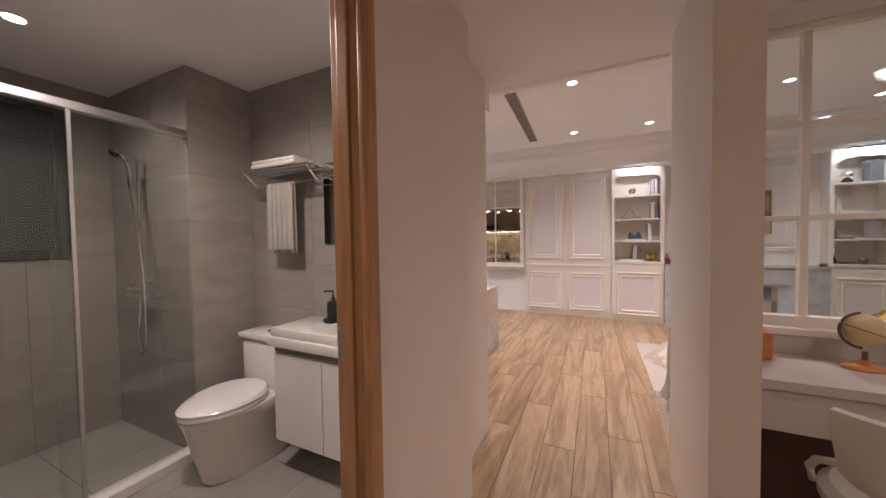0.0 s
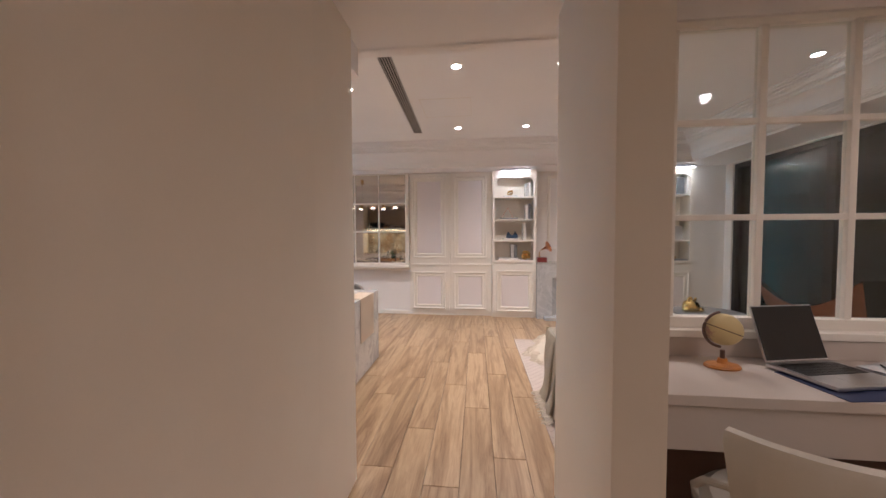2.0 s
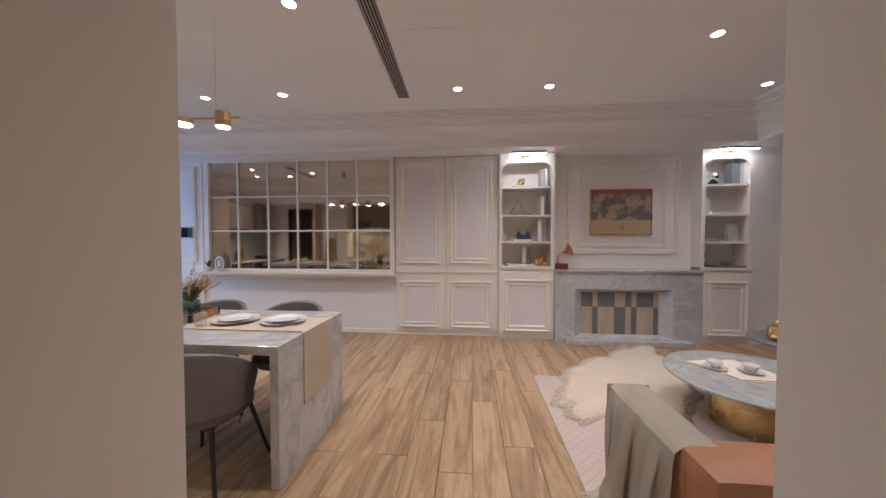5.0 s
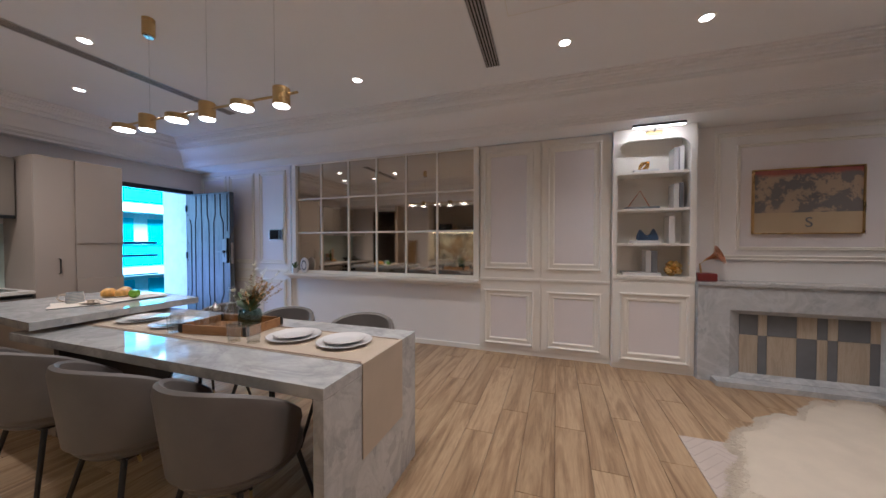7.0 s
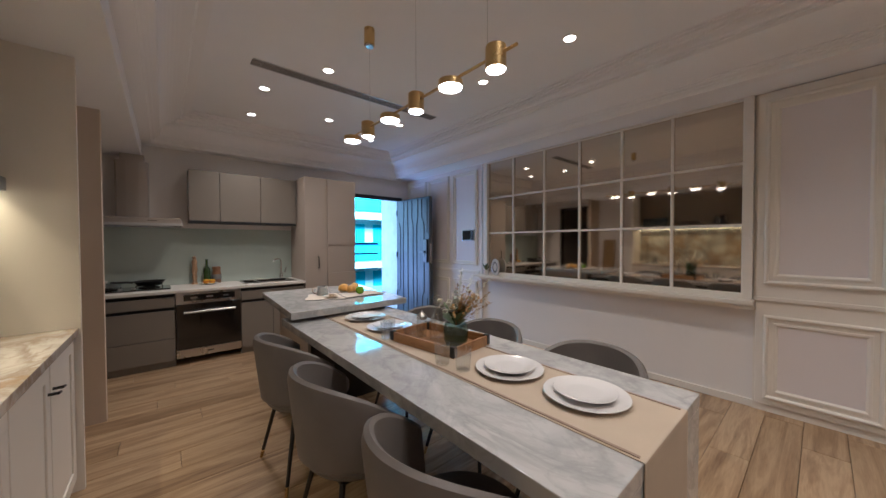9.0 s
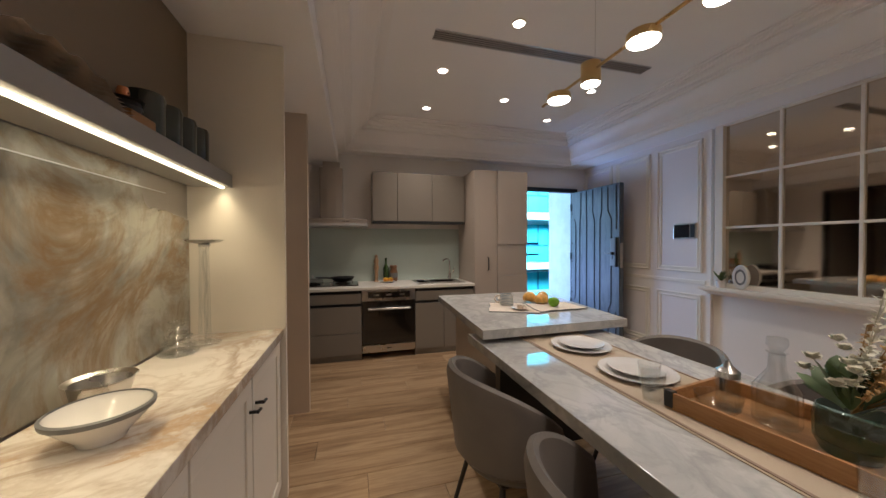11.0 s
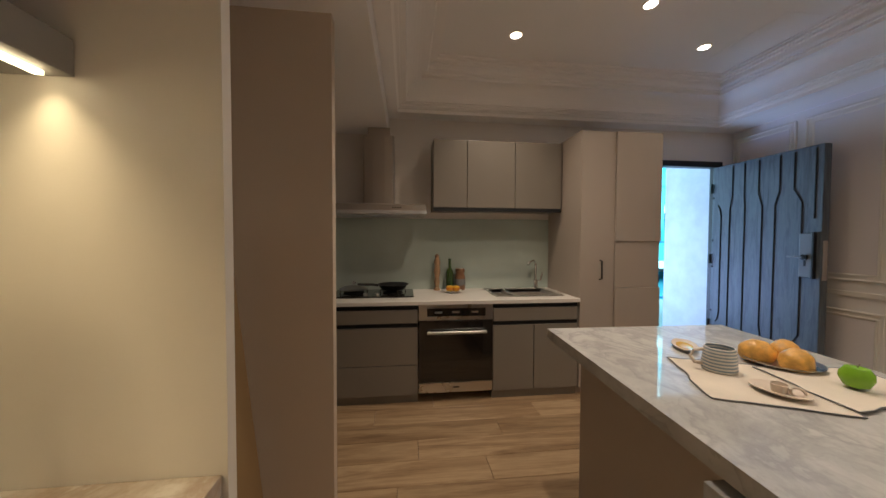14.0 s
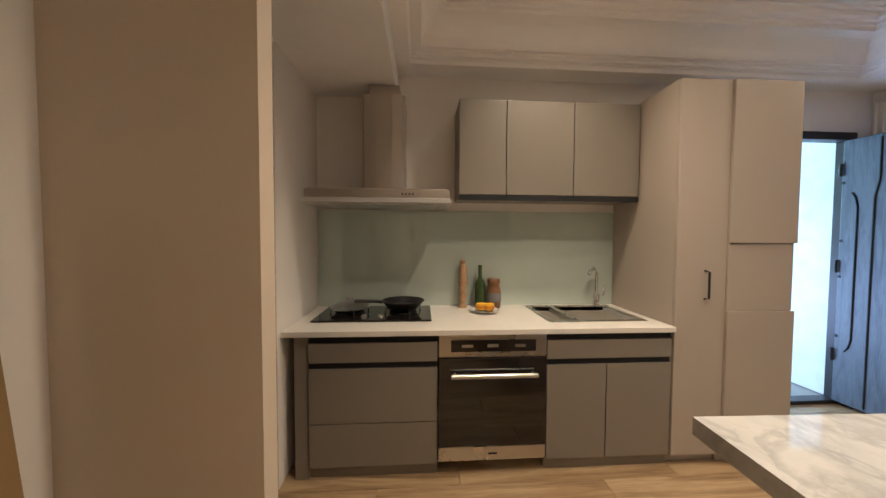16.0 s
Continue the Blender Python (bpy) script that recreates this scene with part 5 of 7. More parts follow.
# ---- on the island ----
def napkin(name, pts, z, label, edge):
    n = thing(name, pts[0][0], pts[0][1], z, label, "napkin")
    o = Vector((pts[0][0], pts[0][1]))
    loop = []
    for a, b in zip(pts, pts[1:] + pts[:1]):
        for k in range(8):
            f = k / 8
            w = 0.004 * math.sin((a[0] + k) * 7.3) + 0.003 * math.sin(k * 2.2)
            loop.append((a[0] + (b[0] - a[0]) * f - o.x + w, a[1] + (b[1] - a[1]) * f - o.y + w))
    part("cloth", prism(loop, "z", 0.001, 0.0035), M["napkin"], n)
    part("piping", pipe(bmesh.new(), [(x, y, 0.0035) for x, y in loop + loop[:1]], 0.0022, 5), edge, n)
    return n


napkin("napkin", [(-3.67, 3.91), (-3.36, 3.77), (-3.22, 4.07), (-3.55, 4.2)], 0.836, "cream cotton napkin with a dark stitched edge", M["slate"])
napkin("napkin", [(-3.54, 4.13), (-3.24, 4.08), (-3.26, 4.47), (-3.5, 4.46)], 0.8405, "cream cotton napkin with a dark stitched edge", M["slate"])
mug = thing("mug", -3.54, 3.99, 0.84, "wide striped blue and cream ceramic mug", "mug")
part("body", lathe([(0, 0), (0.048, 0), (0.052, 0.008), (0.047, 0.07), (0.044, 0.082), (0.041, 0.082), (0.044, 0.07), (0.046, 0.012), (0, 0.01)], 36), M["stripe"], mug, smooth=True)
part("handle", pipe(bmesh.new(), [(-0.02, -0.044, 0.07), (-0.03, -0.072, 0.065), (-0.033, -0.082, 0.045), (-0.028, -0.07, 0.022), (-0.02, -0.046, 0.018)], 0.006), M["cream_china"], mug, smooth=True)
dish = thing("spoon_dish", -3.36, 4.0, 0.84, "cream ceramic dish with a small cup and pinched handle", "dish", turn=20)
part("saucer", lathe([(0, 0), (0.03, 0), (0.07, 0.012), (0.072, 0.015), (0.03, 0.006), (0, 0.005)], 32, sy=0.75), M["cream_china"], dish, smooth=True)
part("cup", lathe([(0.018, 0.005), (0.02, 0.028), (0.023, 0.03), (0.02, 0.03), (0.016, 0.01), (0, 0.009)], 24), M["cream_china"], dish, smooth=True)
part("loop_handle", pipe(bmesh.new(), [(0.04 + 0.016 * math.cos(a), 0.0, 0.018 + 0.014 * math.sin(a)) for a in (i * 0.4 for i in range(15))], 0.004, 8), M["cream_china"], dish, smooth=True)
bp = thing("bread_plate", -3.56, 4.27, 0.842, "silver-rimmed oval plate holding three golden bread rolls", "plate")
part("rim", lathe([(0, 0), (0.06, 0), (0.11, 0.012), (0.112, 0.015), (0.06, 0.006), (0, 0.005)], 36), M["steel"], bp, smooth=True)
for i, (dx, dy, dz, tu, sc) in enumerate(((-0.045, -0.05, 0.034, 35, 0.95), (-0.03, 0.055, 0.034, 140, 0.95), (0.05, -0.005, 0.03, 95, 0.95))):
    bm = bmesh.new()
    bmesh.ops.create_uvsphere(bm, u_segments=20, v_segments=12, radius=1)
    for v in bm.verts:
        lump = 1 + 0.08 * noise.noise(v.co * 2.1 + Vector((i * 3.0, 0, 0)))
        v.co = Vector((v.co.x * 0.058 * sc, v.co.y * 0.047 * sc, max(v.co.z, -0.6) * 0.052 * sc)) * lump
    b = tagged(link("bread_roll", bm, M["bread"], True), "glossy golden baked bread roll on the plate", "bread", "bread rolls")
    b.matrix_basis = pose(-3.56 + dx, 4.27 + dy, 0.846 + dz - 0.009, 0, 0, tu)
apple = thing("apple", -3.355, 4.265, 0.846, "shiny bright green apple on the napkin", "apple")
part("flesh", lathe([(0, 0.006), (0.012, 0.0), (0.028, 0.008), (0.038, 0.03), (0.037, 0.048), (0.026, 0.064), (0.012, 0.066), (0, 0.058)], 28), M["apple"], apple, smooth=True)
part("stalk", pipe(bmesh.new(), [(0, 0, 0.056), (0.002, 0, 0.068), (0.006, 0, 0.076)], 0.0014, 6), M["desk_dark"], apple)
od = thing("yellow_dish", -3.78, 4.08, 0.836, "low cream dish with a yellow glazed centre", "dish", turn=-35)
part("body", lathe([(0, 0.001), (0.05, 0.001), (0.09, 0.012), (0.092, 0.015), (0.05, 0.006), (0, 0.005)], 32, sy=0.5), M["cream_china"], od, smooth=True)
part("glaze", lathe([(0, 0.0065), (0.055, 0.0075), (0.06, 0.009)], 28, sy=0.5), M["yolk"], od, smooth=True)

# ---- sideboard niche ----
SX0, SX1 = -3.14, -1.25
side = thing("sideboard", -2.2, 2.34, 0, "built-in white sideboard under a pale veined stone top", "sideboard")
wpart("body", slab(SX0, SX1, 2.16, 2.505, 0.07, 0.83), M["trim"], side)
wpart("plinth", slab(SX0, SX1, 2.16, 2.47, 0, 0.07), M["trim"], side)
ND = 4
for i in range(ND):
    x0, x1 = SX0 + 0.006 + i * (SX1 - SX0) / ND, SX0 - 0.0 + (i + 1) * (SX1 - SX0) / ND
    d = wpart("door", slab(x0 + 0.003, x1 - 0.003, 2.505, 2.525, 0.075, 0.815, 0.003), M["trim"], side)
    for a in ((x0 + 0.003, x1 - 0.003, 0.075, 0.135), (x0 + 0.003, x1 - 0.003, 0.755, 0.815), (x0 + 0.003, x0 + 0.063, 0.135, 0.755), (x1 - 0.063, x1 - 0.003, 0.135, 0.755)):
        wpart("rail", slab(a[0], a[1], 2.525, 2.533, a[2], a[3], 0.002), M["trim"], d)
    kx = x0 + 0.035 if i % 2 else x1 - 0.035
    wpart("knob", pipe(bmesh.new(), [(kx, 2.533, 0.7), (kx, 2.556, 0.7), (kx + 0.012, 2.562, 0.703), (kx - 0.03, 2.562, 0.695)], 0.006, 8), M["dark_metal"], d, "dark metal T-shaped knob", True)
wpart("top", slab(SX0, SX1, 2.155, 2.55, 0.83, 0.87, 0.003), M["marble_counter"], side)
panel = thing("niche_panel", -2.2, 2.155, 0.872, "rust-veined marble slab with a ragged natural edge at one end", "panel")
edge = [(SX0 + 0.003, 0.872), (SX1 - 0.003, 0.872)]
for i in range(181):
    x = SX1 - 0.003 - (SX1 - SX0 - 0.006) * i / 180
    drop = min(1.0, max(0.0, (-2.765 - x) / 0.04))
    slope = max(0.0, -2.8 - x) * 0.09
    rag = 0.016 * noise.noise(Vector((x * 11.0, 3.1, 0))) + 0.012 * noise.noise(Vector((x * 33, 0, 5.0))) + 0.006 * noise.noise(Vector((x * 90, 0, 1.0)))
    edge.append((x, 1.569 - drop * (0.125 + slope - rag)))
wpart("slab", prism(edge, "y", 2.134, 2.147), M["marble_gold"], panel)
setting("wall_niche_back", slab(SX0, SX1, 2.118, 2.134, 0.872, 1.569), M["hall_wall"], "cream back wall of the sideboard niche")
for x0, x1 in ((-3.17, -3.141), (-1.249, -1.24)):
    setting("wall_niche_side", slab(x0, x1, 2.10, 2.56, 0, 2.288), M["trim"], "cream side wall of the sideboard niche")
setting("wall_niche_upper", slab(SX0, SX1, 2.143, 2.15, 1.634, 2.288), M["niche_brown"], "plain brown back wall above the shelf")
shelf = thing("floating_shelf", -2.2, 2.16, 1.52, "grey floating shelf with a lit strip below its front edge", "shelf")
wpart("board", slab(SX0 + 0.001, SX1 - 0.001, 2.153, 2.33, 1.570, 1.632, 0.002), M["shelf_grey"], shelf)
wpart("light_strip", slab(SX0 + 0.02, SX1 - 0.02, 2.29, 2.302, 1.563, 1.5695), M["led"], shelf, "glowing warm LED strip")
wpart("bead", slab(SX0 + 0.2, SX1, 2.1472, 2.150, 1.507, 1.51), M["alu"], shelf)

# on the shelf
st = thing("candle_stand", -2.95, 2.28, 0.872, "tall clear glass candle stand with a wide flat top", "candle stand")
part("foot", lathe([(0, 0), (0.055, 0), (0.057, 0.006), (0.03, 0.012), (0, 0.012)], 32), M["glass"], st, smooth=True)
for k in range(3):
    a = 0.5 + k * 2 * math.pi / 3
    part("stem", rod((0.02 * math.cos(a), 0.02 * math.sin(a), 0.01), (0.013 * math.cos(a), 0.013 * math.sin(a), 0.418), 0.0065, seg=12), M["glass"], st, smooth=True)
part("twist", pipe(bmesh.new(), [(0.006 * math.cos(k * 0.7), 0.006 * math.sin(k * 0.7), 0.02 + k * 0.02) for k in range(20)], 0.004, 6), M["glass"], st, smooth=True)
part("collar", lathe([(0, 0.415), (0.021, 0.415), (0.022, 0.424), (0.012, 0.428), (0, 0.428)], 24), M["steel"], st, "grey metal collar", True)
part("top_plate", lathe([(0, 0.427), (0.02, 0.427), (0.055, 0.434), (0.07, 0.4425), (0.069, 0.4445), (0.02, 0.436), (0, 0.435)], 40), M["steel"], st, "wide shallow metal dish", True)
jar = thing("ribbed_glass_jar", -2.83, 2.235, 0.872, "tapering ribbed clear glass jar with stacked rings", "jar")
for z, r in ((0, 0.066), (0.03, 0.056), (0.058, 0.046), (0.084, 0.037)):
    part("ring", lathe([(0.02, z), (r - 0.006, z), (r, z + 0.007), (r - 0.004, z + 0.015), (r - 0.016, z + 0.026), (r - 0.02, z + 0.026), (r - 0.012, z + 0.012), (0.02, z + 0.006)], 28), M["glass"], jar, smooth=True)
part("mouth", lathe([(0.02, 0.11), (0.031, 0.118), (0.034, 0.126), (0.03, 0.126), (0.026, 0.118), (0.018, 0.112)], 28), M["glass"], jar, smooth=True)
bw = thing("white_bowl", -2.22, 2.36, 0.872, "white patterned china bowl on the sideboard", "bowl")
part("body", lathe([(0, 0), (0.04, 0), (0.045, 0.012), (0.085, 0.055), (0.09, 0.07), (0.086, 0.07), (0.08, 0.055), (0.04, 0.018), (0, 0.015)], 36), M["china"], bw, smooth=True)
part("rim", lathe([(0.0905, 0.06), (0.092, 0.07), (0.086, 0.0725), (0.085, 0.069)], 36), M["slate"], bw, smooth=True)
bw2 = thing("silver_bowl", -2.42, 2.24, 0.872, "small chased silver bowl on the sideboard", "bowl")
part("body", lathe([(0, 0), (0.03, 0), (0.06, 0.03), (0.065, 0.06), (0.075, 0.068), (0.062, 0.06), (0.055, 0.03), (0, 0.008)], 32), M["steel"], bw2, smooth=True)
for i in range(5):
    bm = bmesh.new()
    rows = []
    for k in range(29):
        x = -0.17 + 0.34 * k / 28
        lift = 0.018 * (1 - (x / 0.17) ** 2) + 0.006 * math.cos(x * 70)
        rows.append([bm.verts.new((x, y, lift + i * 0.012)) for y in (-0.065, 0.0, 0.065)])
    for a, b in zip(rows, rows[1:]):
        for k in range(2):
            bm.faces.new((a[k], a[k + 1], b[k + 1], b[k]))
    bmesh.ops.solidify(bm, geom=bm.faces[:], thickness=-0.004)
    ob = tagged(link("wavy_dish", bm, M["cream_china"], True), "wavy pale grey serving dish in a stack", "dish", "stacked wavy dishes")
    ob.matrix_basis = pose(-2.25, 2.25, 1.638, 0, 0, 3 * i - 4)
bx = thing("wooden_box", -2.53, 2.24, 1.633, "small orange-brown wooden box with a dark pot on it", "box")
part("body", slab(-0.06, 0.06, -0.05, 0.05, 0, 0.05, 0.004), M["tray_wood"], bx)
pot = thing("dark_pot", -2.525, 2.24, 1.683, "small dark lidded pot with a copper knob", "pot")
part("bowl", lathe([(0, 0), (0.035, 0), (0.045, 0.02), (0.04, 0.035), (0.05, 0.04), (0.02, 0.05), (0, 0.05)], 24), M["black"], pot, smooth=True)
part("knob", lathe([(0.012, 0.05), (0.016, 0.062), (0.012, 0.078), (0, 0.08)], 16), M["copper"], pot, smooth=True)
for x in (-2.66, -2.775, -2.89, -3.005):
    t = thing("dark_tumbler", x, 2.225, 1.633, "dark green ribbed glass tumbler on the shelf", "glass", "dark tumblers")
    part("body", lathe([(0, 0), (0.049, 0), (0.054, 0.006), (0.056, 0.15), (0.052, 0.165), (0.048, 0.165), (0.05, 0.15), (0.048, 0.01), (0, 0.008)], 24), M["dark_glass"], t, smooth=True)
for x in (-1.75, -1.84):
    t = thing("dark_jug", x, 2.25, 1.633, "black glazed jug on the shelf", "jug", "black jugs")
    part("body", lathe([(0, 0), (0.04, 0), (0.055, 0.05), (0.045, 0.11), (0.03, 0.14), (0.036, 0.16), (0.03, 0.16), (0, 0.15)], 24), M["black"], t, smooth=True)

# leaning board in the recess
brd = thing("cardboard_sheet", -3.76, 2.325, 0, "tall brown cardboard sheet leaning in the recess", "cardboard")
bm = slab(-0.13, 0.13, -0.006, 0.006, 0, 1.375, 0.001)
bmesh.ops.rotate(bm, verts=bm.verts, cent=(0, 0, 0), matrix=Matrix.Rotation(radians(6.2), 3, "X"))
part("sheet", bm, M["cardboard"], brd)
setting("baseboard", slab(-4.02, -3.17, 2.14, 2.152, 0, 0.07, 0.003), M["trim"])

# ---- small things in the kitchen ----
kp = plate(-5.46, 3.31, 0.8165, 0.1, "white plate with orange slices on the counter")
for i, (dx, dy, rot) in enumerate(((0.0, -0.02, 0), (0.01, 0.03, 40))):
    o = thing("orange_slice", -5.45 + dx, 3.31 + dy, 0.822, "cut orange wedge on the plate", "fruit", "orange wedges", rot)
    part("flesh", lathe([(0, 0), (0.034, 0.01), (0.04, 0.03), (0.036, 0.052), (0, 0.06)], 24, sx=0.7), M["orange"], o, smooth=True)
    part("rind", lathe([(0.041, 0.02), (0.042, 0.03), (0.041, 0.04), (0.036, 0.03)], 24, sx=0.72), M["orange_rind"], o, smooth=True)
wine = thing("wine_bottle", -5.58, 3.3, 0.815, "dark green wine bottle beside the jar", "bottle")
part("body", lathe([(0, 0), (0.036, 0), (0.037, 0.006), (0.037, 0.16), (0.03, 0.19), (0.014, 0.215), (0.0125, 0.29), (0.0145, 0.292), (0.0145, 0.303), (0, 0.304)], 28), M["green_glass"], wine, smooth=True)
kj = thing("ceramic_jar", -5.59, 3.4, 0.815, "brown banded ceramic storage jar with a lid", "jar")
part("body", lathe([(0, 0), (0.045, 0), (0.05, 0.02), (0.052, 0.12), (0.04, 0.165), (0.042, 0.175), (0, 0.175)], 28), M["brown_glaze"], kj, smooth=True)
part("band", lathe([(0.0525, 0.05), (0.054, 0.06), (0.054, 0.1), (0.0525, 0.11)], 28), M["slate"], kj, smooth=True)
part("lid", lathe([(0.046, 0.175), (0.046, 0.2), (0.04, 0.208), (0, 0.208)], 28), M["brown_glaze"], kj, smooth=True)
km = thing("wooden_figure", -5.6, 3.18, 0.815, "slim carved pale wood ornament against the backsplash", "ornament")
part("body", lathe([(0, 0), (0.034, 0), (0.034, 0.012), (0.022, 0.03), (0.03, 0.09), (0.024, 0.12), (0.036, 0.18), (0.026, 0.23), (0.034, 0.27), (0.018, 0.31), (0.024, 0.33), (0, 0.35)], 14, sy=0.9), M["sprig_wood"], km, smooth=True)

# on the mirror ledge
vs = thing("ledge_plant", -3.66, 6.34, 0.86, "small grey-green dried plant in a white pot", "plant")
part("pot", lathe([(0, 0), (0.035, 0), (0.042, 0.07), (0.038, 0.07), (0.032, 0.01), (0, 0.008)], 24), M["china"], vs, smooth=True)
for i in range(14):
    a, el = rng.uniform(0, 6.28), rng.uniform(0.6, 1.4)
    d = Vector((math.cos(a) * math.cos(el), math.sin(a) * math.cos(el) * 0.5, math.sin(el)))
    bm = bmesh.new()
    leaf_blade(bm, Vector((0, 0, 0.06)), d, rng.uniform(0.08, 0.15), 0.01, Vector((0.1, -0.2, 1)).normalized())
    part("leaf", bm, M["leaf"], vs)
clk = thing("desk_clock", -3.5, 6.35, 0.86, "white oval table clock with a dark dial ring", "clock")
bm = lathe([(0, -0.02), (0.08, -0.02), (0.085, 0), (0.08, 0.012), (0.066, 0.015), (0.066, 0.008), (0, 0.008)], 36, sx=0.8, sy=1.35)
bmesh.ops.rotate(bm, verts=bm.verts, cent=(0, 0, 0), matrix=Matrix.Rotation(radians(90), 3, "X"))
bmesh.ops.translate(bm, verts=bm.verts, vec=(0, 0, 0.115))
part("case", bm, M["china"], clk, smooth=True)
bm = lathe([(0.04, 0.009), (0.055, 0.009), (0.055, 0.012), (0.04, 0.012)], 32, sx=0.8, sy=1.35)
bmesh.ops.rotate(bm, verts=bm.verts, cent=(0, 0, 0), matrix=Matrix.Rotation(radians(90), 3, "X"))
bmesh.ops.translate(bm, verts=bm.verts, vec=(0, 0, 0.115))
part("dial_ring", bm, M["slate"], clk)

# ---- bookcase contents ----
def book(x, y, z, w, d, h, material, label, turn=0.0):
    b = thing("book", x, y, z, label, "book", "shelf books", turn)
    part("cover", slab(-w / 2, w / 2, -d / 2, d / 2, 0, h, 0.002), material, b)
    if h > w:
        part("pages", slab(-w / 2 + 0.004, w / 2 - 0.004, -d / 2 + 0.004, d / 2 + 0.001, h, h + 0.002), M["china"], b)
    return b


def picture_light(x):
    p = thing("picture_light", x, 6.33, 2.39, "brass and black picture light glowing over the bookcase", "lamp", "picture lights")
    part("bracket", slab(-0.07, 0.07, -0.02, 0.0, -0.02, 0.02, 0.003), M["brass"], p)
    part("arm", pipe(bmesh.new(), [(-0.0, -0.02, 0.01), (0, -0.08, 0.045), (0, -0.16, 0.035)], 0.006, 8), M["dark_metal"], p)
    bar = part("bar", slab(-0.22, 0.22, -0.185, -0.15, 0.015, 0.04, 0.004), M["dark_metal"], p)
    part("tube", slab(-0.21, 0.21, -0.182, -0.153, 0.008, 0.0145), M["picture_led"], bar, "glowing white tube")


picture_light(0.85)
picture_light(3.31)
for x0 in (0.53, 3.05):
    right = x0 + (0.6 if x0 < 2 else 0.5)
    if x0 < 2:
        book(right - 0.02, 6.47, 2.017, 0.035, 0.17, 0.24, M["china"], "tall white book standing on the shelf")
        book(right - 0.065, 6.48, 2.017, 0.04, 0.17, 0.23, M["pale_grey"], "tall grey book standing on the shelf")
        book(right - 0.02, 6.47, 1.646, 0.035, 0.16, 0.25, M["slate"], "dark ring binder on the shelf")
        book(right - 0.065, 6.47, 1.646, 0.045, 0.17, 0.24, M["china"], "white book standing on the shelf")
        book(right - 0.1, 6.47, 1.293, 0.05, 0.17, 0.27, M["china"], "white file box on the shelf")
        book(right - 0.3, 6.47, 0.998, 0.05, 0.16, 0.22, M["pale_grey"], "grey file standing on the shelf")
        book(right - 0.245, 6.47, 0.998, 0.05, 0.16, 0.22, M["slate"], "slate grey ring binder standing on the shelf")
        book(right - 0.36, 6.47, 0.965, 0.34, 0.2, 0.03, M["china"], "flat white book lying on the shelf")
        book(right - 0.33, 6.45, 2.017, 0.22, 0.17, 0.025, M["china"], "flat white book lying on the shelf")
        book(right - 0.36, 6.45, 1.646, 0.3, 0.17, 0.022, M["slate"], "flat grey book lying on the shelf")
        book(right - 0.33, 6.45, 1.293, 0.24, 0.17, 0.03, M["china"], "flat white book lying on the shelf")
bmk = thing("gold_knot", 0.79, 6.44, 2.042, "small gold knotted ornament on a white book", "ornament")
for i in range(5):
    part("loop", pipe(bmesh.new(), [(0.042 * math.cos(a + i), 0.03 * math.sin(a * 2), 0.045 + 0.04 * math.sin(a + i * 1.3)) for a in (k * 0.314 for k in range(21))], 0.006, 6), M["gold"], bmk, smooth=True)
tri = thing("triangle_ornament", 0.76, 6.44, 1.668, "thin copper triangle frame ornament", "ornament")
part("frame", pipe(bmesh.new(), [(-0.11, 0, 0.005), (0, 0, 0.17), (0.085, 0, 0.005)], 0.0055, 6), M["copper"], tri)
cat = thing("blue_ornament", 0.83, 6.44, 1.323, "twin-peaked dark blue ceramic ornament", "ornament")
bm = prism([(-0.1, 0), (0.1, 0), (0.09, 0.05), (0.05, 0.13), (0.02, 0.06), (-0.02, 0.05), (-0.07, 0.12), (-0.095, 0.06)], "y", -0.03, 0.03)
bmesh.ops.bevel(bm, geom=bm.edges[:], offset=0.01, segments=2, affect="EDGES")
part("body", bm, M["blue_glaze"], cat)
urch = thing("gold_urchin", 1.06, 6.43, 0.965, "spiky gold sea-urchin ornament", "ornament")
bm = bmesh.new()
bmesh.ops.create_icosphere(bm, subdivisions=3, radius=0.06)
for v in bm.verts:
    v.co = v.co * (1.0 if rng.random() < 0.6 else 1.42) + Vector((0, 0, 0.075))
part("body", bm, M["gold"], urch)
gr = thing("toy_gramophone", 1.31, 6.4, 0.93, "small copper gramophone with a dark red base on the mantel", "gramophone")
part("base", slab(-0.08, 0.08, -0.07, 0.07, 0, 0.075, 0.01), M["dark_red"], gr)
part("arm", pipe(bmesh.new(), [(-0.03, 0, 0.075), (-0.04, 0, 0.16), (0.0, 0, 0.2), (0.05, 0, 0.22)], 0.008, 8), M["brass"], gr, smooth=True)
bm = lathe([(0.008, 0), (0.02, 0.05), (0.045, 0.09), (0.09, 0.115), (0.092, 0.12), (0.04, 0.098), (0.012, 0.05), (0.004, 0.0)], 28)
bmesh.ops.rotate(bm, verts=bm.verts, cent=(0, 0, 0), matrix=Matrix.Rotation(radians(62), 3, "Y") @ Matrix.Rotation(radians(30), 3, "X"))
bmesh.ops.translate(bm, verts=bm.verts, vec=(0.01, 0, 0.21))
part("horn", bm, M["copper"], gr, smooth=True)
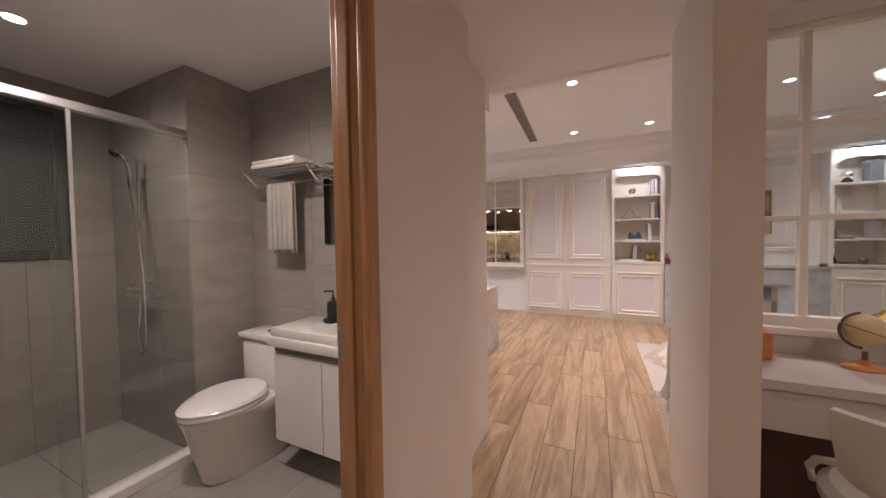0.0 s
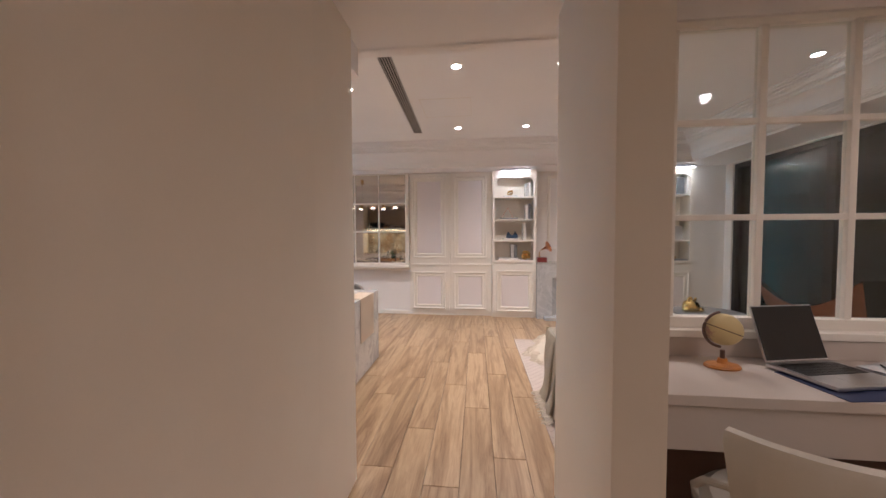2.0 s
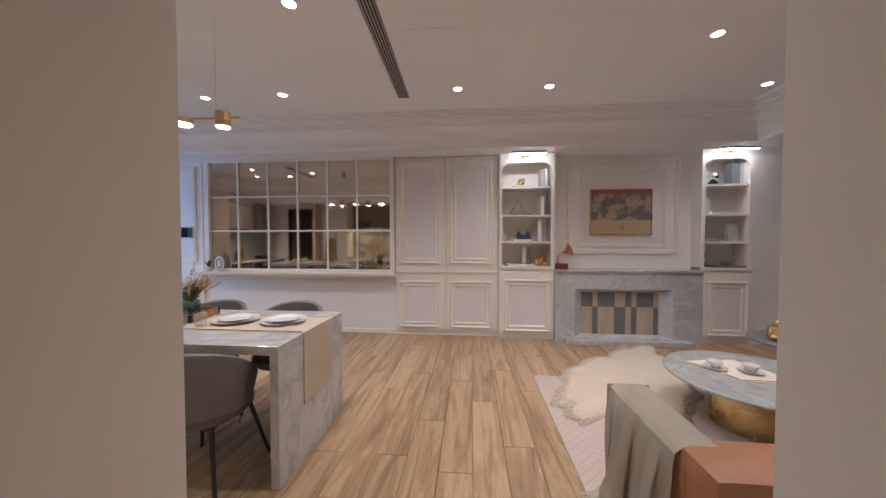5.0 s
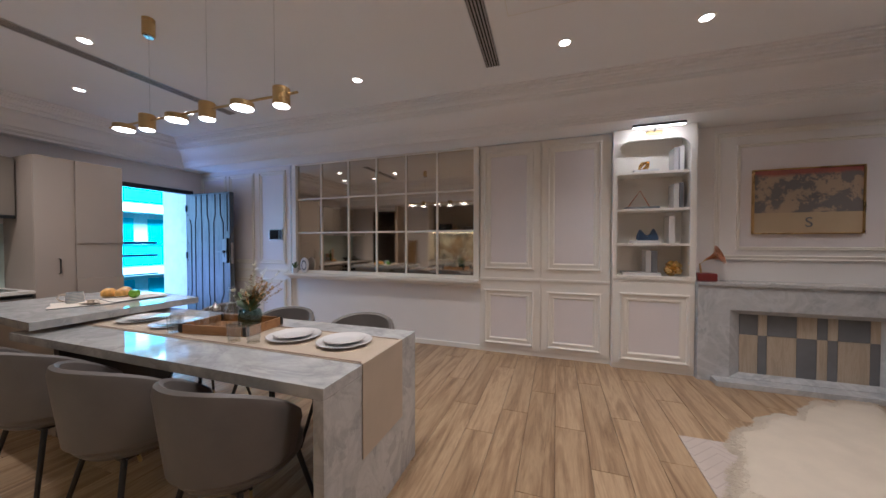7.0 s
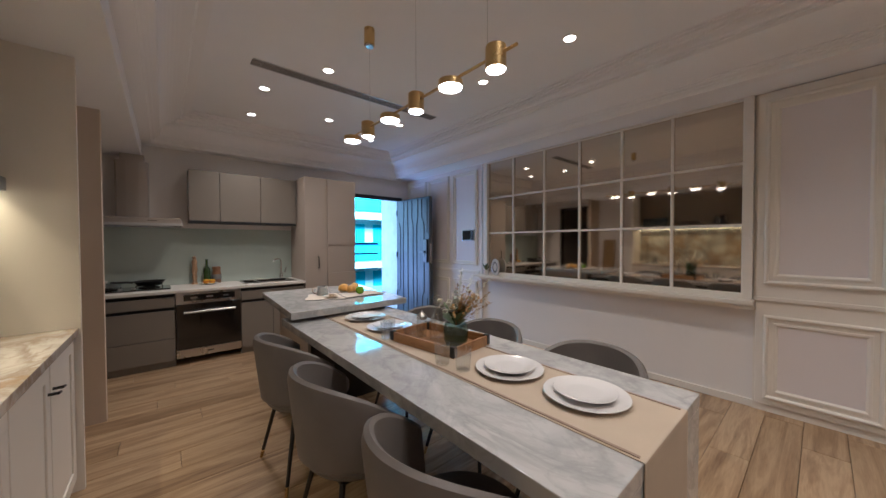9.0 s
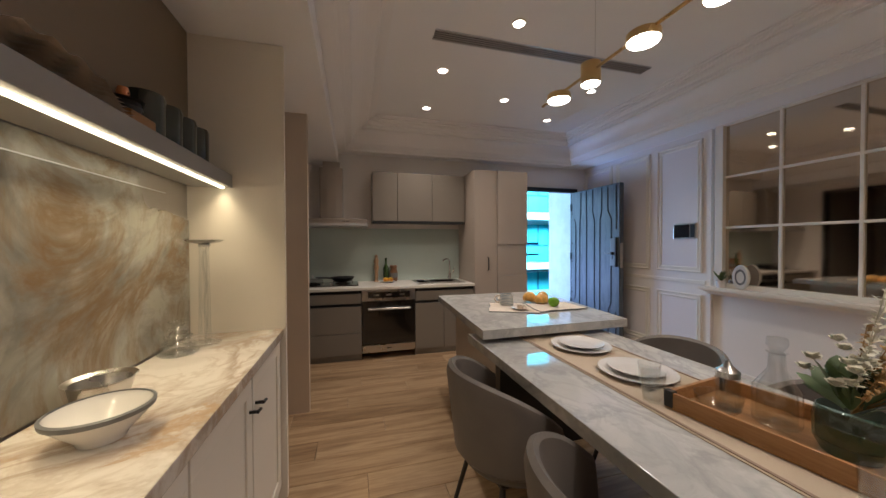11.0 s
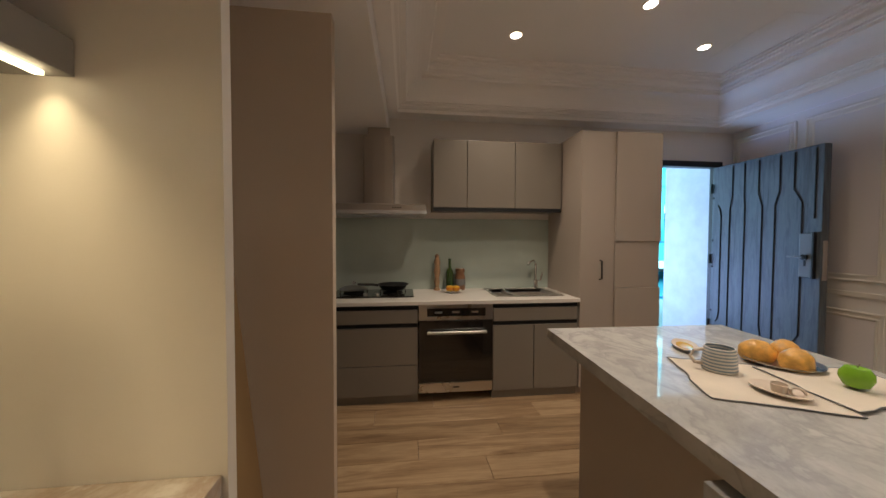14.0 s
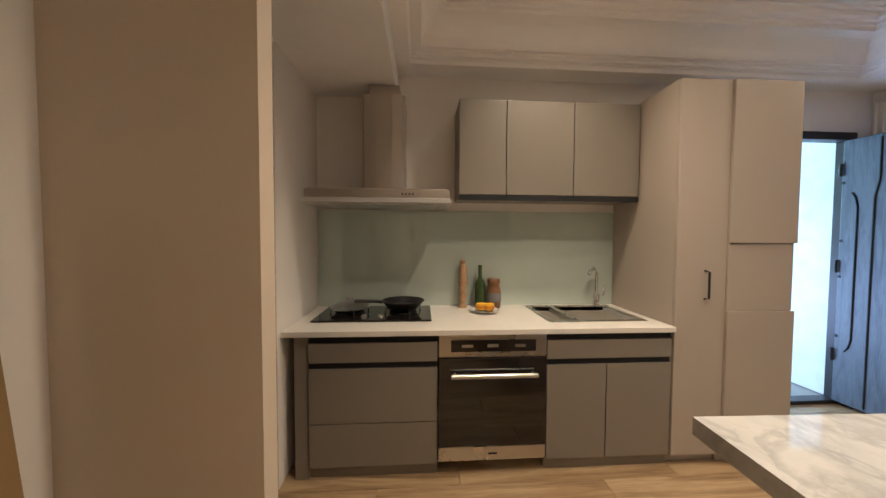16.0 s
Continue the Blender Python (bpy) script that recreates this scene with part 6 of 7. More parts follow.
# the second bookcase
book(3.47, 6.47, 2.017, 0.16, 0.1, 0.27, M["slate"], "dark box leaning on the top shelf", 15)
book(3.55, 6.46, 2.017, 0.03, 0.17, 0.27, M["china"], "tall white book on the top shelf")
gl = thing("chrome_ball", 3.22, 6.45, 2.017, "chrome ball ornament on a dark stand", "ornament")
part("stand", lathe([(0, 0), (0.05, 0), (0.055, 0.03), (0.03, 0.06), (0, 0.06)], 24), M["black"], gl, smooth=True)
bm = bmesh.new()
bmesh.ops.create_uvsphere(bm, u_segments=24, v_segments=14, radius=0.06, matrix=Matrix.Translation((0, 0, 0.11)))
part("ball", bm, M["chrome"], gl, smooth=True)
book(3.12, 6.46, 1.646, 0.05, 0.16, 0.18, M["china"], "short white book on the shelf")
book(3.3, 6.44, 1.646, 0.3, 0.18, 0.028, M["china"], "flat white book lying on the shelf")
book(3.47, 6.47, 1.293, 0.14, 0.05, 0.22, M["pale_grey"], "white framed card standing on the shelf", 10)
book(3.18, 6.45, 1.293, 0.18, 0.16, 0.022, M["slate"], "flat dark book lying on the shelf")
br = thing("bird_ornament", 3.12, 6.45, 1.316, "small brass bird ornament on a book", "ornament")
part("body", lathe([(0, 0), (0.018, 0.004), (0.024, 0.03), (0.014, 0.06), (0.018, 0.075), (0, 0.09)], 18), M["brass"], br, smooth=True)
book(3.36, 6.43, 0.965, 0.38, 0.2, 0.02, M["slate"], "flat dark tray book on the shelf")
dif = thing("reed_diffuser", 3.11, 6.44, 0.965, "small dark reed diffuser bottle with sticks", "diffuser")
part("bottle", lathe([(0, 0), (0.025, 0), (0.026, 0.06), (0.012, 0.075), (0.012, 0.09), (0, 0.09)], 18), M["black"], dif, smooth=True)
for a in (-0.35, -0.1, 0.2, 0.45):
    part("reed", rod((0, 0, 0.08), (0.16 * math.sin(a), 0.02, 0.08 + 0.15 * math.cos(a)), 0.002, seg=6), M["desk_dark"], dif)
lb = thing("lidded_bowl", 3.38, 6.43, 0.985, "small round brass lidded bowl", "bowl")
part("bowl", lathe([(0, 0), (0.03, 0), (0.05, 0.025), (0.045, 0.045), (0.02, 0.055), (0.008, 0.06), (0.01, 0.07), (0, 0.072)], 24), M["brass"], lb, smooth=True)

# picture over the fireplace
pic = thing("framed_map", 2.11, 6.52, 1.38, "gilt-framed vintage world map with a red band and letter", "picture")
for a in ((-0.395, 0.395, 0.0, 0.012), (-0.395, 0.395, 0.6, 0.612), (-0.395, -0.383, 0.012, 0.6), (0.383, 0.395, 0.012, 0.6)):
    part("frame", slab(a[0], a[1], -0.035, -0.002, a[2], a[3], 0.003), M["brass"], pic)
part("lower_print", slab(-0.383, 0.383, -0.022, -0.002, 0.012, 0.2), M["map_cream"], pic, "cream printed panel")
part("map_print", slab(-0.383, 0.383, -0.0215, -0.002, 0.2, 0.6), M["map"], pic, "grey and tan world map")
font = bpy.data.curves.new("letter", "FONT")
font.body, font.size, font.extrude, font.align_x = "S", 0.13, 0.0015, "CENTER"
tmp = new("letter_curve", font)
bpy.context.view_layer.update()
mesh = bpy.data.meshes.new_from_object(tmp.evaluated_get(bpy.context.evaluated_depsgraph_get()))
bpy.data.objects.remove(tmp)
mesh.materials.clear()
mesh.materials.append(M["slate"])
let = new("letter", mesh)
let.parent = pic
let.matrix_basis = pose(0.02, -0.0245, 0.065, 90, 0, 0)

# ---- living area ----
rug = thing("rug", 2.0, 4.0, 0, "beige wool rug with a worn chevron pattern", "rug")
bm = slab(0.72, 3.6, 2.75, 5.13, 0.0, 0.009, 0.003)
wpart("weave", bm, M["rug_chevron"], rug)

skin = thing("sheepskin", 1.55, 5.0, 0.01, "fluffy cream sheepskin lying across the rug", "sheepskin")
bm = bmesh.new()
NA, NR = 72, 12
frng = random.Random(11)
grid = []
for i in range(NR + 1):
    f = i / NR
    row = []
    for k in range(NA):
        a = 2 * math.pi * k / NA
        rad = 1 + 0.10 * math.sin(3 * a + 1) + 0.07 * math.sin(5 * a) + 0.05 * math.sin(11 * a) + 0.03 * math.sin(23 * a)
        px, py = 1.05 * rad * f * math.cos(a), 0.48 * rad * f * math.sin(a)
        z = 0.034 * (1 - f ** 6) + 0.012 * noise.noise(Vector((px * 7, py * 7, 0))) + 0.004
        row.append(bm.verts.new((px, py, max(z, 0.002) if i < NR else 0.0)))
    grid.append(row)
for a, b in zip(grid, grid[1:]):
    for k in range(NA):
        j = (k + 1) % NA
        bm.faces.new((a[k], a[j], b[j], b[k]))
bmesh.ops.remove_doubles(bm, verts=bm.verts, dist=0.0005)
ob = part("hide", bm, M["fur"], skin, smooth=True)
bm = bmesh.new()
for i in range(6000):
    a, f = frng.uniform(0, 6.283), 1 - 0.16 * frng.random() ** 1.5
    rad = 1 + 0.10 * math.sin(3 * a + 1) + 0.07 * math.sin(5 * a) + 0.05 * math.sin(11 * a) + 0.03 * math.sin(23 * a)
    px, py = 1.05 * rad * f * math.cos(a), 0.48 * rad * f * math.sin(a)
    z = 0.028 * (1 - f ** 6)
    d = Vector((math.cos(a) * f + frng.uniform(-0.6, 0.6), math.sin(a) * f + frng.uniform(-0.6, 0.6), 0.14 - 0.10 * f ** 4)).normalized()
    s = d.cross(Vector((0, 0, 1))).normalized() * frng.uniform(0.0012, 0.0028)
    p, L = Vector((px, py, z)), frng.uniform(0.025, 0.05)
    bm.faces.new([bm.verts.new(q) for q in (p - s, p + s, p + d * L * 0.6 + s * 0.7 + Vector((0, 0, 0.003)), p + d * L)])
tuft = part("wool", bm, M["fur"], skin)
tuft["kind"] = "stuff"
skin.matrix_basis = pose(1.62, 5.12, 0.01, 0, 0, 52)

cof = thing("coffee_table", 2.12, 4.41, 0, "round grey marble coffee table on a brass cone base", "coffee table")
part("tabletop", lathe([(0, 0.33), (0.525, 0.33), (0.54, 0.336), (0.54, 0.348), (0.53, 0.355), (0, 0.355)], 64), M["marble_table"], cof, smooth=True)
part("base", lathe([(0, 0.012), (0.27, 0.012), (0.272, 0.02), (0.2, 0.32), (0.2, 0.33), (0, 0.33)], 64), M["brass"], cof, smooth=True)
nap = napkin("napkin", [(1.8, 4.66), (1.95, 4.3), (2.32, 4.28), (2.2, 4.72)], 0.3555, "white cotton napkin with a red stripe border", M["napkin"])
for a, b in (((1.82, 4.64), (1.96, 4.32)), ((1.97, 4.32), (2.3, 4.3))):
    part("stripe", pipe(bmesh.new(), [(a[0] - 1.8, a[1] - 4.66, 0.0036), (b[0] - 1.8, b[1] - 4.66, 0.0036)], 0.0035, 5), M["dark_red"], nap)
for x, y in ((1.93, 4.52), (2.13, 4.46)):
    c = thing("teacup", x, y, 0.3595, "white china teacup on its saucer", "cup", "teacups")
    part("saucer", lathe([(0, 0), (0.04, 0), (0.075, 0.012), (0.076, 0.015), (0.04, 0.006), (0, 0.005)], 36), M["china"], c, smooth=True)
    part("cup", lathe([(0.02, 0.006), (0.024, 0.012), (0.045, 0.04), (0.05, 0.058), (0.047, 0.058), (0.042, 0.04), (0.02, 0.016), (0, 0.015)], 36), M["china"], c, smooth=True)
    part("handle", pipe(bmesh.new(), [(-0.044, 0.0, 0.048), (-0.064, 0.0, 0.05), (-0.068, 0.0, 0.035), (-0.04, 0.0, 0.026)], 0.004, 8), M["china"], c, smooth=True)

st2 = thing("side_table", 2.98, 4.98, 0, "round slate-grey side table on a metal stem", "side table")
part("tabletop", lathe([(0, 0.42), (0.37, 0.42), (0.38, 0.427), (0.38, 0.44), (0.37, 0.445), (0, 0.445)], 56), M["slate_top"], st2, smooth=True)
part("stem", rod((0, 0, 0.012), (0, 0, 0.42), 0.022), M["steel"], st2, smooth=True)
part("foot", lathe([(0, 0), (0.2, 0), (0.205, 0.008), (0.03, 0.014), (0, 0.014)], 40), M["steel"], st2, smooth=True)
frog = thing("gold_teapot", 2.8, 5.02, 0.445, "squat gold animal-shaped pot with a lid knob", "ornament")
bm = bmesh.new()
bmesh.ops.create_uvsphere(bm, u_segments=28, v_segments=16, radius=1)
for v in bm.verts:
    w = 1 + 0.16 * math.sin(3.2 * v.co.x + 1) * (1 - abs(v.co.z))
    v.co = Vector((v.co.x * 0.13 * w, v.co.y * 0.11 * w, max(v.co.z, -0.75) * 0.1 + 0.075))
part("body", bm, M["gold"], frog, smooth=True)
part("lid", lathe([(0.05, 0.165), (0.04, 0.185), (0.02, 0.192), (0.018, 0.2), (0.028, 0.21), (0.02, 0.225), (0, 0.228)], 24), M["gold"], frog, smooth=True)
for sx in (-1, 1):
    bm = bmesh.new()
    bmesh.ops.create_uvsphere(bm, u_segments=14, v_segments=10, radius=0.024, matrix=Matrix.Translation((sx * 0.05, -0.03, 0.19)) @ Matrix.Diagonal((0.8, 0.8, 1.3, 1)))
    part("ear", bm, M["gold"], frog, smooth=True)
    bm = bmesh.new()
    bmesh.ops.create_uvsphere(bm, u_segments=16, v_segments=10, radius=0.05, matrix=Matrix.Translation((sx * 0.1, -0.06, 0.04)) @ Matrix.Diagonal((1, 1.2, 0.75, 1)))
    part("foot", bm, M["gold"], frog, smooth=True)

frog.scale = (0.78, 0.78, 0.78)

bf = thing("butterfly_chair", 3.55, 4.35, 0, "tan leather butterfly chair on a bent black rod frame", "chair", turn=120)
bm = bmesh.new()
NU = 14
g2 = []
for i in range(NU + 1):
    u = i / NU
    row = []
    for k in range(NU + 1):
        v = 2 * k / NU - 1
        yy = -0.36 + 0.76 * u
        zz = 0.40 - 0.28 * math.sin(math.pi * min(1, u * 1.15)) * (1 - 0.5 * abs(v)) + 0.62 * max(0, u - 0.45) ** 1.2 + (0.16 + 0.12 * u) * v * v
        row.append(bm.verts.new((0.36 * v * (1 - 0.08 * math.sin(math.pi * u)), yy, zz)))
    g2.append(row)
for a, b in zip(g2, g2[1:]):
    for k in range(NU):
        bm.faces.new((a[k], a[k + 1], b[k + 1], b[k]))
bmesh.ops.solidify(bm, geom=bm.faces[:], thickness=0.006)
part("sling", bm, M["tan"], bf, smooth=True)
for pts in ([(-0.36, 0.4, 0.98), (0.3, -0.3, 0.008), (-0.3, -0.3, 0.008), (0.36, 0.4, 0.98)], [(-0.36, -0.36, 0.56), (0.3, 0.3, 0.008), (-0.3, 0.3, 0.008), (0.36, -0.36, 0.56)]):
    part("frame", pipe(bmesh.new(), pts, 0.008, 8), M["black"], bf)

sofa = thing("sofa", 1.83, 3.37, 0, "low tan leather sofa seen from its side", "sofa")
part("base", slab(-0.98, 0.98, -0.36, 0.24, 0.1, 0.24, 0.03), M["tan"], sofa, smooth=True)
for x in (-0.48, 0.48):
    part("seat_cushion", slab(x - 0.36, x + 0.36, -0.18, 0.24, 0.24, 0.36, 0.04), M["tan"], sofa, smooth=True)
part("backrest", slab(-0.98, 0.98, -0.4, -0.2, 0.2, 0.6, 0.05), M["tan"], sofa, smooth=True)
for x in (-1.0, 0.86):
    part("armrest", slab(x + 0.02, x + 0.18, -0.37, 0.295, 0.1, 0.56, 0.03), M["tan"], sofa, smooth=True)
for x in (-0.93, 0.93):
    for y in (-0.3, 0.3):
        part("leg", rod((x, y, 0.009), (x, y, 0.1), 0.015, 0.02, 12), M["dark_metal"], sofa)

thr = thing("throw_blanket", 1.1, 3.45, 0.02, "smooth cream cotton throw draped over the sofa arm", "blanket")


def draped(path, y0, y1, nx, ny, ripple):
    """Cloth along a line of (x, z, looseness), rippling where it hangs free."""
    bm = bmesh.new()
    rows = []
    for i in range(nx + 1):
        f = i / nx * (len(path) - 1)
        k = min(int(f), len(path) - 2)
        f -= k
        x, z, w = (path[k][q] + (path[k + 1][q] - path[k][q]) * f for q in range(3))
        row = []
        for m in range(ny + 1):
            y = y0 + (y1 - y0) * m / ny
            wave = w * ripple * (math.sin(y * 26 + 1.4 * math.sin(z * 5)) + 0.5 * math.sin(y * 57 + z * 6))
            row.append(bm.verts.new((x + wave, y + 0.02 * w * math.sin(z * 7 + m), z + 0.002 * noise.noise(Vector((x * 9, y * 9, z * 9))))))
        rows.append(row)
    for a, b in zip(rows, rows[1:]):
        for k in range(ny):
            bm.faces.new((a[k], a[k + 1], b[k + 1], b[k]))
    bmesh.ops.solidify(bm, geom=bm.faces[:], thickness=0.005)
    return bm


OVER = [(0.765, 0.03, 1.0), (0.795, 0.12, 1.0), (0.805, 0.25, 0.9), (0.815, 0.4, 0.7), (0.826, 0.52, 0.3), (0.836, 0.562, 0.08), (0.855, 0.577, 0.0),
        (1.0, 0.577, 0.0), (1.02, 0.562, 0.03), (1.028, 0.5, 0.1), (1.032, 0.38, 0.15)]
wpart("cloth", draped(OVER, 3.15, 3.675, 80, 48, 0.016), M["throw"], thr, smooth=True)
# the corner that falls down the arm's front, with a slanting hem
bm = bmesh.new()
rows = []
for i in range(31):
    x = 0.822 + 0.205 * i / 30
    fall = 0.50 - 0.30 * i / 30
    rows.append([bm.verts.new((x, 3.678 + 0.014 * math.sin(x * 62 + q * 0.3) * q / 12 + 0.012 * q / 12, 0.577 - fall * q / 12)) for q in range(13)])
for a, b in zip(rows, rows[1:]):
    for k in range(12):
        bm.faces.new((a[k], a[k + 1], b[k + 1], b[k]))
bmesh.ops.solidify(bm, geom=bm.faces[:], thickness=0.005)
wpart("front_fall", bm, M["throw"], thr, smooth=True)
bm = bmesh.new()
for k in range(44):
    y = 3.15 + 0.012 * k
    pipe(bm, [(0.77, y, 0.04), (0.74 - 0.02 * math.sin(k), y - 0.01, 0.025), (0.71 + 0.02 * math.cos(k * 1.7), y + 0.01 * math.sin(k), 0.012)], 0.003, 4)
fr = wpart("fringe", bm, M["throw"], thr)
fr["kind"] = "stuff"

# plant on the balcony
pl = thing("balcony_plant", 4.75, 3.6, 0, "dark leafy plant out on the balcony", "plant")
part("pot", lathe([(0, -0.01), (0.14, -0.01), (0.18, 0.3), (0.17, 0.3), (0.13, 0.02), (0, 0.02)], 24), M["slate"], pl, smooth=True)
for i in range(40):
    a, el = rng.uniform(0, 6.28), rng.uniform(0.2, 1.4)
    d = Vector((math.cos(a) * math.cos(el), math.sin(a) * math.cos(el), math.sin(el)))
    bm = bmesh.new()
    leaf_blade(bm, Vector((0, 0, 0.3)) + d * rng.uniform(0, 0.35), d, rng.uniform(0.18, 0.3), 0.035, Vector((-d.x * 0.3, -d.y * 0.3, 1)).normalized())
    part("leaf", bm, M["leaf"], pl)

# ---- study ----
desk = thing("desk", 1.6, 2.23, 0, "pale built-in desk with a drawer front and dark legroom panel", "desk")
wpart("top", slab(0.788, 3.3, 2.06, 2.498, 0.745, 0.785, 0.003), M["desk"], desk)
wpart("drawer_front", slab(0.788, 2.2, 2.075, 2.095, 0.575, 0.74, 0.002), M["desk"], desk)
wpart("drawer_front", slab(2.205, 3.3, 2.075, 2.095, 0.575, 0.74, 0.002), M["desk"], desk)
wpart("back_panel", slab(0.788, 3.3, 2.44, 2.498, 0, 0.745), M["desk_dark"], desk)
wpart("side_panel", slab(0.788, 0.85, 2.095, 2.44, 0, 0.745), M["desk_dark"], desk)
wpart("upstand", slab(0.788, 2.36, 2.47, 2.498, 0.785, 0.875, 0.003), M["desk"], desk)
glo = thing("globe", 1.285, 2.34, 0.785, "small antique-yellow desk globe on an orange wooden foot", "globe")
part("foot", lathe([(0, 0), (0.062, 0), (0.065, 0.006), (0.058, 0.014), (0.02, 0.02), (0.016, 0.04), (0, 0.04)], 32, sx=1.1, sy=0.75), M["orange_wood"], glo, smooth=True)
part("stem", rod((0, 0, 0.03), (0, 0, 0.075), 0.009), M["desk_dark"], glo)
part("meridian", pipe(bmesh.new(), [(0.076 * math.sin(a) - 0.002, 0, 0.165 - 0.076 * math.cos(a)) for a in (-0.1 - k * 0.15 for k in range(20))], 0.006, 8), M["desk_dark"], glo, smooth=True)
bm = bmesh.new()
bmesh.ops.create_uvsphere(bm, u_segments=36, v_segments=20, radius=0.067, matrix=Matrix.Translation((0, 0, 0.165)))
part("ball", bm, M["globe"], glo, smooth=True)
bm = lathe([(0.0672, -0.002), (0.0682, 0), (0.0672, 0.002)], 40, at=(0, 0, 0.165))
bmesh.ops.rotate(bm, verts=bm.verts, cent=(0, 0, 0.165), matrix=Matrix.Rotation(radians(20), 3, "Y"))
part("equator", bm, M["desk_dark"], glo)

lap = thing("laptop", 1.64, 2.265, 0.788, "open silver laptop with a dark screen on the desk", "laptop", turn=12)
part("base", slab(-0.155, 0.155, -0.12, 0.12, 0.004, 0.02, 0.004), M["alu"], lap)
kb = part("keyboard", slab(-0.14, 0.14, -0.02, 0.09, 0.0195, 0.0205), M["black"], lap)
for r in range(5):
    for c in range(13):
        part("key", slab(-0.138 + c * 0.0214, -0.138 + c * 0.0214 + 0.0185, -0.018 + r * 0.0215, -0.018 + r * 0.0215 + 0.018, 0.0205, 0.022), M["black"], kb)
part("trackpad", slab(-0.05, 0.05, -0.11, -0.035, 0.0195, 0.0204), M["alu"], lap)
bm = slab(-0.155, 0.155, -0.004, 0.004, 0, 0.24, 0.003)
bmesh.ops.rotate(bm, verts=bm.verts, cent=(0, 0, 0), matrix=Matrix.Rotation(radians(-18), 3, "X"))
bmesh.ops.translate(bm, verts=bm.verts, vec=(0, 0.122, 0.02))
lid2 = part("lid", bm, M["alu"], lap)
bm = slab(-0.15, 0.15, -0.006, -0.0042, 0.006, 0.234)
bmesh.ops.rotate(bm, verts=bm.verts, cent=(0, 0, 0), matrix=Matrix.Rotation(radians(-18), 3, "X"))
bmesh.ops.translate(bm, verts=bm.verts, vec=(0, 0.122, 0.02))
part("screen", bm, M["screen"], lid2, "dark glossy screen")
pad = thing("desk_mat", 1.69, 2.235, 0.785, "dark blue mat under the laptop", "mat", turn=8)
part("sheet", slab(-0.22, 0.24, -0.15, 0.1, 0, 0.003, 0.001), M["navy"], pad)
nb = thing("notebook", 1.98, 2.28, 0.785, "dark notebook lying on the desk", "notebook", turn=20)
part("cover", slab(-0.1, 0.1, -0.14, 0.14, 0, 0.012, 0.002), M["pale_grey"], nb)
pen = thing("pen", 1.9, 2.32, 0.797, "slim black pen on the notebook", "pen", turn=60)
part("barrel", rod((-0.07, 0, 0.005), (0.07, 0, 0.005), 0.004, 0.0035, 10), M["black"], pen)
bk = thing("bookend", 0.94, 2.36, 0.785, "orange-brown wooden block on the desk", "ornament")
part("block", slab(-0.05, 0.05, -0.05, 0.05, 0, 0.13, 0.02), M["orange_wood"], bk, smooth=True)

sch = thing("study_chair", 1.24, 1.94, 0, "pale curved-shell desk chair with dark arms", "chair", turn=184)
part("backrest", shell(bmesh.new(), 0.265, 0.03, radians(12), radians(168), 0.52, 0.80, dip=0.02), M["study_chair"], sch, smooth=True)
part("seat", lathe([(0, 0.38), (0.22, 0.385), (0.25, 0.41), (0.25, 0.44), (0.22, 0.465), (0, 0.47)], 36), M["study_chair"], sch, smooth=True)
for sx in (-1, 1):
    part("armrest", pipe(bmesh.new(), [(sx * 0.25, 0.06, 0.60), (sx * 0.262, -0.04, 0.55), (sx * 0.25, -0.1, 0.49), (sx * 0.23, -0.12, 0.43)], 0.013, 10), M["study_chair"], sch, smooth=True)
part("stem", rod((0, 0, 0.06), (0, 0, 0.385), 0.025), M["dark_metal"], sch)
for k in range(5):
    a = k * 2 * math.pi / 5
    lg = part("leg", rod((0, 0, 0.075), (0.25 * math.cos(a), 0.25 * math.sin(a), 0.05), 0.02, 0.014, 10), M["dark_metal"], sch)
    part("caster", rod((0.25 * math.cos(a) - 0.012, 0.25 * math.sin(a), 0.025), (0.25 * math.cos(a) + 0.012, 0.25 * math.sin(a), 0.025), 0.025, seg=14), M["black"], lg)

# ---- bathroom ----
van = thing("vanity", -1.1, 1.95, 0.2, "glossy white wall-hung vanity with a ceramic basin", "vanity")
wpart("body", slab(-1.44, -0.7, 1.645, 1.943, 0.2, 0.76, 0.003), M["gloss_white"], van)
for x0, x1 in ((-1.44, -1.07), (-1.067, -0.7)):
    wpart("door", slab(x0 + 0.002, x1, 1.625, 1.645, 0.205, 0.715, 0.003), M["gloss_white"], van)
wpart("finger_rail", slab(-1.44, -0.7, 1.635, 1.644, 0.722, 0.76), M["cab_grey"], van)
wpart("basin_rim", slab(-1.46, -0.69, 1.6, 1.943, 0.76, 0.815, 0.01), M["porcelain"], van, smooth=True)
wpart("basin_slab", slab(-1.45, -0.7, 1.615, 1.94, 0.8155, 0.865, 0.012), M["porcelain"], van, smooth=True)
wpart("bowl", lathe([(0.2, 0.001), (0.195, 0.004), (0.17, 0.002), (0, 0.0015)], 36, at=(-1.05, 1.77, 0.865), sy=0.7), M["pale_grey"], van, smooth=True)
sp = thing("soap_dispenser", -1.2, 1.86, 0.866, "matte black soap pump bottle on a dark tray", "soap dispenser")
part("tray", lathe([(0, 0), (0.06, 0), (0.062, 0.012), (0.055, 0.006), (0, 0.006)], 24), M["black"], sp, smooth=True)
part("bottle", lathe([(0, 0.006), (0.034, 0.006), (0.037, 0.02), (0.037, 0.11), (0.03, 0.125), (0.012, 0.132), (0.012, 0.15), (0, 0.15)], 24), M["black"], sp, smooth=True)
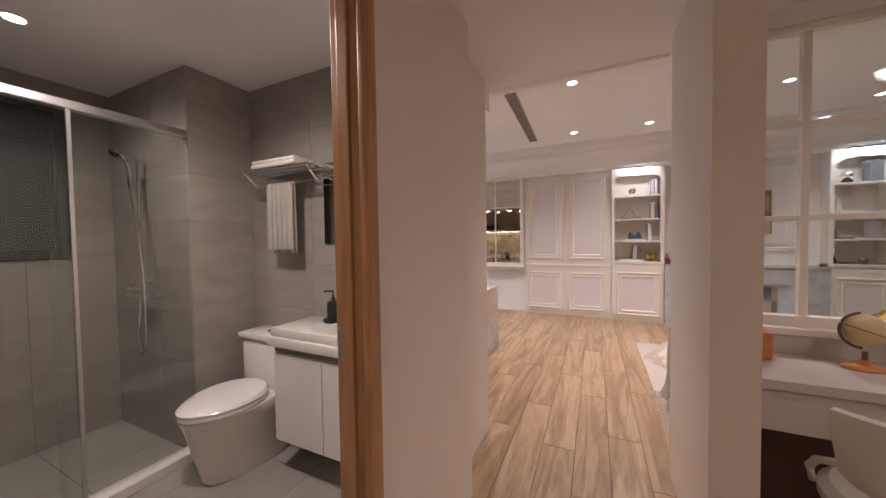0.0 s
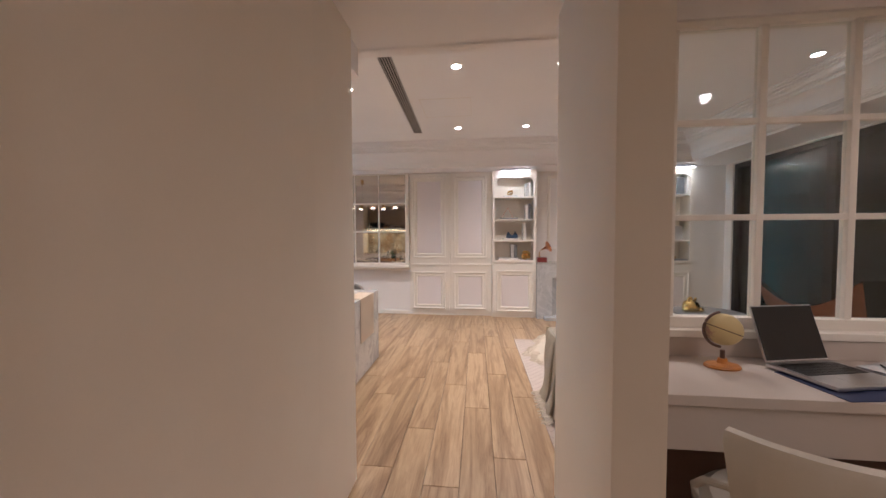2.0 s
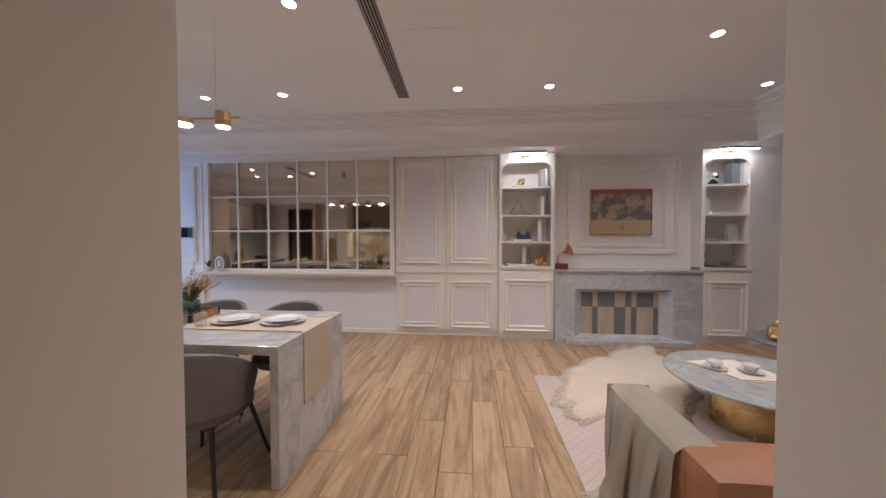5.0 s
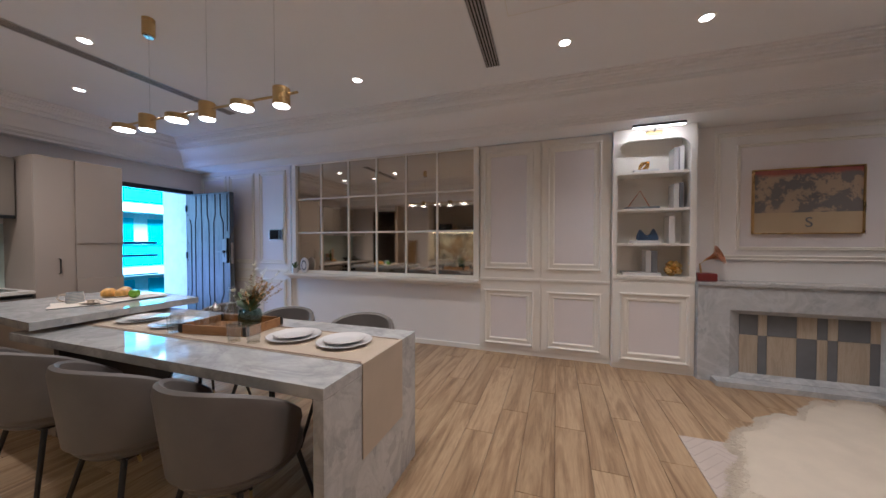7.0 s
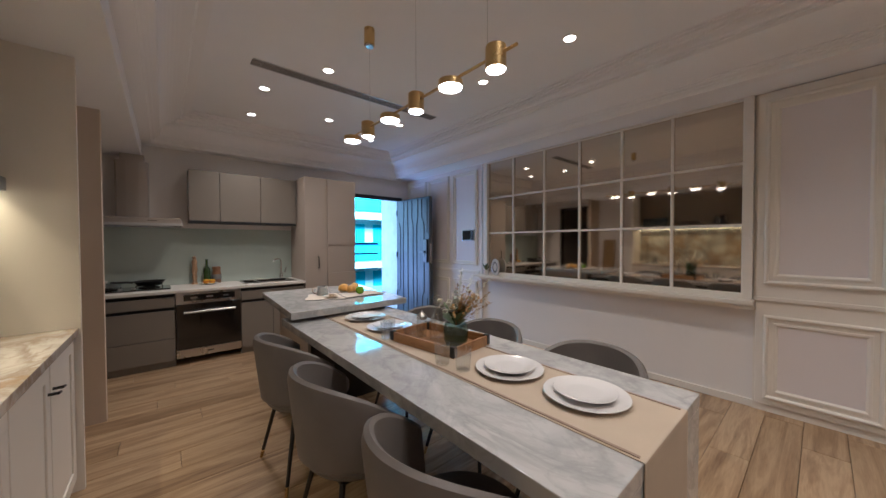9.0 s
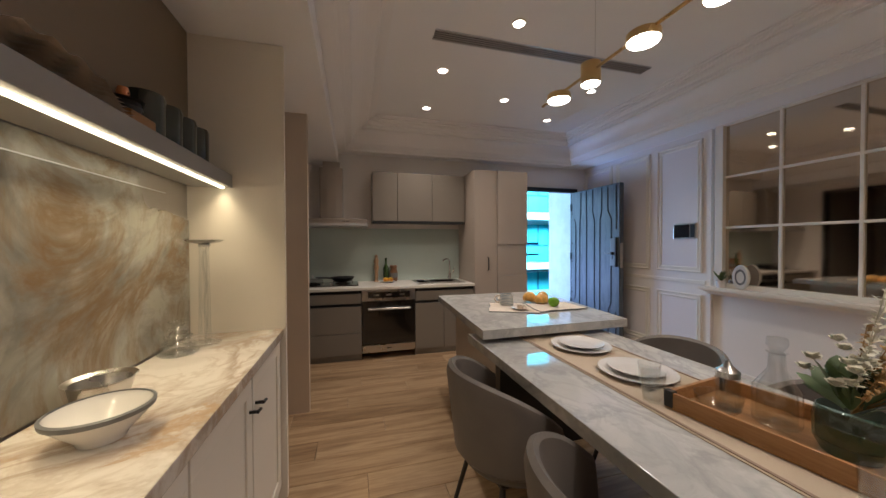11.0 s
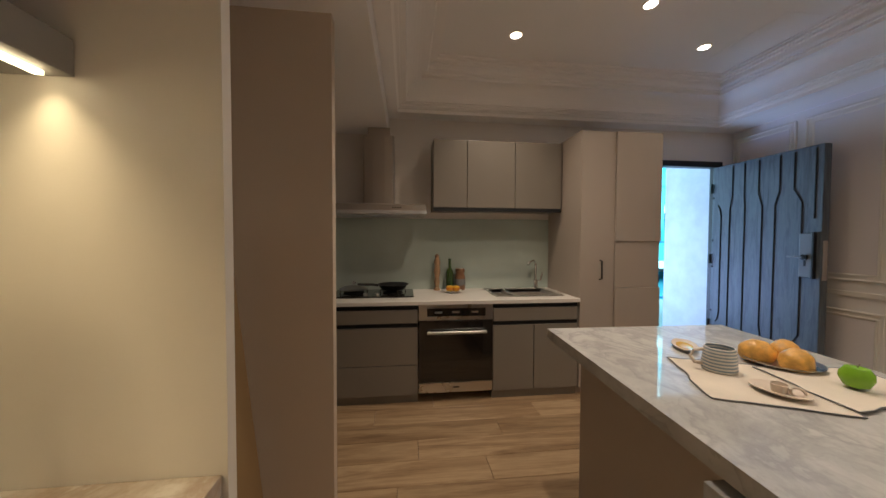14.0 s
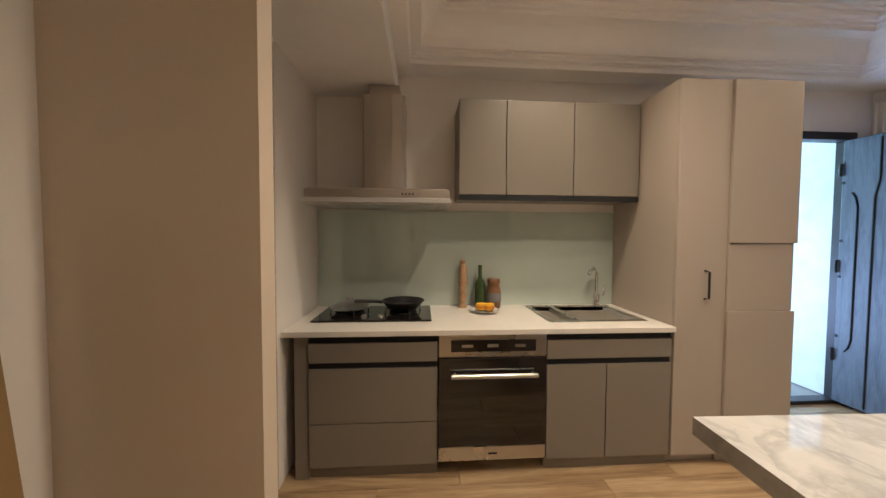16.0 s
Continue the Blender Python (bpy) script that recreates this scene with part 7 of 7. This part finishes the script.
part("pump", pipe(bmesh.new(), [(0, 0, 0.15), (0, 0, 0.185), (-0.045, -0.02, 0.188), (-0.05, -0.022, 0.18)], 0.006, 8), M["black"], sp, smooth=True)

wc = thing("toilet", -1.72, 1.615, 0, "white one-piece toilet with its lid closed", "toilet")
part("tank", slab(-0.2, 0.2, 0.13, 0.32, 0.3, 0.72, 0.04), M["porcelain"], wc, smooth=True)
tl = part("tank_lid", slab(-0.215, 0.215, 0.115, 0.327, 0.72, 0.755, 0.012), M["porcelain"], wc, smooth=True)
part("button", lathe([(0, 0.755), (0.03, 0.755), (0.03, 0.762), (0, 0.764)], 20, at=(0, 0.22, 0), sx=1.3), M["chrome"], tl, smooth=True)
def oval(bm, z, x, y0, y1, seg=36):
    """An egg-shaped ring: round in front, wider behind."""
    c, h = (y0 + y1) / 2, (y1 - y0) / 2
    return [bm.verts.new((x * math.cos(a) * (1 + 0.12 * math.sin(a)), c + h * math.sin(a), z)) for a in (2 * math.pi * k / seg for k in range(seg))]


def loft(rings_of, cap=True):
    bm = bmesh.new()
    rings = [oval(bm, *r) for r in rings_of]
    for a, b in zip(rings, rings[1:]):
        for k in range(len(a)):
            j = (k + 1) % len(a)
            bm.faces.new((a[k], a[j], b[j], b[k]))
    if cap:
        bm.faces.new(rings[0][::-1])
        bm.faces.new(rings[-1])
    return bm


part("bowl", loft([(0.0, 0.135, -0.22, 0.32), (0.03, 0.14, -0.24, 0.32), (0.2, 0.15, -0.28, 0.32), (0.33, 0.185, -0.31, 0.3), (0.40, 0.195, -0.335, 0.26), (0.41, 0.19, -0.33, 0.25)]), M["porcelain"], wc, smooth=True)
part("seat_ring", loft([(0.412, 0.192, -0.335, 0.13), (0.418, 0.197, -0.34, 0.13), (0.432, 0.195, -0.338, 0.13)]), M["gloss_white"], wc, smooth=True)
part("seat_lid", loft([(0.434, 0.195, -0.338, 0.13), (0.45, 0.197, -0.34, 0.13), (0.468, 0.18, -0.315, 0.12), (0.475, 0.12, -0.28, 0.08)]), M["gloss_white"], wc, smooth=True)

rack = thing("towel_rack", -1.56, 1.95, 1.72, "chrome hotel-style towel rack with folded towel on top", "towel rack")
for i in range(4):
    wpart("bar", rod((-1.86, 1.92 - i * 0.055, 1.82), (-1.28, 1.92 - i * 0.055, 1.82), 0.007, seg=10), M["chrome"], rack, smooth=True)
wpart("lower_bar", rod((-1.84, 1.84, 1.735), (-1.3, 1.84, 1.735), 0.007, seg=10), M["chrome"], rack, smooth=True)
for x in (-1.85, -1.29):
    wpart("bracket", pipe(bmesh.new(), [(x, 1.943, 1.82), (x, 1.75, 1.82), (x, 1.84, 1.735), (x, 1.943, 1.77)], 0.008, 8), M["chrome"], rack, smooth=True)
ft = thing("folded_towel", -1.57, 1.835, 1.828, "folded cream bath towel on the rack", "towel")
part("fold", slab(-0.2, 0.2, -0.09, 0.08, 0, 0.028, 0.013), M["towel"], ft, smooth=True)
part("fold", slab(-0.19, 0.19, -0.085, 0.075, 0.0285, 0.052, 0.011), M["towel"], ft, smooth=True)
ht = thing("hand_towel", -1.61, 1.84, 1.309, "white ribbed hand towel hanging from the lower bar", "towel")
bm = bmesh.new()
rows = []
for i in range(41):
    x = -0.125 + 0.25 * i / 40
    rows.append([bm.verts.new((x, y + 0.004 * math.sin(x * 140) * w, z)) for y, z, w in ((-0.016, 0.0, 1), (-0.016, 0.2, 1), (-0.013, 0.41, 1), (-0.006, 0.434, 0.3), (0.006, 0.434, 0.3), (0.013, 0.41, 1), (0.016, 0.06, 1), (0.016, -0.03, 1))])
for a, b in zip(rows, rows[1:]):
    for k in range(7):
        bm.faces.new((a[k], a[k + 1], b[k + 1], b[k]))
bmesh.ops.solidify(bm, geom=bm.faces[:], thickness=0.004)
part("cloth", bm, M["towel"], ht, smooth=True)
bmr = thing("bath_mirror", -1.06, 1.944, 1.34, "frameless bathroom mirror over the vanity", "mirror")
part("glass", slab(-0.27, 0.27, -0.012, -0.001, 0, 0.52, 0.002), M["silver_mirror"], bmr)

scr = thing("shower_screen", -2.07, 0.9, 0, "frameless glass shower screen with an aluminium rail", "shower screen")
gp = wpart("pane", slab(-2.074, -2.066, 0.95, 1.53, 0.06, 2.01), M["pane"], scr)
gp.visible_shadow = False
gp = wpart("sliding_pane", slab(-2.048, -2.04, 0.1, 1.02, 0.06, 2.01), M["pane"], scr)
gp.visible_shadow = False
wpart("top_rail", slab(-2.085, -2.03, -0.1, 1.53, 2.01, 2.055, 0.006), M["alu"], scr)
wpart("sill_rail", slab(-2.11, -2.01, -0.1, 1.53, 0.0, 0.06, 0.006), M["porcelain"], scr)
wpart("edge_strip", slab(-2.05, -2.036, 1.015, 1.03, 0.06, 2.01), M["alu"], scr)

sh = thing("shower_set", -2.54, 1.53, 0.98, "chrome shower mixer with a riser rail and hand shower", "shower")
part("riser", rod((0, -0.05, 0.1), (0, -0.05, 0.95), 0.01, seg=12), M["chrome"], sh, smooth=True)
for z in (0.12, 0.93):
    part("bracket", rod((0, 0, z), (0, -0.05, z), 0.014, seg=12), M["chrome"], sh, smooth=True)
part("mixer", rod((-0.14, -0.06, 0.02), (0.14, -0.06, 0.02), 0.024, seg=16), M["chrome"], sh, smooth=True)
for sx in (-1, 1):
    part("inlet", rod((sx * 0.1, 0, 0.02), (sx * 0.1, -0.06, 0.02), 0.02, seg=14), M["chrome"], sh, smooth=True)
part("lever", pipe(bmesh.new(), [(0, -0.06, 0.04), (0, -0.07, 0.075), (0, -0.13, 0.09)], 0.009, 8), M["chrome"], sh, smooth=True)
part("hose", pipe(bmesh.new(), [(0.02, -0.07, 0.0), (0.03, -0.09, -0.2), (0.1, -0.1, -0.34), (0.15, -0.1, -0.25), (0.14, -0.1, 0.2), (0.06, -0.1, 0.6), (0.01, -0.1, 0.8)], 0.008, 8), M["chrome"], sh, smooth=True)
part("hand_shower", pipe(bmesh.new(), [(0.0, -0.09, 0.74), (0, -0.1, 0.88), (0, -0.13, 0.95)], 0.014, 10), M["chrome"], sh, smooth=True)
bm = lathe([(0, 0), (0.05, 0), (0.055, 0.012), (0.03, 0.025), (0, 0.028)], 28)
bmesh.ops.rotate(bm, verts=bm.verts, cent=(0, 0, 0), matrix=Matrix.Rotation(radians(-40), 3, "X"))
bmesh.ops.translate(bm, verts=bm.verts, vec=(0, -0.15, 0.94))
part("spray_head", bm, M["chrome"], sh, smooth=True)

# bathroom tiles: large slabs with thin joints, as pieces of their walls
def tiles(owner, axis, at, a0, a1, z0, z1, wide, high, off=0.0):
    """Tiles on a wall; axis is the wall's normal. at: (wall plane, direction of the face)."""
    base, face = at
    ob = bpy.data.objects[owner]
    z = z0
    row = 0
    while z < z1 - 0.02:
        zz = min(z + high, z1)
        a = a0 - (off if row % 2 else 0)
        while a < a1 - 0.02:
            l, r = max(a, a0), min(a + wide, a1)
            if r - l > 0.02:
                p, q = sorted((base, base + face * 0.006))
                bm = slab(p, q, l + 0.001, r - 0.001, z + 0.001, zz - 0.001) if axis == "x" else slab(l + 0.001, r - 0.001, p, q, z + 0.001, zz - 0.001)
                t = link("tile", bm, M["bath_tile_piece"])
                t.parent = ob
            a += wide
        z = zz
        row += 1


tiles("wall_bath_north", "y", (1.95, -1), -2.05, -0.45, 0.0, 2.46, 0.6, 0.3)
tiles("wall_bath_north", "y", (1.536, -1), -3.06, -2.05, 0.0, 2.46, 0.6, 0.3)
tiles("wall_bath_north", "x", (-2.05, 1), 1.531, 1.943, 0.0, 2.46, 0.6, 0.3)
tiles("wall_bath_west", "x", (-3.06, 1), -0.1, 1.53, 0.0, 1.26, 0.6, 0.3)
tiles("wall_bath_west", "x", (-3.06, 1), 1.31, 1.53, 1.26, 2.3, 0.6, 0.3)
fb = bpy.data.objects["floor_bath"]
for i in range(5):
    for k in range(4):
        x0, y0 = -3.055 + i * 0.6, -0.1 + k * 0.6
        t = link("tile", slab(x0 + 0.0015, min(x0 + 0.6, -0.40) - 0.0015, y0 + 0.0015, min(y0 + 0.6, 1.945) - 0.0015, -0.006, 0.0), M["bath_floor"])
        t.parent = fb

# ---- floor planks ----
floor_ob = bpy.data.objects["floor"]
PW, PL = 0.197, 1.22
cache = {}


def plank(cx, y0, y1):
    key = round(y1 - y0, 3)
    if key not in cache:
        bm = slab(-PW / 2 + 0.001, PW / 2 - 0.001, -key / 2 + 0.001, key / 2 - 0.001, -0.015, 0)
        bmesh.ops.bevel(bm, geom=[e for e in bm.edges if all(v.co.z > -0.001 for v in e.verts)], offset=0.0022, segments=1, affect="EDGES")
        mesh = bpy.data.meshes.new("plank")
        bm.to_mesh(mesh)
        bm.free()
        mesh.materials.append(M["floor_plank"])
        cache[key] = mesh
    ob = new("plank", cache[key])
    ob.location = (cx, (y0 + y1) / 2, 0)
    ob.parent = floor_ob


OFF = [0.0, 0.52, 0.91, 0.26, 0.7, 1.05, 0.4]
col = 0
cx = -5.774 + PW / 2
while cx - PW / 2 < 4.08:
    south = -0.6 if cx - PW / 2 > -0.46 else 2.14
    y = south - OFF[col % 7]
    while y < 6.5:
        a, b = max(y, south), min(y + PL, 6.62)
        if b - a > 0.03:
            plank(cx, round(a, 3), round(b, 3))
        y += PL
    cx += PW
    col += 1
